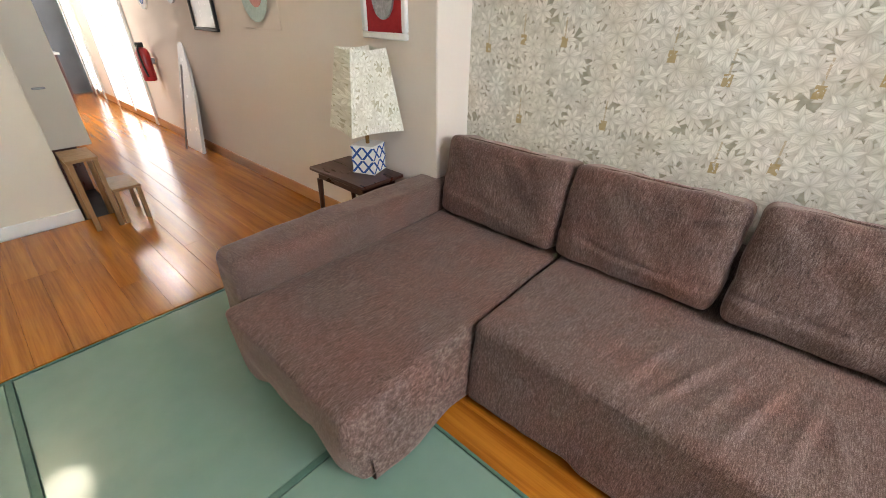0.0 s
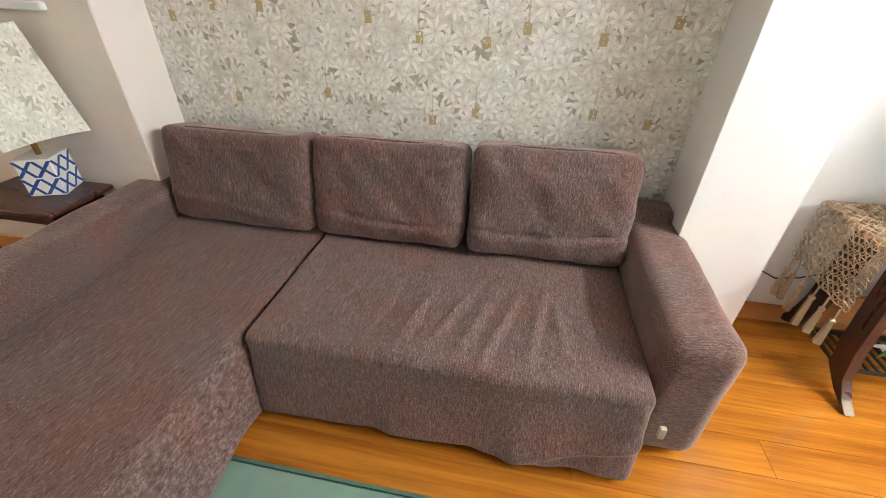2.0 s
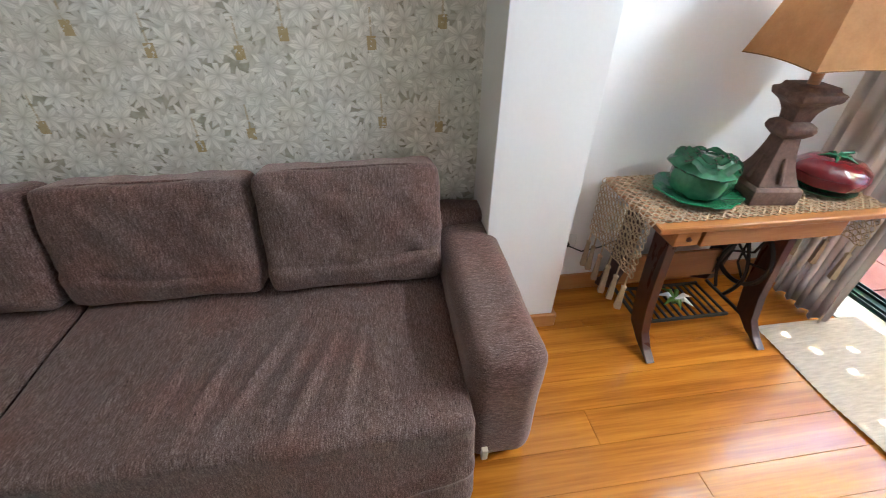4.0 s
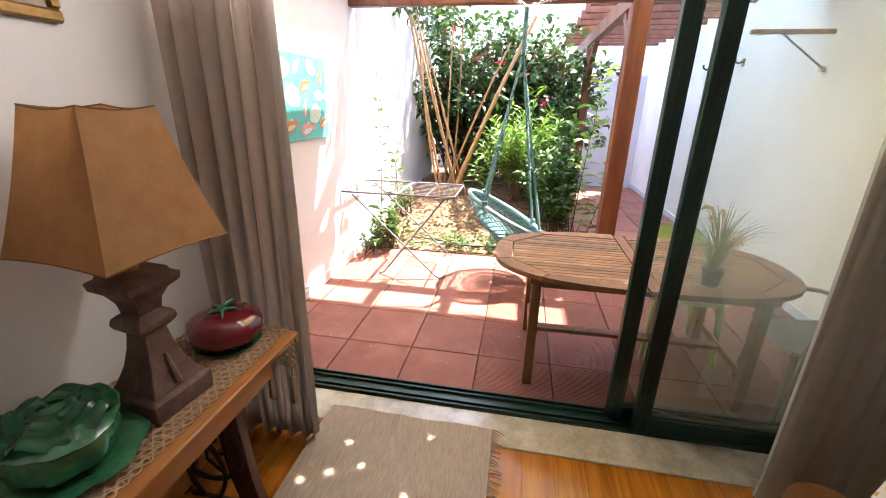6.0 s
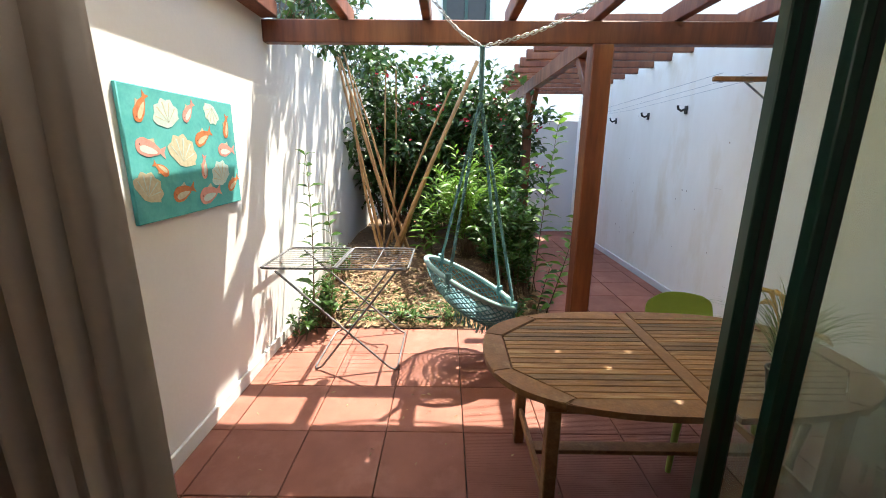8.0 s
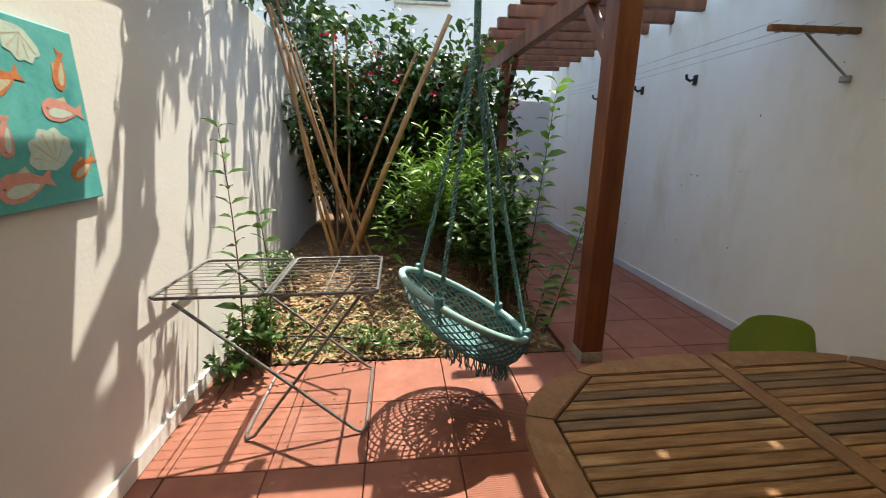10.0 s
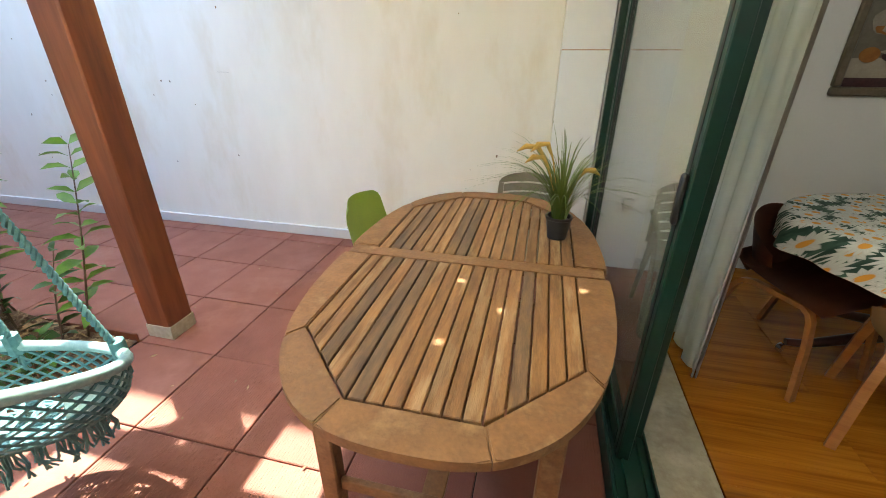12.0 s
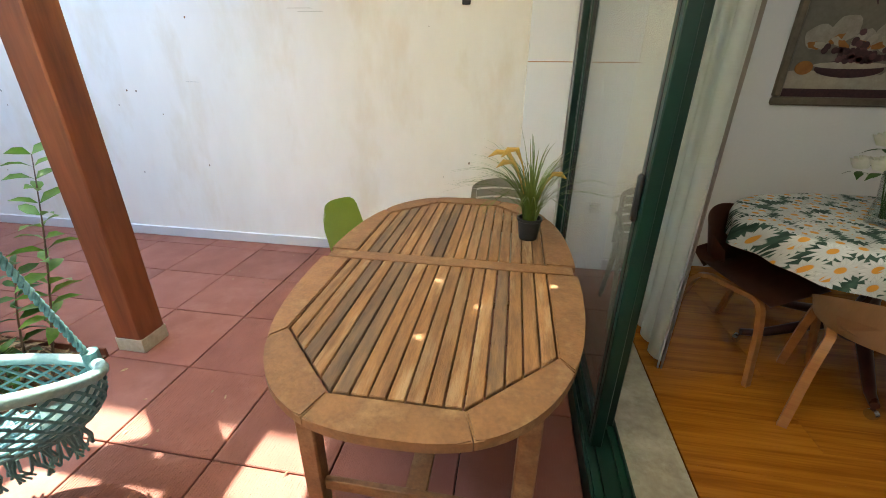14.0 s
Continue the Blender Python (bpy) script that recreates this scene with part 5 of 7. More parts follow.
for y0, y1, z in ((-0.16, 0.02, 0.50), (0.02, 0.20, 0.25)):
    part("step", box(B(), -0.16, 0.16, y0, y1, z, z + 0.022, 0.004), M_PINE, ss)
    for x in (-0.145, 0.145):
        part("leg", box(B(), x - 0.014, x + 0.014, y1 - 0.035, y1 - 0.005, 0, z, 0.003), M_PINE, ss)
        part("leg", box(B(), x - 0.014, x + 0.014, y0 + 0.005, y0 + 0.035, 0, z, 0.003), M_PINE, ss)
cb = thing("tall_cabinet", (-4.0, 1.60, 0.48), "pale grey tall cabinet beyond the partition", "cabinet")
part("body", box(B(), -0.2, 0.18, -0.4, 0.40, 0.0, 2.2, 0.004), M_WALL, cb)
d_ = part("door", box(B(), 0.182, 0.20, -0.398, 0.398, 0.004, 2.196, 0.004), M_CREAM, cb)
part("handle", box(B(), 0.20, 0.222, 0.18, 0.26, 0.46, 0.475, 0.003), M_STEEL, d_)
part("plinth", box(B(), -0.18, 0.10, -0.38, 0.30, FI - 0.48, -0.002, 0.004), M_MAHOG, cb, "dark recessed plinth")
for x0, x1, nm in ((-7.9, -6.0, "glazed_door"), (-9.3, -8.6, "glazed_door")):
    gd = thing(nm, ((x0 + x1) / 2, 3.098, FI), "white glazed hallway door with panes that glow for daylight", "door")
    w = x1 - x0
    frame_parts(gd, w, 0.01, 0.004, 0.01, M_CERAMIC)
    # the pane itself glows; no light comes through from behind
    part("pane", box(B(), -w / 2 + 0.08, w / 2 - 0.08, -0.012, -0.002, 0.05, 2.05), M_GLOW, gd, "frosted pane with its own glow in place of daylight")
    for a, b, c, e in ((-w / 2, -w / 2 + 0.08, 0, 2.13), (w / 2 - 0.08, w / 2, 0, 2.13), (-w / 2 + 0.08, w / 2 - 0.08, 2.05, 2.13), (-0.04, 0.04, 0.05, 2.05)):
        part("door_frame", box(B(), a, b, -0.03, -0.001, c, e, 0.004), M_CERAMIC, gd)
ht = thing("hall_table", (-8.9, 2.35, FI), "dark table with a white cover at the hallway's end", "table")
part("top", box(B(), -0.3, 0.3, -0.35, 0.35, 0.72, 0.75, 0.004), M_CERAMIC, ht)
for sx in (-1, 1):
    for sy in (-1, 1):
        part("leg", box(B(), sx * 0.26 - 0.02, sx * 0.26 + 0.02, sy * 0.3 - 0.02, sy * 0.3 + 0.02, 0, 0.72, 0.003), M_MAHOG, ht)
for x, y in ((-8.0, 2.75), (-6.6, 2.72)):
    cl = thing("ceiling_spot", (x, y, 2.70), "round lit ceiling spotlight", "ceiling light")
    part("ring", lathe(B(), [(0.045, 0.0), (0.06, 0.0), (0.06, -0.012), (0.045, -0.016)], 24), M_CERAMIC, cl)
    part("lens", lathe(B(), [(0.0, -0.004), (0.045, -0.004), (0.045, -0.010), (0.0, -0.012)], 24), M_LAMPGLOW, cl)
    spot_bulb(x, y, 2.64, 0.45)
gp = thing("pendant_lamp", (-2.87, 0.79, 2.12), "lit round paper pendant lamp", "pendant lamp")
part("globe", lathe(B(), [(0.03, -0.16), (0.10, -0.125), (0.155, -0.05), (0.16, 0.0), (0.15, 0.06), (0.10, 0.125), (0.03, 0.16)], 28), M_LAMPGLOW, gp)
part("cord", tube(B(), [(0, 0, 0.16), (0, 0, 0.57)], 0.004, 6), M_SEAL, gp)

# ---------- dining corner ----------
dt = thing("dining_table", (2.29, 0.61, FI), "oval dining table on a castored pedestal", "table")
part("top", lathe(B(), [(0, 0.72), (0.60, 0.72), (0.615, 0.735), (0.60, 0.75), (0, 0.75)], 48), M_OAK, dt).scale = (1.12, 0.80, 1)
part("column", lathe(B(), [(0.06, 0.12), (0.07, 0.2), (0.04, 0.35), (0.05, 0.5), (0.07, 0.72)], 20), M_MAHOG, dt)
for k in range(5):
    a = math.radians(-4 + 72 * k)
    c, s = math.cos(a), math.sin(a)
    lg = part("leg", tube(B(), [(0.05 * c, 0.05 * s, 0.22), (0.2 * c, 0.2 * s, 0.16), (0.42 * c, 0.42 * s, 0.07), (0.50 * c, 0.50 * s, 0.065)], [0.035, 0.03, 0.022, 0.018], 10), M_MAHOG, dt)
    bm = lathe(B(), [(0, -0.012), (0.024, -0.012), (0.026, 0), (0.024, 0.012), (0, 0.012)], 16)
    bmesh.ops.transform(bm, matrix=pose(0.51 * c, 0.51 * s, 0.026, 90, 0, math.degrees(a) + 40), verts=bm.verts)
    part("castor", bm, M_CHROME, lg, "small chrome castor")
tc = thing("tablecloth", (2.29, 0.61, FI + 0.752), "daisy-printed tablecloth in white, orange and dark green", "tablecloth")
bm = B()


def cloth(u, v):
    a = u * math.tau
    ca, sa = math.cos(a), math.sin(a)
    rx, ry = 0.695, 0.495
    if v < 0.6:
        k = v / 0.6
        return (rx * k * ca, ry * k * sa, 0.002)
    k = (v - 0.6) / 0.4
    drop = 0.17 - 0.03 * math.cos(2 * a)
    w = 1 + 0.03 * k * math.sin(9 * a + 1) + 0.02 * k * math.sin(17 * a)
    out = 0.02 * math.sin(min(1, k * 3) * math.pi / 2)
    return ((rx + out) * w * ca, (ry + out) * w * sa, 0.002 - drop * k ** 1.1 + (0.004 if k < 0.1 else 0))


grid(bm, 96, 24, cloth, True)
bmesh.ops.remove_doubles(bm, verts=bm.verts, dist=1e-4)
bmesh.ops.solidify(bm, geom=bm.faces[:], thickness=0.002)
part("cloth", bm, M_DAISY, tc, angle=70)


def shell_chair(at, turn, mat, label, high=0.65):
    """A bent plywood chair: seat, wrap-round back and two bent leg frames; it faces -y."""
    ch = thing("dining_chair", at, label, "chair", "chairs round the dining table", turn=turn)
    bm = B()
    grid(bm, 20, 16, lambda u, v: ((u - 0.5) * 0.44 * (1 - 0.12 * v), -0.22 + 0.42 * v, 0.44 + 0.05 * (2 * u - 1) ** 2 * v - 0.015 * math.sin(math.pi * v) + 0.02 * (1 - v) ** 6 * -1))
    bmesh.ops.solidify(bm, geom=bm.faces[:], thickness=0.011)
    part("seat", bm, mat, ch)
    bm = B()

    def back(u, v):
        a = (u - 0.5) * math.radians(175)
        top = high - 0.13 * abs(2 * u - 1) ** 1.7
        low = high - 0.215 + 0.02 * abs(2 * u - 1) ** 2
        lean = 0.05 * v
        return ((0.255 + lean * 0.4) * math.sin(a), 0.0 + (0.225 + lean) * math.cos(a), low + (top - low) * v)
    grid(bm, 36, 10, back)
    bmesh.ops.solidify(bm, geom=bm.faces[:], thickness=0.012)
    part("backrest", bm, mat, ch)
    bm = B()
    grid(bm, 18, 12, lambda u, v: ((u - 0.5) * 0.36 * (1 + 0.25 * v), 0.185 + 0.055 * v - 0.03 * (2 * u - 1) ** 2, 0.445 + 0.09 * v))
    bmesh.ops.solidify(bm, geom=bm.faces[:], thickness=0.012)
    part("lower_back", bm, mat, ch)
    for s in (-1, 1):
        bm = B()
        pts = [(s * 0.235, -0.25, 0.0), (s * 0.215, -0.21, 0.27), (s * 0.205, -0.185, 0.375), (s * 0.20, -0.165, 0.405), (s * 0.19, -0.13, 0.418), (s * 0.19, 0.10, 0.418), (s * 0.195, 0.145, 0.405), (s * 0.205, 0.17, 0.375), (s * 0.22, 0.20, 0.27), (s * 0.245, 0.27, 0.0)]
        rows = []
        for i, p in enumerate(pts):
            d = Vector(pts[min(i + 1, len(pts) - 1)]) - Vector(pts[max(i - 1, 0)])
            n = d.cross(Vector((1, 0, 0))).normalized()
            rows.append([bm.verts.new(Vector(p) + Vector((a * 0.017, 0, 0)) + n * b * 0.0115) for a, b in ((-1, -1), (1, -1), (1, 1), (-1, 1))])
        for p, q in zip(rows, rows[1:]):
            for k in range(4):
                bm.faces.new((p[k], p[(k + 1) % 4], q[(k + 1) % 4], q[k]))
        bm.faces.new(rows[0][::-1])
        bm.faces.new(rows[-1])
        part("leg_frame", bm, M_OAK, ch)
    return ch


shell_chair((2.84, 0.62, FI), -150, M_WALNUT, "walnut bent-plywood chair pushed under the table", 0.74)
shell_chair((2.55, 1.06, FI), -26, M_PLY, "tan bent-plywood chair beside the dining table")

va = thing("flower_vase", (2.44, 0.66, FI + 0.756), "glass vase of white and green cloth roses", "vase")
part("glass", lathe(B(), [(0.0, 0.0), (0.055, 0.0), (0.06, 0.02), (0.05, 0.12), (0.065, 0.24), (0.062, 0.24), (0.047, 0.12), (0.055, 0.02), (0.0, 0.012)], 28), M_VASE, va)
for k in range(11):
    a, r_, z = k * 2.4, 0.03 + 0.014 * k * 0.9, 0.42 - 0.014 * k + 0.03 * math.sin(k * 3)
    x, y = r_ * math.cos(a), r_ * math.sin(a)
    part("stem", tube(B(), [(0.01 * math.cos(a), 0.01 * math.sin(a), 0.03), (x * 0.4, y * 0.4, 0.24), (x, y, z)], 0.003, 5), M_LEAF, va)
    bm = B()
    for j in range(9):
        b = j * 2.4
        rr = 0.012 + 0.0045 * j
        grid(bm, 5, 4, lambda u, v: (x + rr * math.cos(b + (u - 0.5) * 1.7) * (0.6 + 0.5 * v), y + rr * math.sin(b + (u - 0.5) * 1.7) * (0.6 + 0.5 * v), z - 0.01 + 0.045 * v - 0.002 * j))
    part("rose", bm, M_ROSE if k % 3 else M_ROSEGREEN, va)
    bm = B()
    for j in range(3):
        b = a + j * 2.1
        grid(bm, 3, 4, lambda u, v: (x + 0.07 * v * math.cos(b) - (u - 0.5) * 0.035 * math.sin(math.pi * min(v + 0.1, 1)) * math.sin(b), y + 0.07 * v * math.sin(b) + (u - 0.5) * 0.035 * math.sin(math.pi * min(v + 0.1, 1)) * math.cos(b), z - 0.04 - 0.03 * v * v))
    part("leaf", bm, M_LEAF, va)

pc = thing("still_life", (2.07, -0.418, 1.64), "bronze-framed still life of grapes in a bowl", "picture")
pc.matrix_world = pose(2.07, -0.418, 1.64, 0, 0, 180)
frame_parts(pc, 0.86, 0.74, 0.05, 0.03, M_BRONZE, M_ART)
r9 = random.Random(4)
bm = B()
box(bm, -0.38, 0.38, -0.0145, -0.012, -0.27, -0.185)
for k in range(9):
    disc(bm, -0.34 + k * 0.085, -0.185, 0.06, 0.02, -0.012, 12, 0.003, 0.1 * k)
part("painted_cloth", bm, M_CREAMPAINT, pc, "pale painted table cloth")
bm = B()
box(bm, -0.38, 0.38, -0.0150, -0.012, -0.318, -0.270)
part("painted_table_edge", bm, M_GRAPE, pc)
for k in range(5):
    bm = B()
    disc(bm, -0.26 + 0.12 * k, 0.02 + 0.05 * math.sin(k * 2.1), 0.085, 0.07, -0.0135, 18, 0.0012 + 0.0002 * k, k * 0.7, 0.06, k)
    part("painted_pear", bm, M_PEARPAINT, pc, "pale painted pear")
for k in range(14):
    bm = B()
    disc(bm, -0.27 + 0.04 * k + r9.uniform(-0.02, 0.02), -0.03 + 0.05 * r9.random(), 0.042, 0.020, -0.0152, 12, 0.0012 + 0.0001 * k, r9.uniform(-1.2, 1.2), 0.14, k)
    part("painted_leaf", bm, (M_GOURD, M_CREAMPAINT)[k % 2], pc)
bm = B()
disc(bm, -0.05, -0.155, 0.19, 0.050, -0.0168, 26, 0.0018)
part("painted_bowl", bm, M_GRAPE, pc)
bm = B()
disc(bm, -0.05, -0.135, 0.205, 0.020, -0.0188, 26, 0.0008)
part("painted_rim", bm, M_CREAMPAINT, pc, "pale painted rim of the bowl")
for k in range(64):
    bm = B()
    disc(bm, -0.05 + max(-0.17, min(0.17, r9.gauss(0, 0.085))), -0.11 + abs(r9.gauss(0, 0.045)), 0.019, 0.019, -0.0198 - 0.0003 * (k % 6), 10, 0.0012)
    part("painted_grape", bm, (M_GRAPE, M_GRAPE, M_PLUMPAINT)[k % 3], pc)
for x, z, r_ in ((0.24, -0.165, 0.058), (0.30, -0.13, 0.04), (-0.30, -0.15, 0.05)):
    bm = B()
    disc(bm, x, z, r_, r_ * 0.8, -0.0185, 18, 0.002 + r_ * 0.01)
    part("painted_gourd", bm, M_GOURD, pc)
for k in range(4):
    bm = B()
    disc(bm, 0.18 - 0.075 * k, 0.235, 0.006, 0.055, -0.0140, 10, 0.0012, 0.15 * k)
    part("painted_utensil", bm, M_GRAPE, pc)


# ---------- patio things ----------
def plastic_chair(name, at, turn, mat, label, slots):
    """A moulded garden chair that faces -y: seat shell, back with slots, four splayed legs."""
    ch = thing(name, at, label, "chair", "chairs round the patio table", turn=turn)
    bm = B()
    grid(bm, 18, 14, lambda u, v: ((u - 0.5) * (0.43 - 0.05 * v), -0.21 + 0.42 * v, 0.445 - 0.02 * math.sin(math.pi * v) + 0.025 * (2 * u - 1) ** 4 - 0.03 * (1 - v) ** 5))
    bmesh.ops.solidify(bm, geom=bm.faces[:], thickness=0.010)
    part("seat", bm, mat, ch)

    def back(u, v):
        w = 0.41 - 0.05 * v - (0.10 * max(0, (v - 0.86) / 0.14) ** 2)
        x = (u - 0.5) * w
        return (x, 0.20 + 0.09 * v + 0.05 * (1 - (2 * u - 1) ** 2), 0.44 + 0.35 * v - 0.01 * (2 * u - 1) ** 2)

    def sheet(nu, nv, f):
        bm = B()
        grid(bm, nu, nv, f)
        bmesh.ops.solidify(bm, geom=bm.faces[:], thickness=0.010)
        return bm
    if slots:
        br = part("backrest", sheet(16, 4, lambda u, v: back(u, 0.845 + 0.155 * v)), mat, ch)
        for k in range(5):
            a, b = k / 6 + 0.012, (k + 1) / 6 - 0.022
            part("slat", sheet(16, 3, lambda u, v: back(0.095 + 0.81 * u, a + (b - a) * v)), mat, br)
        for side in (0, 1):
            part("side_rail", sheet(2, 14, lambda u, v: back(0.09 * u if side == 0 else 1 - 0.09 * u, 0.84 * v)), mat, br)
    else:
        part("backrest", sheet(18, 14, back), mat, ch)
    for sx in (-1, 1):
        for sy, dy in ((-0.18, -0.03), (0.18, 0.06)):
            part("leg", tube(B(), [(sx * 0.17, sy, 0.44), (sx * 0.185, sy + dy * 0.4, 0.25), (sx * 0.205, sy + dy, 0.0)], [0.022, 0.017, 0.013], 10), mat, ch)
        if slots:
            part("armrest", tube(B(), [(sx * 0.205, -0.17, 0.0), (sx * 0.225, -0.18, 0.45), (sx * 0.23, -0.15, 0.63), (sx * 0.23, -0.05, 0.655), (sx * 0.215, 0.12, 0.65), (sx * 0.195, 0.24, 0.62)], 0.014, 10), mat, ch)
    return ch


plastic_chair("garden_chair", (4.66, 0.85, 0), -90, M_LIME, "lime green moulded garden chair at the table", False).scale = (1.14, 1.06, 1.07)
plastic_chair("garden_chair", (4.17, 0.30, 0), 183, M_TAUPE, "taupe slatted plastic garden armchair at the table's end", True)

pp = thing("potted_grass", (4.02, 0.965, TZ), "artificial ornamental grass in a small black pot", "plant")
part("pot", lathe(B(), [(0, 0), (0.040, 0), (0.052, 0.085), (0.056, 0.088), (0.056, 0.098), (0.049, 0.098), (0.045, 0.08), (0, 0.08)], 24), M_POT, pp)
rg = random.Random(12)
bm = B()
for k in range(120):
    a, reach, hh = rg.uniform(0, 6.283), rg.uniform(0.02, 0.30) ** 1.0, rg.uniform(0.16, 0.36)
    if k < 90:
        reach, hh = rg.uniform(0.20, 0.40), rg.uniform(0.30, 0.46)
    w = rg.uniform(0.003, 0.0055)
    c, s = math.cos(a), math.sin(a)
    x0, y0 = 0.03 * c * rg.random(), 0.03 * s * rg.random()
    prev = None
    for i in range(7):
        t_ = i / 6
        z = 0.08 + hh * (1.35 * t_ - 0.75 * t_ * t_ * (reach / 0.3))
        r_ = reach * t_ ** 1.6
        ww = w * (1 - 0.85 * t_)
        v1 = bm.verts.new((x0 + r_ * c - ww * s, y0 + r_ * s + ww * c, z))
        v2 = bm.verts.new((x0 + r_ * c + ww * s, y0 + r_ * s - ww * c, z))
        if prev:
            bm.faces.new((prev[0], prev[1], v2, v1))
        prev = (v1, v2)
part("blades", bm, M_GRASS, pp)
for k, (a, hh, rr) in enumerate(((0.5, 0.40, 0.10), (0.1, 0.34, 0.10), (3.4, 0.29, 0.09), (6.0, 0.37, 0.13))):
    c, s = math.cos(a), math.sin(a)
    part("seed_head", tube(B(), [(rr * 0.3 * c, rr * 0.3 * s, hh * 0.55), (rr * 0.6 * c, rr * 0.6 * s, hh * 0.85), (rr * 0.9 * c, rr * 0.9 * s, hh), (rr * 1.3 * c, rr * 1.3 * s, hh * 1.0), (rr * 1.6 * c, rr * 1.6 * s, hh * 0.93)], [0.001, 0.003, 0.010, 0.012, 0.002], 8), M_SEEDHEAD, pp)

# hanging macrame chair
SWC = Vector((5.675, 2.12, 0.68))
E1 = Vector((5.88 - 5.47, 2.44 - 1.80, 0.30)).normalized()
E2 = (Vector((0.84, -0.54, -0.36)) - E1 * Vector((0.84, -0.54, -0.36)).dot(E1)).normalized()
NRM = E1.cross(E2).normalized()
NRM = NRM if NRM.z > 0 else -NRM
SR = 0.405
sw = thing("hanging_chair", (SWC.x, SWC.y, SWC.z), "teal macrame hanging chair on ropes", "swing chair")


def ringpt(a, r=SR, d=0.0):
    return (E1 * math.cos(a) + E2 * math.sin(a)) * r - NRM * d


part("rim", tube(B(), [ringpt(k * math.tau / 56) for k in range(56)], 0.020, 10, True), M_ROPE2, sw, "pale teal wrapped rope rim")


def bowl(a, t):
    """t runs from the rim (0) to the bottom (1)."""
    r = SR * math.cos(t * math.pi / 2) ** 0.75 if t < 1 else 0.0
    return ringpt(a, max(r, 0.015), 0.0) - Vector((0, 0, 0.27)) * math.sin(t * math.pi / 2) + ringpt(0, 0.03) * -t


bm = B()
NS = 36
for k in range(NS):
    for s in (-1, 1):
        pts = [bowl(k * math.tau / NS + s * t * 1.5 / 10, t / 10 * 0.93) for t in range(11)]
        tube(bm, pts, 0.0056, 4, cap=False)
part("net", bm, M_ROPE, sw)
ws = part("woven_seat", tube(B(), [bowl(k * math.tau / 40, 0.62) for k in range(40)], 0.0075, 5, True), M_ROPE, sw)
for t in (0.66, 0.74, 0.82, 0.9, 0.97):
    part("cord", tube(B(), [bowl(k * math.tau / 40, t) for k in range(40)], 0.0065, 5, True), M_ROPE, ws)
for k in range(30):
    a = k * math.tau / 30
    part("cord", tube(B(), [bowl(a, t) for t in (0.62, 0.7, 0.8, 0.9, 0.985)], 0.009, 5), M_ROPE, ws)
bm = B()
grid(bm, 24, 8, lambda u, v: bowl(math.pi + 0.4 + (u - 0.5) * 1.3, 0.06 + 0.60 * v) + Vector((0, 0, 0.016)) + Vector((0, 0, 0.004 * math.sin(u * 60 + v * 30))))
bmesh.ops.solidify(bm, geom=bm.faces[:], thickness=0.008)
part("woven_panel", bm, M_SEATCLOTH, sw, "pale woven seat panel", angle=80)
bm = B()
for k in range(30):
    a = math.pi + 0.2 + (k / 29 - 0.5) * 3.0
    p = bowl(a, 0.62)
    for j in range(3):
        q = p + Vector((rng.uniform(-0.012, 0.012), rng.uniform(-0.012, 0.012), 0))
        tube(bm, [q, q + Vector((rng.uniform(-0.015, 0.015), rng.uniform(-0.015, 0.015), -0.05)), q + Vector((rng.uniform(-0.02, 0.02), rng.uniform(-0.02, 0.02), -rng.uniform(0.07, 0.11)))], 0.004, 4)
part("fringe", bm, M_ROPE, sw)
APEX = Vector((5.74, 2.07, 2.44)) - SWC


def twisted(p, q, r, strands=2, turns=30, thick=0.007):
    bm = B()
    d = q - p
    u = d.orthogonal().normalized()
    w = d.normalized().cross(u)
    n = turns * 6
    for s in range(strands):
        tube(bm, [p + d * (i / n) + (u * math.cos(i / 6 * math.tau / 1 + s * math.tau / strands) + w * math.sin(i / 6 * math.tau + s * math.tau / strands)) * r for i in range(n + 1)], thick, 5)
    return bm


for a in (0.35, 1.95, math.pi - 0.12, 4.75):
    p = ringpt(a)
    part("rope", twisted(p, APEX - Vector((0, 0, 0.35)) + (p - APEX) * 0.02, 0.007, 2, 34, 0.0075), M_ROPE, sw)
    bm = tube(B(), [p + Vector((0, 0, 0.05)), p + Vector((0.0, 0, -0.03))], 0.026, 8)
    for j in range(5):
        tube(bm, [p + Vector((0, 0, -0.02)), p + Vector((rng.uniform(-0.02, 0.02), rng.uniform(-0.02, 0.02), -0.10))], 0.005, 4)
    part("knot", bm, M_ROPE, sw)
part("rope_head", twisted(APEX - Vector((0, 0, 0.36)), APEX, 0.012, 4, 10, 0.009), M_ROPE, sw)
for k, end in enumerate((Vector((5.78, 2.46, 2.80)), Vector((5.78, 1.17, 2.80)))):
    ch = thing("chain", tuple(APEX + SWC), "galvanised chain holding the hanging chair", "chain", "chains of the hanging chair")
    d = end - (APEX + SWC)
    n = int(d.length / 0.034)
    rot = d.to_track_quat("X", "Z").to_matrix().to_4x4()
    link = B()
    tube(link, [(0.021 * math.cos(i * math.tau / 12) + (0.008 if math.cos(i * math.tau / 12) > 0 else -0.008), 0.012 * math.sin(i * math.tau / 12), 0) for i in range(12)], 0.0035, 5, True)
    me = finish("link", link, M_STEEL)
    for i in range(n):
        o = part("link", me, None, ch)
        o.matrix_local = Matrix.Translation(d * ((i + 0.5) / n) - Vector((0, 0, 0.05 * math.sin(math.pi * (i + 0.5) / n)))) @ rot @ pose(0, 0, 0, 90 * (i % 2) + 20, 0, 0)

# clothes airer
ca_ = thing("clothes_airer", (5.86, 3.18, 0), "folding grey metal clothes airer standing open", "clothes airer")
Z_ = 0.82


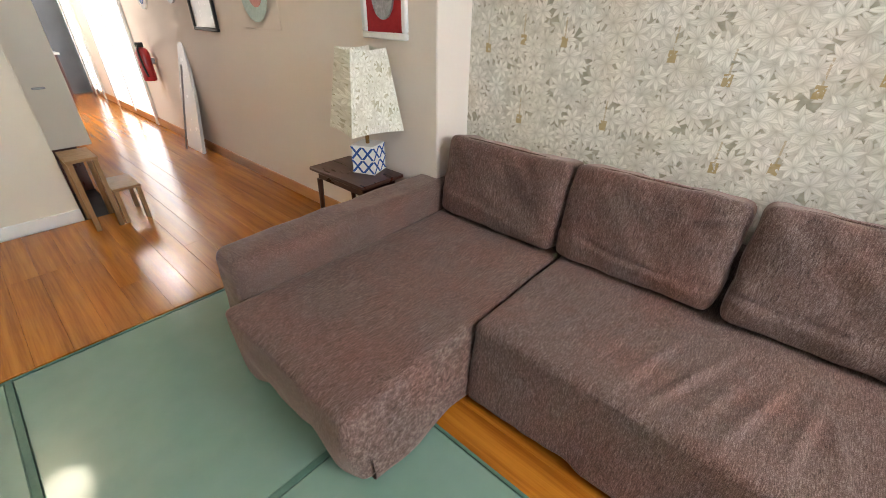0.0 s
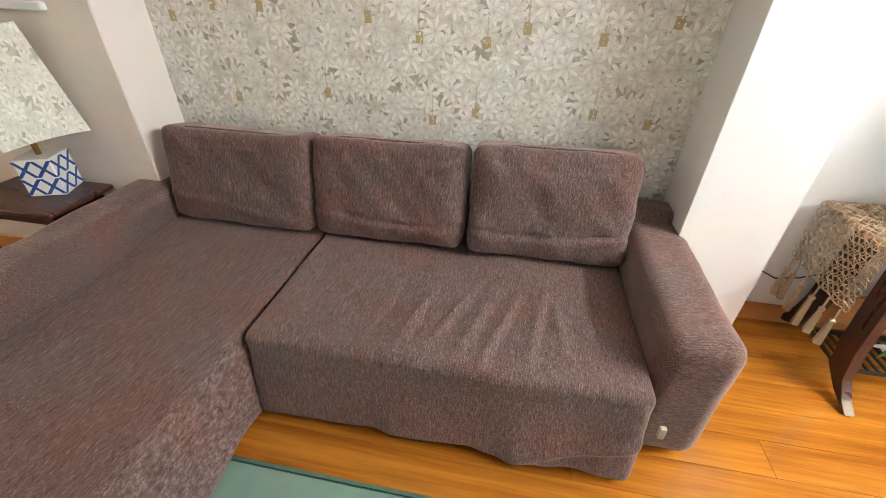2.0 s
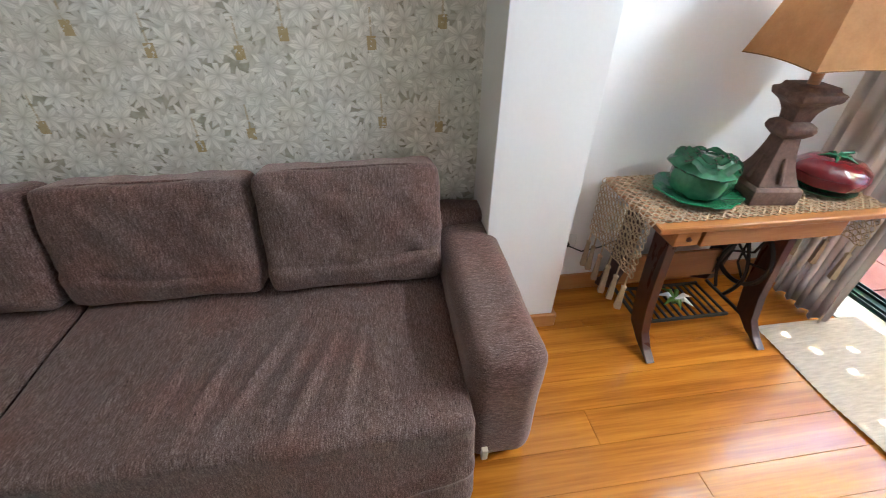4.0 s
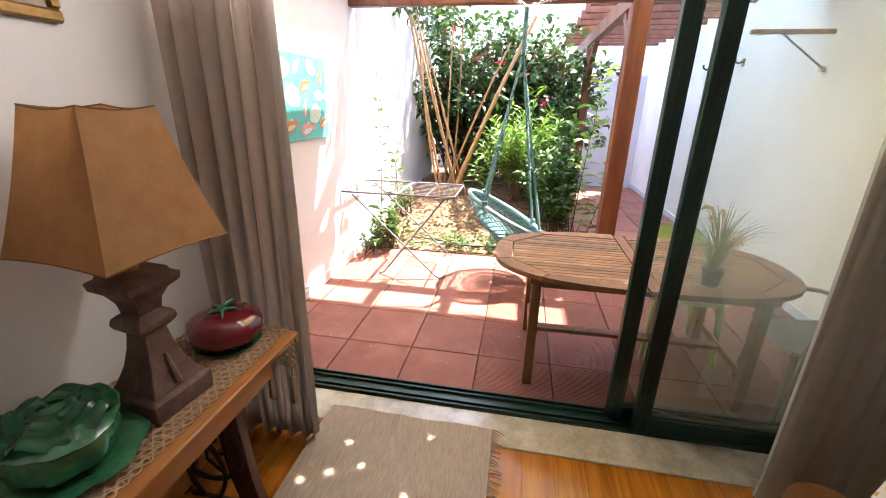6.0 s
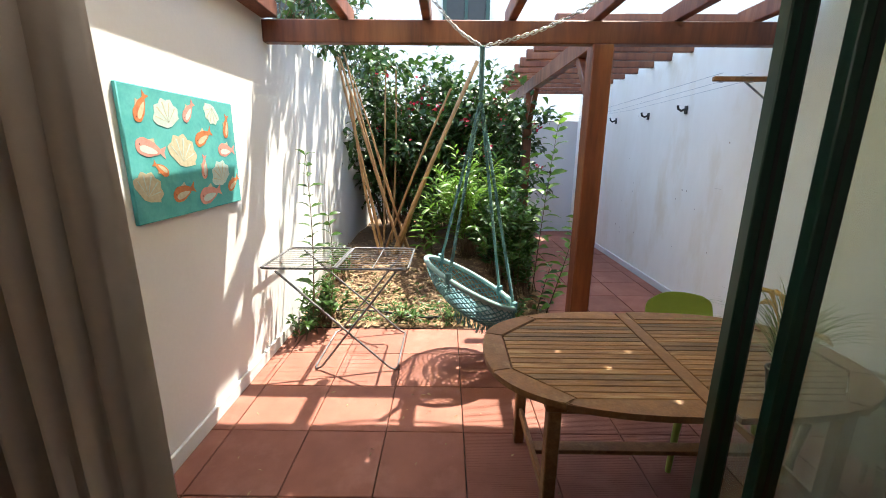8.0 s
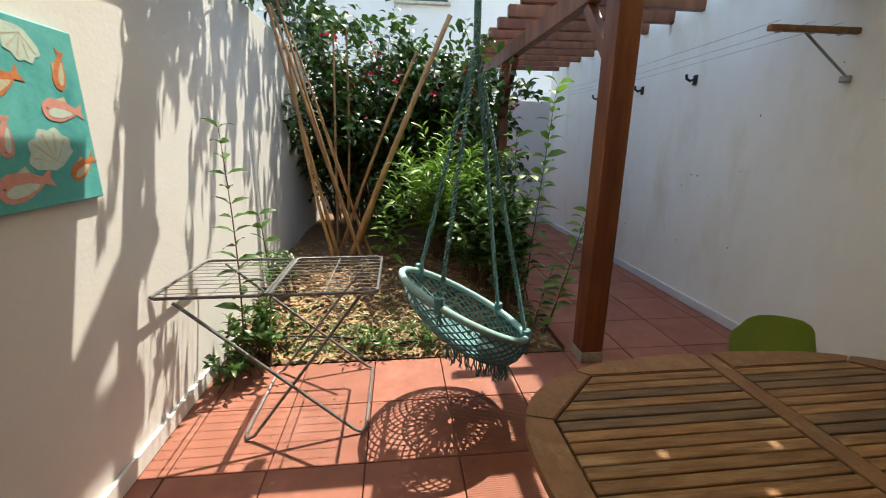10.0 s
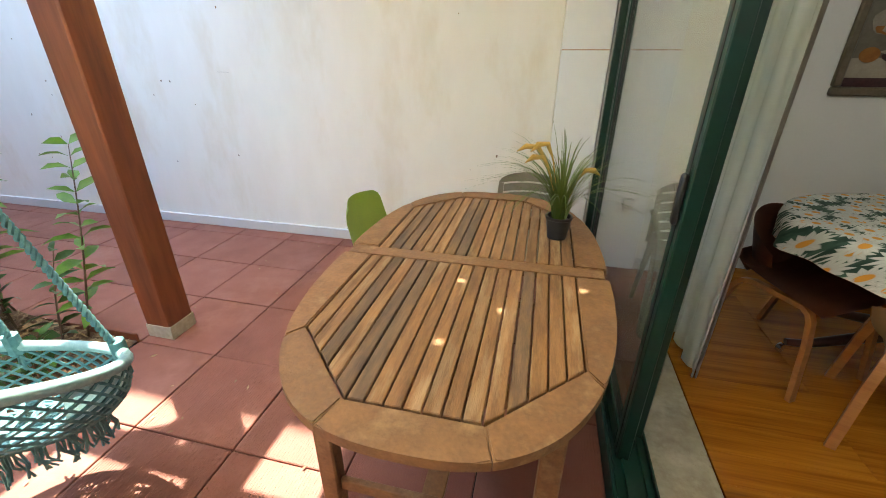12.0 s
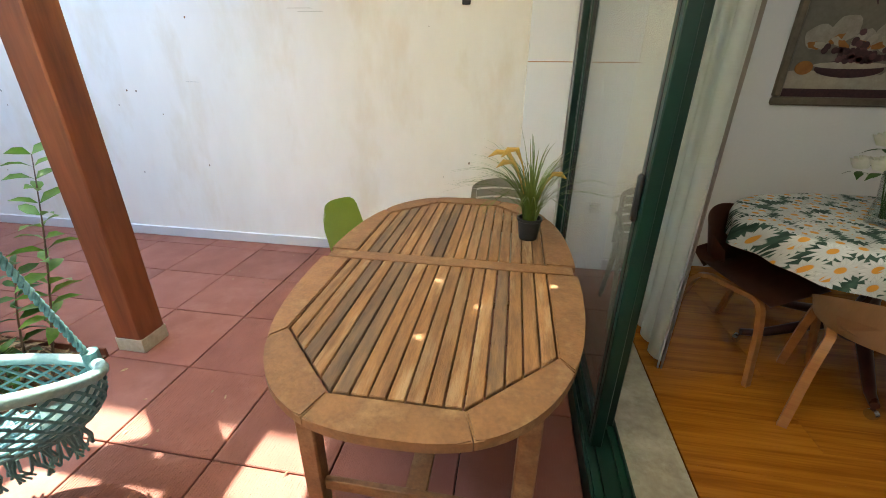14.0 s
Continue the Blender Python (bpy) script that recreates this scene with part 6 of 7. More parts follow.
def ca(pts, r, closed=False, name="tube", mat=None):
    return part(name, tube(B(), [(x - 5.86, y - 3.18, z) for x, y, z in pts], r, 8, closed), mat or M_RACK, ca_)


for ya, yb in ((2.61, 3.17), (3.19, 3.75)):
    fr = ca([(5.55, ya, Z_), (5.53, ya + 0.03, Z_), (5.53, yb - 0.03, Z_), (5.55, yb, Z_), (6.18, yb, Z_), (6.20, yb - 0.03, Z_), (6.20, ya + 0.03, Z_), (6.18, ya, Z_)], 0.009, True, "top_frame")
    for k in range(9):
        x = 5.53 + 0.67 * (k + 1) / 10
        part("wire", tube(B(), [(x - 5.86, ya - 3.18, Z_), (x - 5.86, yb - 3.18, Z_)], 0.0024, 5), M_STEEL, fr)
    part("wire", tube(B(), [(5.53 - 5.86, (ya + yb) / 2 - 3.18, Z_ - 0.003), (6.20 - 5.86, (ya + yb) / 2 - 3.18, Z_ - 0.003)], 0.004, 5), M_STEEL, fr)
ca([(5.50, 3.62, Z_ - 0.012), (5.46, 2.76, 0.03), (5.46, 2.72, 0.012), (5.50, 2.70, 0.012), (6.12, 2.70, 0.012), (6.14, 2.74, 0.02), (6.16, 3.62, Z_ - 0.012)], 0.009, False, "leg_frame")
ca([(5.52, 2.70, Z_ - 0.012), (5.46, 3.30, 0.03), (5.46, 3.34, 0.012), (5.50, 3.36, 0.012), (6.12, 3.36, 0.012), (6.14, 3.32, 0.02), (6.14, 2.70, Z_ - 0.012)], 0.009, False, "leg_frame")

# wall picture, hooks, clothes-line bracket
wp = thing("wall_canvas", (4.925, PN - 0.001, 1.68), "teal canvas painted with orange fish and pale shells", "picture")
part("canvas", box(B(), -0.495, 0.495, -0.022, 0, -0.325, 0.325, 0.004), M_TEALPAINT, wp)


def creature(kind, x, z, ln, turn, k):
    """A painted fish or a fanned shell, raised a little from the canvas."""
    c, s_ = math.cos(turn), math.sin(turn)

    def shape(name, pts, mat, lift, parent):
        bm = B()
        prism(bm, [(x + u * c - w * s_, z + u * s_ + w * c) for u, w in pts], 0.0225, 0.0232 + lift, pose(0, 0, 0, 90, 0, 0))
        return part(name, bm, mat, parent, smooth=False)
    if kind == "shell":
        rim = [(ln * (0.5 + 0.04 * math.sin(a * 9)) * math.cos(a), ln * (0.44 + 0.04 * math.sin(a * 9)) * math.sin(a)) for a in [i * math.pi / 18 - 0.35 for i in range(22)]]
        body = shape("painted_shell", rim + [(-0.10 * ln, -0.26 * ln), (0.10 * ln, -0.26 * ln)], (M_SHELL, M_SAND)[k % 2], 0.0004, wp)
        for i in range(5):
            a = 0.3 + i * 0.63
            e, f = 0.43 * ln * math.cos(a), 0.38 * ln * math.sin(a)
            shape("painted_rib", [(0.01 * ln, -0.15 * ln), (e + 0.03 * ln, f), (e - 0.03 * ln, f)], M_SAND if k % 2 == 0 else M_SHELL, 0.0009, body)
        return
    mat = M_ORANGE if kind == "fish" else M_PINK
    rim = [(0.40 * ln * math.cos(a), ln * 0.19 * math.sin(a) * (1 - 0.35 * math.cos(a)) * (1 + 0.05 * math.sin(7 * a))) for a in [i * math.tau / 22 for i in range(22)]]
    body = shape("painted_fish", rim, mat, 0.0006, wp)
    shape("painted_tail", [(0.33 * ln, 0.03 * ln), (0.33 * ln, -0.03 * ln), (0.56 * ln, -0.15 * ln), (0.50 * ln, 0.0), (0.56 * ln, 0.15 * ln)], mat, 0.0004, body)
    shape("painted_fin", [(-0.08 * ln, 0.17 * ln), (0.20 * ln, 0.12 * ln), (0.16 * ln, 0.25 * ln)], M_SAND, 0.0003, body)
    shape("painted_belly", [(u * 0.7, w * 0.42 - 0.05 * ln) for u, w in rim], M_SAND if kind == "fish" else M_SHELL, 0.0011, body)
    shape("painted_eye", [(-0.28 * ln + 0.018 * ln * math.cos(i), 0.03 * ln + 0.018 * ln * math.sin(i)) for i in range(6)], M_GRAPE, 0.0016, body)


for k, (kind, u, v, ln, turn) in enumerate((("shell", 0.30, 0.82, 0.20, 0.3), ("shell", 0.40, 0.50, 0.24, -0.2), ("shell", 0.79, 0.27, 0.21, 0.4), ("shell", 0.07, 0.22, 0.20, -0.4),
                                            ("shell", 0.76, 0.92, 0.16, 2.8), ("fish", 0.62, 0.66, 0.20, 0.4), ("fish", 0.93, 0.17, 0.17, 0.5), ("fish", 0.92, 0.77, 0.16, 1.3),
                                            ("fish", 0.35, 0.16, 0.21, 0.2), ("fish", 0.10, 0.86, 0.17, 1.0), ("pink", 0.88, 0.54, 0.21, 0.0), ("pink", 0.62, 0.10, 0.25, 0.15),
                                            ("pink", 0.12, 0.56, 0.22, -0.2), ("pink", 0.60, 0.36, 0.15, 1.4), ("pink", 0.50, 0.88, 0.16, 0.8), ("fish", 0.20, 0.38, 0.13, 2.6))):
    creature(kind, (u - 0.5) * 0.93, (v - 0.5) * 0.60, ln, turn, k)
for x, z in ((7.43, 2.17), (8.32, 2.165), (9.4, 2.17), (4.49, 1.90)):
    hk = thing("wall_hook", (x, PS, z), "dark metal hook on the garden wall", "hook", "hooks on the garden wall")
    part("plate", box(B(), -0.028, 0.028, 0, 0.015, -0.045, 0.045, 0.005), M_BLACK, hk)
    part("prong", tube(B(), [(0, 0.01, 0.01), (0, 0.06, -0.01), (0.01, 0.09, 0.01), (0.01, 0.10, 0.05)], 0.013, 8), M_BLACK, hk)
lb = thing("line_bracket", (6.0, PS, 2.275), "weathered wooden clothes-line bracket on the wall", "bracket")
part("arm", box(B(), -0.018, 0.018, 0.0, 0.62, -0.018, 0.018, 0.004), M_TEAK_RIM, lb)
part("brace", tube(B(), [(0, 0.38, -0.01), (-0.02, 0.02, -0.28)], 0.008, 8), M_STEEL, lb)
part("foot", box(B(), -0.03, 0.03, 0, 0.03, -0.30, -0.26, 0.004), M_STEEL, lb)
for y in (0.12, 0.32, 0.55):
    part("knob", box(B(), -0.022, 0.022, y - 0.012, y + 0.012, -0.026, -0.018, 0.003), M_STEEL, lb)
    ln = thing("clothes_line", (6.0, PS + y, 2.32), "thin clothes line along the garden wall", "line", "clothes lines")
    part("line", tube(B(), [(0, 0, 0), (2.6, 0, -0.05), (5.3, 0, 0.0)], 0.002, 4), M_STEEL, ln)
ob_ = thing("outdoor_socket", (3.93, PS + 0.012, 0.52), "small white outdoor switch box", "switch")
part("box", box(B(), -0.035, 0.035, 0.0, 0.03, -0.04, 0.04, 0.005), M_CERAMIC, ob_)


# nail holes and chipped spots in the neighbouring wall
bm = B()
r8 = random.Random(15)
for k in range(26):
    x, z, q = r8.uniform(4.15, 9.0), r8.uniform(0.45, 2.5), r8.uniform(0.003, 0.009)
    bm.faces.new([bm.verts.new((x + q * math.cos(a) * r8.uniform(0.5, 1.1), PS + 0.0015, z + q * r8.uniform(0.8, 1.8) * math.sin(a))) for a in (0.2, 1.2, 2.3, 3.2, 4.4, 5.5)])
nh = part("nail_holes", bm, M_TEAK_DARK, None, smooth=False)
tagged(nh, "small dark nail holes and chips in the plaster", "nail holes", "", "stuff")

sc_b = B()
for x0, x1, z in ((5.50, 5.70, 1.825), (5.58, 5.78, 1.846), (4.95, 5.02, 2.05), (6.6, 6.72, 1.35)):
    sc_b.faces.new([sc_b.verts.new(p) for p in ((x0, PS + 0.0015, z), (x1, PS + 0.0015, z + 0.002), (x1 - 0.01, PS + 0.0015, z + 0.006), (x0 + 0.02, PS + 0.0015, z + 0.005))])
tagged(part("scuff_marks", sc_b, M_SCUFF, None, smooth=False), "faint grey scuff marks on the cream plaster", "scuff marks", "", "stuff")

# ---------- garden ----------
def soil_z(x, y):
    k = max(0.0, min(1.0, (x - 6.35) / 1.7))
    return 0.005 + 0.30 * k * k * (3 - 2 * k) * (1 - 0.55 * math.exp(-((y - 1.2) / 0.35) ** 2)) + 0.015 * math.sin(5 * x + 3 * y) * k


bm = B()
grid(bm, 60, 40, lambda u, v: (6.245 + 5.15 * u, 1.226 + (PN - 1.226) * v, soil_z(6.245 + 5.15 * u, 1.226 + (PN - 1.226) * v) + 0.012 * noise.noise((u * 60, v * 40, 0))))
structure("ground_bed", bm, M_SOIL, "dry planting bed strewn with leaf litter", "ground", True)
kb = structure("bed_edging", box(B(), 6.245, 11.3, 1.214, 1.228, -0.02, 0.05, 0.003), M_BEAM, "thin timber edging of the planting bed", "edging")


def leaf_shape(bm, at, d, up, ln, wd, fold=0.25, droop=0.25):
    """One folded leaf from its stalk: six triangles along a midrib."""
    d = d.normalized()
    up = (up + Vector((rng.uniform(-0.9, 0.9), rng.uniform(-0.9, 0.9), 0))).normalized()
    s = d.cross(up)
    s = s.normalized() if s.length > 1e-4 else d.orthogonal().normalized()
    n = s.cross(d)
    mid = [at, at + d * ln * 0.35 + n * ln * 0.03, at + d * ln * 0.7 - n * ln * droop * 0.25, at + d * ln - n * ln * droop]
    w = [0.0, wd * 0.5, wd * 0.42, 0.0]
    m = [bm.verts.new(p) for p in mid]
    for q in (-1, 1):
        e = [bm.verts.new(mid[i] + s * q * w[i] + n * fold * w[i]) for i in (1, 2)]
        bm.faces.new((m[0], m[1], e[0]) if q > 0 else (m[1], m[0], e[0]))
        bm.faces.new((m[1], m[2], e[1], e[0]) if q > 0 else (m[2], m[1], e[0], e[1]))
        bm.faces.new((m[2], m[3], e[1]) if q > 0 else (m[3], m[2], e[1]))


UP = Vector((0, 0, 1))


def sprig(name, base, tip, pairs, ln, wd, mat, label, seed, bend=0.1, start=0.25):
    """A single upright shoot with opposite leaves."""
    r = random.Random(seed)
    o = thing(name, base, label, "plant")
    b, t = Vector((0, 0, 0)), Vector(tip) - Vector(base)
    side = Vector((r.uniform(-1, 1), r.uniform(-1, 1), 0)) * bend
    pt = lambda k: b + t * k + side * math.sin(k * math.pi) * t.length
    part("stem", tube(B(), [pt(i / 10) for i in range(11)], [0.007 * (1 - 0.07 * i) for i in range(11)], 6), M_STEM, o)
    for i in range(pairs):
        k = start + (1 - start) * i / (pairs - 1)
        p = pt(k)
        a0 = r.uniform(-0.6, 0.6) + (1.57 if i % 2 else 0)
        for q in (0, math.pi):
            a = a0 + q + r.uniform(-0.3, 0.3)
            d = Vector((math.cos(a), math.sin(a), r.uniform(0.0, 0.5) + 0.3 * k))
            sz = r.uniform(1.0, 1.5) * (1.0 - 0.35 * k)
            bm = B()
            leaf_shape(bm, p, d, UP, ln * sz, wd * sz)
            part("leaf", bm, mat, o)
    return o


def bush(name, at, count, spread, height, ln, wd, mat, label, seed, per=26, spray=0.5, stems=True):
    """Many shoots from one foot, each with leaves along its outer part."""
    r = random.Random(seed)
    o = thing(name, at, label, "shrub")
    bm = B()
    for k in range(count):
        a = r.uniform(0, math.tau)
        q = r.random() ** 0.6
        tip = Vector((spread[0] * q * math.cos(a), spread[1] * q * math.sin(a), height * r.uniform(0.55, 1.0) * (1 - 0.35 * q * q)))
        root = Vector((r.gauss(0, 0.07), r.gauss(0, 0.07), 0))
        mid = root.lerp(tip, 0.5) + Vector((0, 0, 0.12 * height))
        pt = lambda t: root * (1 - t) ** 2 + mid * 2 * t * (1 - t) + tip * t * t
        part("stem", tube(B(), [pt(i / 6) for i in range(7)], [0.006 * (1.1 - i / 7) for i in range(7)], 4, cap=False), M_STEM, o)
        for i in range(per):
            t = 0.22 + 0.78 * i / per
            d = (pt(min(1, t + 0.05)) - pt(t - 0.05)).normalized()
            b = r.uniform(0, math.tau)
            out = Vector((math.cos(b), math.sin(b), r.uniform(-0.15, 0.6)))
            leaf_shape(bm, pt(t), d * 0.45 + out * spray * 1.4, UP, ln * r.uniform(0.65, 1.2), wd * r.uniform(0.7, 1.15), 0.3, r.uniform(0.1, 0.5))
    tagged(part("foliage", bm, mat, o), kind="stuff")
    return o


bush("bamboo_shrub", (7.95, 1.98, soil_z(7.95, 1.98)), 64, (0.78, 0.66), 1.62, 0.18, 0.026, M_LEAFLIGHT, "light green narrow-leaved shrub", 31, 30)
bush("privet_shrub", (7.35, 1.66, soil_z(7.35, 1.66)), 52, (0.62, 0.42), 1.30, 0.11, 0.045, M_LEAF, "glossy green broad-leaved shrub behind the swing", 32, 26)
bush("privet_shrub", (8.4, 1.5, soil_z(8.4, 1.5)), 48, (0.75, 0.42), 1.6, 0.11, 0.045, M_LEAF, "glossy green broad-leaved shrub by the pergola post", 33, 26)
bush("privet_shrub", (6.95, 1.55, soil_z(6.95, 1.55)), 26, (0.32, 0.26), 1.0, 0.10, 0.042, M_LEAF, "glossy green broad-leaved shrub beside the swing", 39, 24)
bush("privet_shrub", (7.2, 1.44, soil_z(7.2, 1.44)), 34, (0.42, 0.26), 1.30, 0.10, 0.042, M_LEAF, "glossy green broad-leaved shrub by the bed's edge", 51, 22)
bush("leafy_shrub", (8.7, 2.6, soil_z(8.7, 2.6)), 30, (0.6, 0.5), 1.0, 0.10, 0.04, M_LEAF, "low green shrub at the foot of the canes", 34, 24)
bush("wall_shrub", (6.35, 3.50, 0.02), 26, (0.40, 0.26), 0.52, 0.075, 0.034, M_LEAF, "low weedy shrub against the white wall", 35, 16)
bush("wall_shrub", (6.05, 3.62, 0.0), 10, (0.22, 0.14), 0.30, 0.065, 0.03, M_LEAF, "low weedy shrub against the white wall", 36, 14)
bush("wall_shrub", (7.2, 3.6, soil_z(7.2, 3.6)), 12, (0.3, 0.16), 0.55, 0.07, 0.03, M_LEAF, "low weedy shrub against the white wall", 37, 16)
bush("edge_weed", (6.42, 2.72, 0.02), 12, (0.26, 0.30), 0.22, 0.07, 0.024, M_LEAF, "low green weed spilling over the bed's edge", 61, 10)
bush("edge_weed", (6.38, 2.28, 0.02), 10, (0.22, 0.26), 0.20, 0.07, 0.022, M_LEAF, "low green weed spilling over the bed's edge", 62, 10)
bush("edge_weed", (6.40, 1.62, 0.02), 10, (0.20, 0.24), 0.26, 0.08, 0.026, M_LEAF, "low green weed beside the pergola post", 63, 10)
sprig("shoot", (6.18, 3.60, 0.0), (6.02, 3.50, 1.66), 15, 0.13, 0.045, M_LEAF, "tall leafy shoot against the white wall", 41, 0.04)
sprig("shoot", (6.30, 3.50, 0.0), (6.22, 3.40, 1.12), 10, 0.12, 0.045, M_LEAF, "leafy shoot against the white wall", 42, 0.05)
sprig("shoot", (7.10, 1.30, 0.03), (7.02, 1.14, 2.05), 24, 0.19, 0.065, M_LEAFLIGHT, "tall leafy shoot beside the pergola post", 43, 0.04, 0.15)
sprig("shoot", (7.3, 1.38, 0.05), (7.25, 1.40, 1.62), 14, 0.17, 0.06, M_LEAFLIGHT, "leafy shoot with bright top leaves", 44, 0.05, 0.2)
sprig("shoot", (6.55, 1.27, 0.0), (6.50, 1.02, 1.06), 16, 0.15, 0.055, M_LEAFLIGHT, "leafy shoot beside the pergola post", 45, 0.05, 0.15)
sprig("shoot", (6.62, 1.35, 0.0), (6.55, 1.25, 0.55), 9, 0.12, 0.045, M_LEAF, "short leafy shoot beside the pergola post", 46, 0.08, 0.1)
sprig("fern", (8.05, 2.52, soil_z(8.05, 2.52)), (8.0, 2.5, 1.22), 14, 0.26, 0.045, M_LEAFLIGHT, "upright bright green frond", 47, 0.02, 0.1)
sprig("fern", (7.9, 2.6, soil_z(7.9, 2.6)), (7.7, 2.66, 0.95), 11, 0.22, 0.042, M_LEAFLIGHT, "upright bright green frond", 48, 0.05, 0.1)

# canes leaning together
CANES = [((8.0, 3.05, 0.28), (7.7, 1.97, 2.72), 0.034), ((8.2, 3.19, 0.28), (8.0, 2.27, 2.46), 0.02), ((7.9, 2.9, 0.28), (7.9, 3.58, 2.85), 0.018), ((8.0, 2.79, 0.28), (8.2, 3.34, 1.95), 0.016),
         ((8.0, 3.23, 0.28), (7.9, 3.52, 2.36), 0.02), ((8.6, 3.26, 0.3), (8.6, 3.17, 2.81), 0.017), ((8.65, 3.15, 0.3), (8.7, 3.04, 2.84), 0.017), ((8.0, 2.92, 0.28), (7.8, 3.61, 2.77), 0.02), ((8.0, 3.17, 0.28), (7.7, 3.62, 2.79), 0.022), ((8.05, 3.0, 0.28), (7.85, 2.05, 2.55), 0.024), ((8.1, 2.85, 0.28), (7.95, 3.5, 2.6), 0.013)]
for a, b, r_ in CANES:
    cn = thing("cane", a, "dry tan garden cane leaning on the bush", "cane", "leaning canes")
    d = Vector(b) - Vector(a)
    pts, rs = [], []
    n = max(6, int(d.length / 0.13))
    bend = Vector((rng.uniform(-0.04, 0.04), rng.uniform(-0.04, 0.04), 0))
    for i in range(n * 2 + 1):
        t = i / (n * 2)
        pts.append(d * t + bend * math.sin(math.pi * t))
        rs.append(r_ * (1 - 0.35 * t) * (1.12 if i % 4 == 0 else 1.0))
    part("stalk", tube(B(), pts, rs, 8), M_CANE, cn)

# climbing hedge with crimson bracts
hd = thing("bougainvillea", (9.7, 2.5, soil_z(9.7, 2.5)), "dense dark climbing hedge with crimson flowers", "hedge")
rh = random.Random(77)
bl, bd, bb_ = B(), B(), B()
for k in range(190):
    y = rh.uniform(-1.35, 1.25)
    top = rh.uniform(1.3, 2.75) + 0.25 * math.sin(y * 2.2 + 1)
    x = rh.uniform(-0.7, 0.9)
    root = Vector((x * 0.5 + 0.3, y * 0.8, 0))
    tip = Vector((x - rh.uniform(0.0, 0.45), y + rh.uniform(-0.35, 0.35), top))
    mid = root.lerp(tip, 0.55) + Vector((0.1, 0, 0.35))
    end = tip + Vector((-rh.uniform(0.1, 0.55), rh.uniform(-0.4, 0.4), -rh.uniform(0.05, 0.6)))
    pt = lambda t: (root * (1 - t) ** 3 + mid * 3 * t * (1 - t) ** 2 + tip * 3 * t * t * (1 - t) + end * t ** 3)
    part("branch", tube(B(), [pt(i / 8) for i in range(9)], [0.012 * (1.1 - i / 9) for i in range(9)], 4, cap=False), M_STEM, hd)
    for i in range(64):
        t = 0.12 + 0.88 * rh.random()
        p = pt(t) + Vector((rh.gauss(0, 0.09), rh.gauss(0, 0.09), rh.gauss(0, 0.07)))
        d = Vector((rh.uniform(-1, 0.6), rh.uniform(-1, 1), rh.uniform(-0.7, 0.35)))
        leaf_shape(bd if (i % 3) else bl, p, d, UP, rh.uniform(0.09, 0.16), rh.uniform(0.05, 0.085), 0.3, rh.uniform(0.1, 0.4))
    if k % 5 == 0:
        p0 = pt(rh.uniform(0.55, 1.0))
        for j in range(12):
            p = p0 + Vector((rh.gauss(-0.05, 0.06), rh.gauss(0, 0.06), rh.gauss(0, 0.05)))
            leaf_shape(bb_, p, Vector((rh.uniform(-1, 1), rh.uniform(-1, 1), rh.uniform(-0.3, 1))), UP, 0.055, 0.045, 0.2, 0.1)
tagged(part("dark_foliage", bd, M_LEAFDARK, hd), kind="stuff")
tagged(part("bright_foliage", bl, M_LEAF, hd), kind="stuff")
tagged(part("bracts", bb_, M_BRACT, hd, "crimson flower bracts"), kind="stuff")

# hanging spray over the wall, which dapples it
hs = thing("overhanging_vine", (8.4, 3.72, 2.72), "leafy vine hanging over the garden wall's top", "vine")
bm = B()
for k in range(96):
    x = rh.uniform(-2.3, 2.2)
    y0 = rh.uniform(-0.1, 0.12)
    p0 = Vector((x, y0, 0.03))
    p1 = p0 + Vector((rh.uniform(-0.3, 0.3), -rh.uniform(0.1, 0.5), rh.uniform(0.1, 0.7)))
    pt = lambda t: p0.lerp(p1, t) + Vector((0, 0, 0.15 * math.sin(t * 3)))
    part("stem", tube(B(), [pt(i / 4) for i in range(5)], 0.004, 4, cap=False), M_STEM, hs)
    for i in range(16):
        leaf_shape(bm, pt(rh.random()), Vector((rh.uniform(-1, 1), rh.uniform(-1, 1), rh.uniform(-0.8, 0.3))), UP, rh.uniform(0.07, 0.12), 0.05, 0.3, 0.3)
tagged(part("foliage", bm, M_LEAFDARK, hs), kind="stuff")

# leaf litter and low weeds
bm = B()
rl = random.Random(5)
for k in range(5200):
    x, y = 6.25 + abs(rl.gauss(0, 1.15)), rl.uniform(1.25, 3.75)
    if x > 10.8:
        continue
    z = soil_z(x, y) + rl.uniform(0.012, 0.035)
    a = rl.uniform(0, math.tau)
    ln, wd = rl.uniform(0.04, 0.13), rl.uniform(0.006, 0.014)
    d, s = Vector((math.cos(a), math.sin(a), rl.uniform(-0.25, 0.3))), Vector((-math.sin(a), math.cos(a), rl.uniform(-0.5, 0.5)))
    p = Vector((x, y, z))
    vs = [bm.verts.new(p - d * ln / 2), bm.verts.new(p + s * wd + Vector((0, 0, 0.004))), bm.verts.new(p + d * ln / 2), bm.verts.new(p - s * wd)]
    bm.faces.new(vs)
lt = part("leaf_litter", bm, M_STRAW, None, smooth=False)
tagged(lt, "dry straw-coloured leaf litter on the planting bed", "leaf litter", "", "stuff")
bm = B()
for k in range(420):
    x, y = 6.28 + abs(rl.gauss(0, 0.42)), rl.uniform(2.1, 3.7)
    p = Vector((x, y, soil_z(x, y) + 0.012))
    for j in range(2):
        a = rl.uniform(0, math.tau)
        leaf_shape(bm, p, Vector((math.cos(a), math.sin(a), rl.uniform(0.2, 1.0))), UP, rl.uniform(0.04, 0.09), rl.uniform(0.012, 0.024))
wd_ = part("weeds", bm, M_LEAF, None)
tagged(wd_, "low green weeds along the bed's edge", "weeds", "", "stuff")
bm = B()
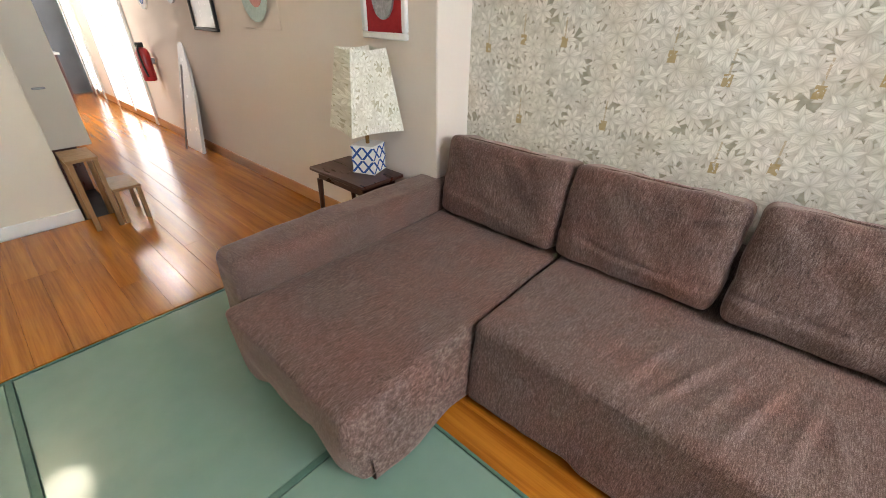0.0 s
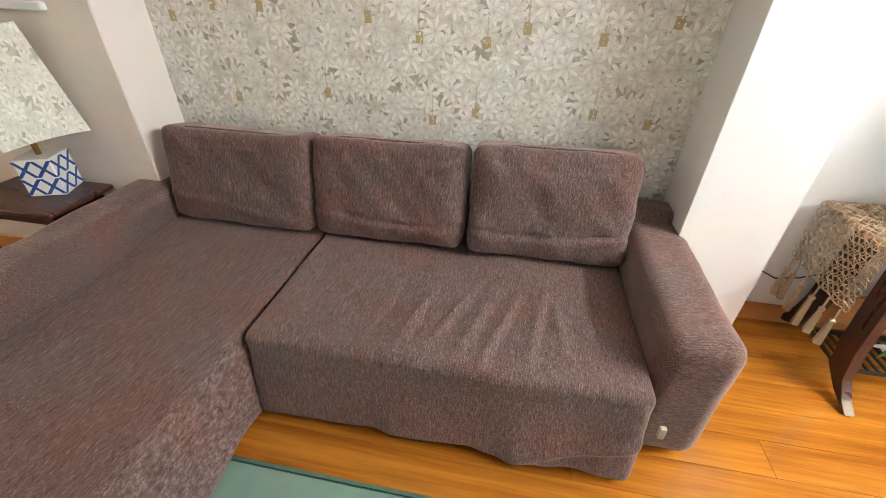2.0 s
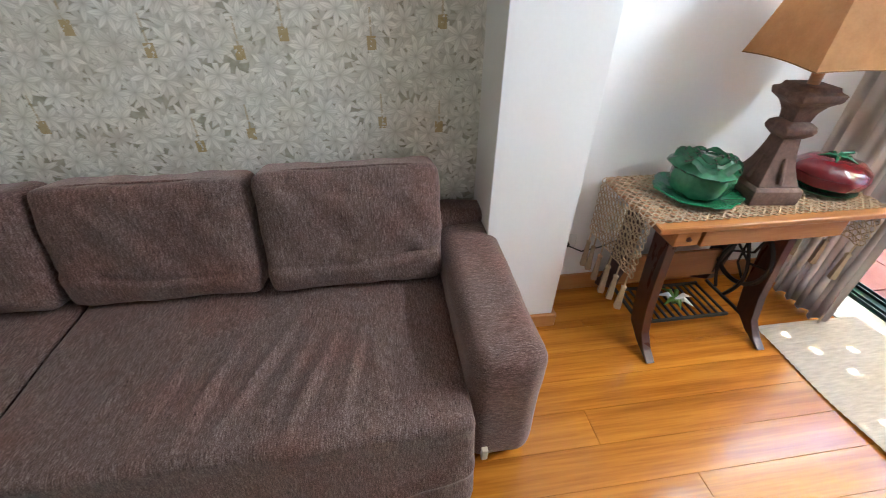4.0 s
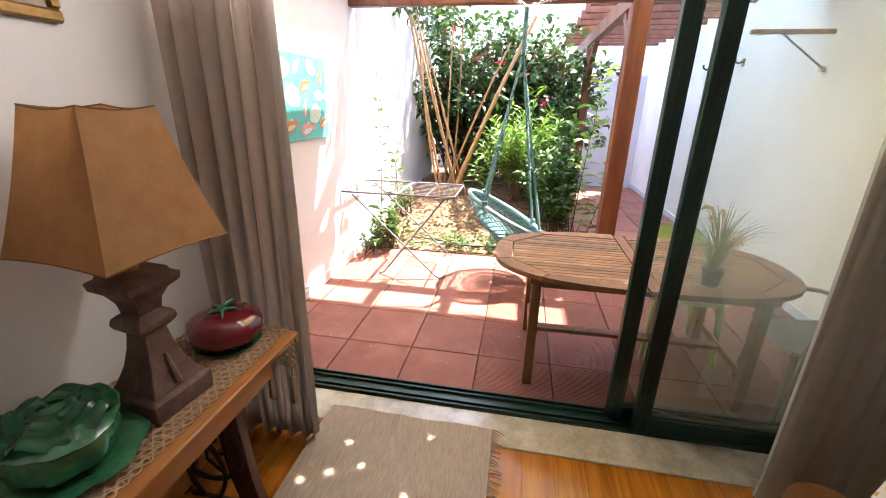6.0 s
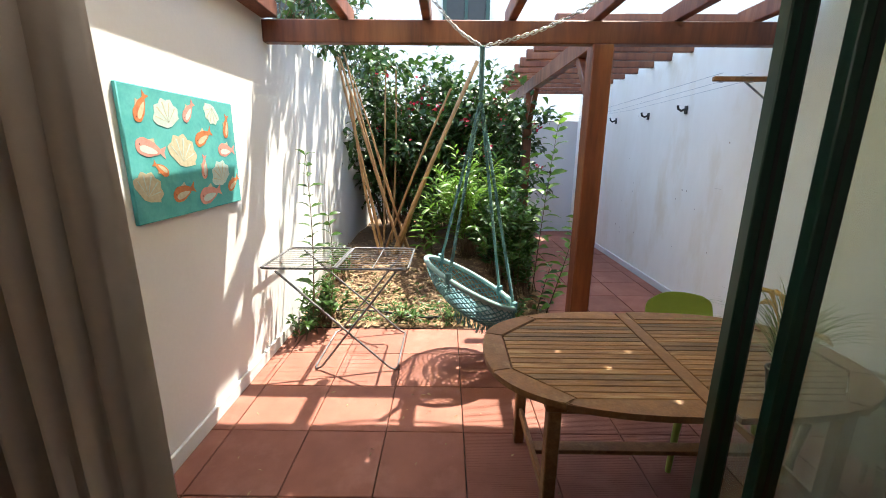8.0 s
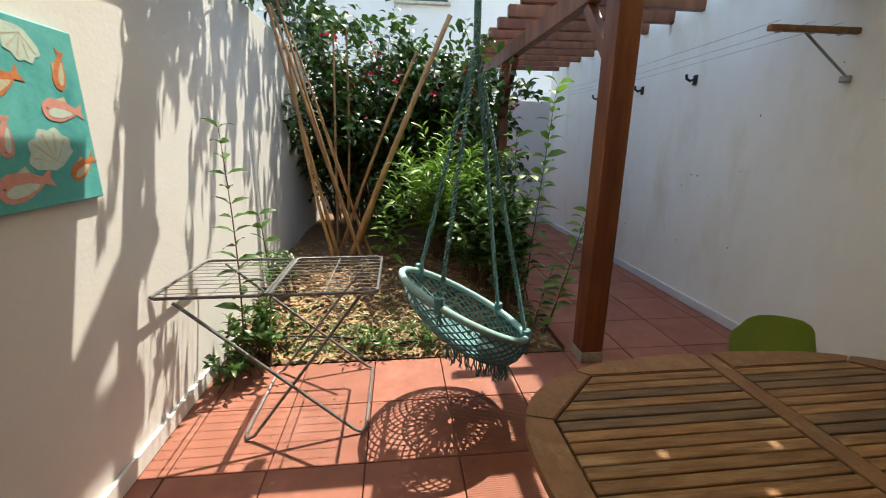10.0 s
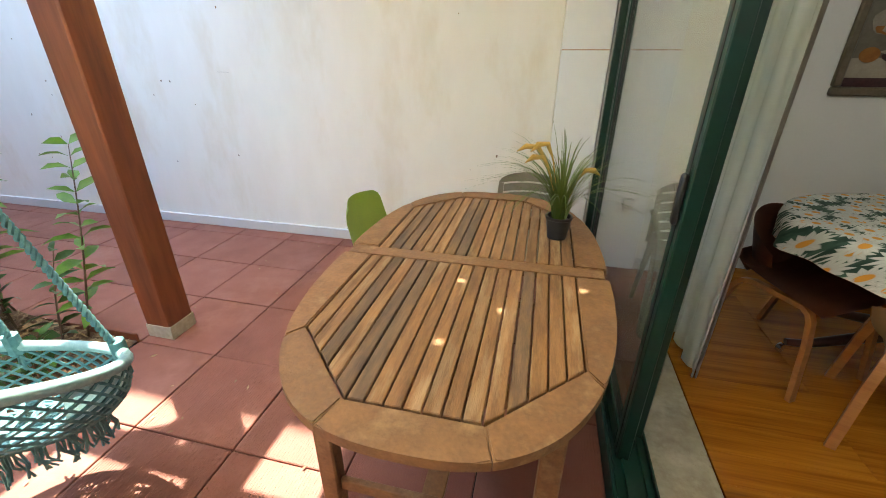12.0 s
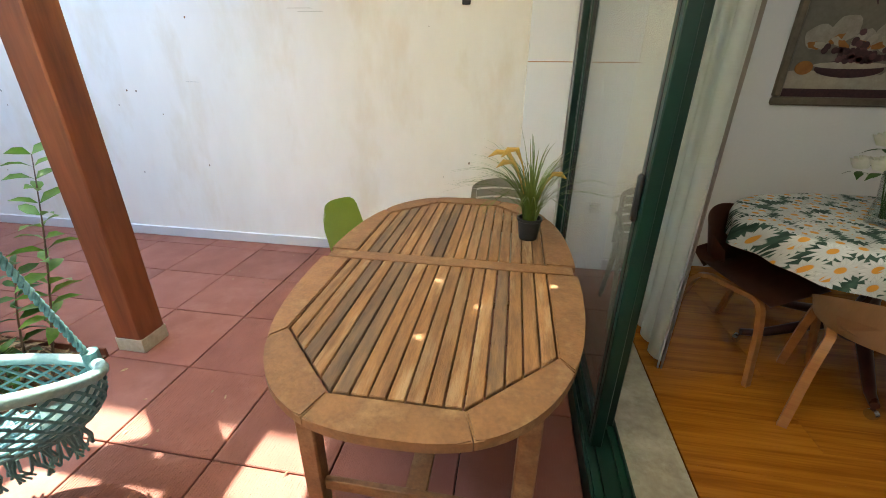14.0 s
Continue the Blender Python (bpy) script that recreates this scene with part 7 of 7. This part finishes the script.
for k in range(110):
    x, y = rl.uniform(4.0, 6.2), rl.uniform(-0.3, 3.7)
    p = Vector((x, y, 0.006))
    a = rl.uniform(0, math.tau)
    leaf_shape(bm, p, Vector((math.cos(a), math.sin(a), 0.05)), UP, rl.uniform(0.015, 0.04), rl.uniform(0.006, 0.014), 0.1, 0.05)
fl_ = part("fallen_leaves", bm, M_STRAW, None)
tagged(fl_, "few dry leaves and petals fallen on the tiles", "leaves", "", "stuff")
hp = thing("hose", (6.55, 2.9, 0.03), "dark garden hose lying on the bed", "hose")
part("hose_pipe", tube(B(), [(-0.2, 0.9, 0.02), (0.05, 0.5, 0.02), (0.0, 0.1, 0.02), (-0.15, -0.4, 0.02), (-0.05, -0.9, 0.02), (0.2, -1.3, 0.03)], 0.011, 8), M_SEAL, hp)

# house behind the garden
ho = thing("house", (15.5, 2.0, -0.1), "white two-storey house behind the garden", "house")
part("wall", box(B(), -1.4, 4, -8, 9, 0, 7.6), M_WHITE_WALL, ho, smooth=False)
part("roof", prism(B(), [(-1.8, 7.6), (4.4, 7.6), (4.4, 7.75), (1.3, 9.2), (-1.8, 7.75)], -9.4, 8.4, pose(0, 0, 0, 90, 0, 0)), M_RUBBER, ho)
for y in (-4.2, -0.15, 4.2):
    for z in (4.75, 1.2):
        w = part("window", box(B(), -1.43, -1.40, y - 0.6, y + 0.6, z, z + 1.3, 0.004), M_SEAL, ho, "dark window in a green frame")
        for a, b, c, e in ((-0.6, -0.5, 0, 1.3), (0.5, 0.6, 0, 1.3), (-0.5, 0.5, 0, 0.1), (-0.5, 0.5, 1.2, 1.3), (-0.04, 0.04, 0.1, 1.2)):
            part("window_frame", box(B(), -1.47, -1.431, y + a, y + b, z + c, z + e, 0.004), M_FRAME, w)
        part("sill", box(B(), -1.5, -1.4, y - 0.66, y + 0.66, z - 0.06, z - 0.002, 0.004), M_MARBLE, w)

# ---------- floor pieces ----------
def board_mesh(length, width):
    bm = box(B(), 0, length, 0, width, -0.02, 0, 0.0008)
    return finish("board", bm, M_BOARD, False)


floor = thing("floor", (0, 0, FI), "glossy varnished orange pine floor boards", "floor", "", "structure")
BW = 0.145
_boards = {}
y = SOUTH
while y < 3.36:
    w = min(BW, 3.37 - y)
    for edge in (2.188, HALLY):
        if y < edge - 0.002 < y + w:
            w = edge - y
    spans = [(-9.55, 3.365)]
    if y > 3.09:
        spans = [(-0.85, 1.515), (1.885, 3.365)]
    if y < 2.18:
        spans = [(-9.55 if y > 1.8 else -3.2, -1.565), (1.6, 3.365)]
    for xa, xb in spans:
        x = xa
        first = True
        while x < xb - 0.01:
            ln = rng.choice((1.4, 2.0, 2.6)) if not first else rng.choice((0.7, 1.2, 1.9))
            first = False
            if x + ln > xb - 0.25:
                ln = xb - x
            key = (round(ln, 3), round(w, 3))
            if key not in _boards:
                _boards[key] = board_mesh(ln - 0.0008, w - 0.0008)
            b = part("board", _boards[key], None, floor)
            b.location = (x, y, 0)
            x += ln
    y += w
GX = (-1.555, -0.235, 1.59)
GY = (SOUTH, 1.08, 2.188)
for i in range(2):
    for j in range(2):
        x0, x1 = GX[i], GX[i + 1]
        y0, y1 = GY[j], GY[j + 1]
        if i == 1:
            y0, y1 = (SOUTH, 0.75) if j == 0 else (0.75, 2.188)
        part("glass_panel", box(B(), x0 + 0.014, x1 - 0.014, y0 + 0.014, y1 - 0.014, -0.03, -0.004, 0.004, 2), M_GLASSFLOOR, floor, "green frosted glass floor panel", smooth=False)
        bm = B()
        for a, b, c, d in ((x0, x1, y0, y0 + 0.012), (x0, x1, y1 - 0.012, y1), (x0, x0 + 0.012, y0 + 0.012, y1 - 0.012), (x1 - 0.012, x1, y0 + 0.012, y1 - 0.012)):
            box(bm, a, b, c, d, -0.03, -0.001)
        part("panel_frame", bm, M_GLASSEDGE, floor)

pav = thing("pavement", (0, 0, 0), "reddish ribbed rubber patio tiles", "pavement", "", "structure")


def tile_mesh(sx, sy, ribs):
    bm = box(B(), 0, sx, 0, sy, -0.03, 0 if not ribs else -0.0015, 0.003)
    if ribs:
        n = int(sx / 0.0125)
        for k in range(n):
            xx = 0.006 + k * (sx - 0.012) / n
            box(bm, xx, xx + 0.006, 0.004, sy - 0.004, -0.0016, 0.0)
    return finish("tile", bm, M_RUBBER, False)


_tiles = {}
xs = [3.752, 4.24, 4.74, 5.24, 5.74, 6.24]
xs += [6.24 + 0.5 * k for k in range(1, 11)]
ys = [PS, -0.245, 0.242, 0.733, 1.222, 1.71, 2.20, 2.685, 3.17, 3.655, PN]
for i in range(len(xs) - 1):
    for j in range(len(ys) - 1):
        if xs[i] > 6.2 and ys[j] > 1.2:
            continue
        sx, sy = min(xs[i + 1], 11.4) - xs[i] - 0.006, ys[j + 1] - ys[j] - 0.006
        ribs = xs[i] < 5.3 and ys[j] < 2.1
        key = (round(sx, 3), round(sy, 3), ribs)
        if key not in _tiles:
            _tiles[key] = tile_mesh(sx, sy, ribs)
        t = part("tile", _tiles[key], None, pav)
        t.location = (xs[i] + 0.003, ys[j] + 0.003, rng.uniform(-0.002, 0.0005))
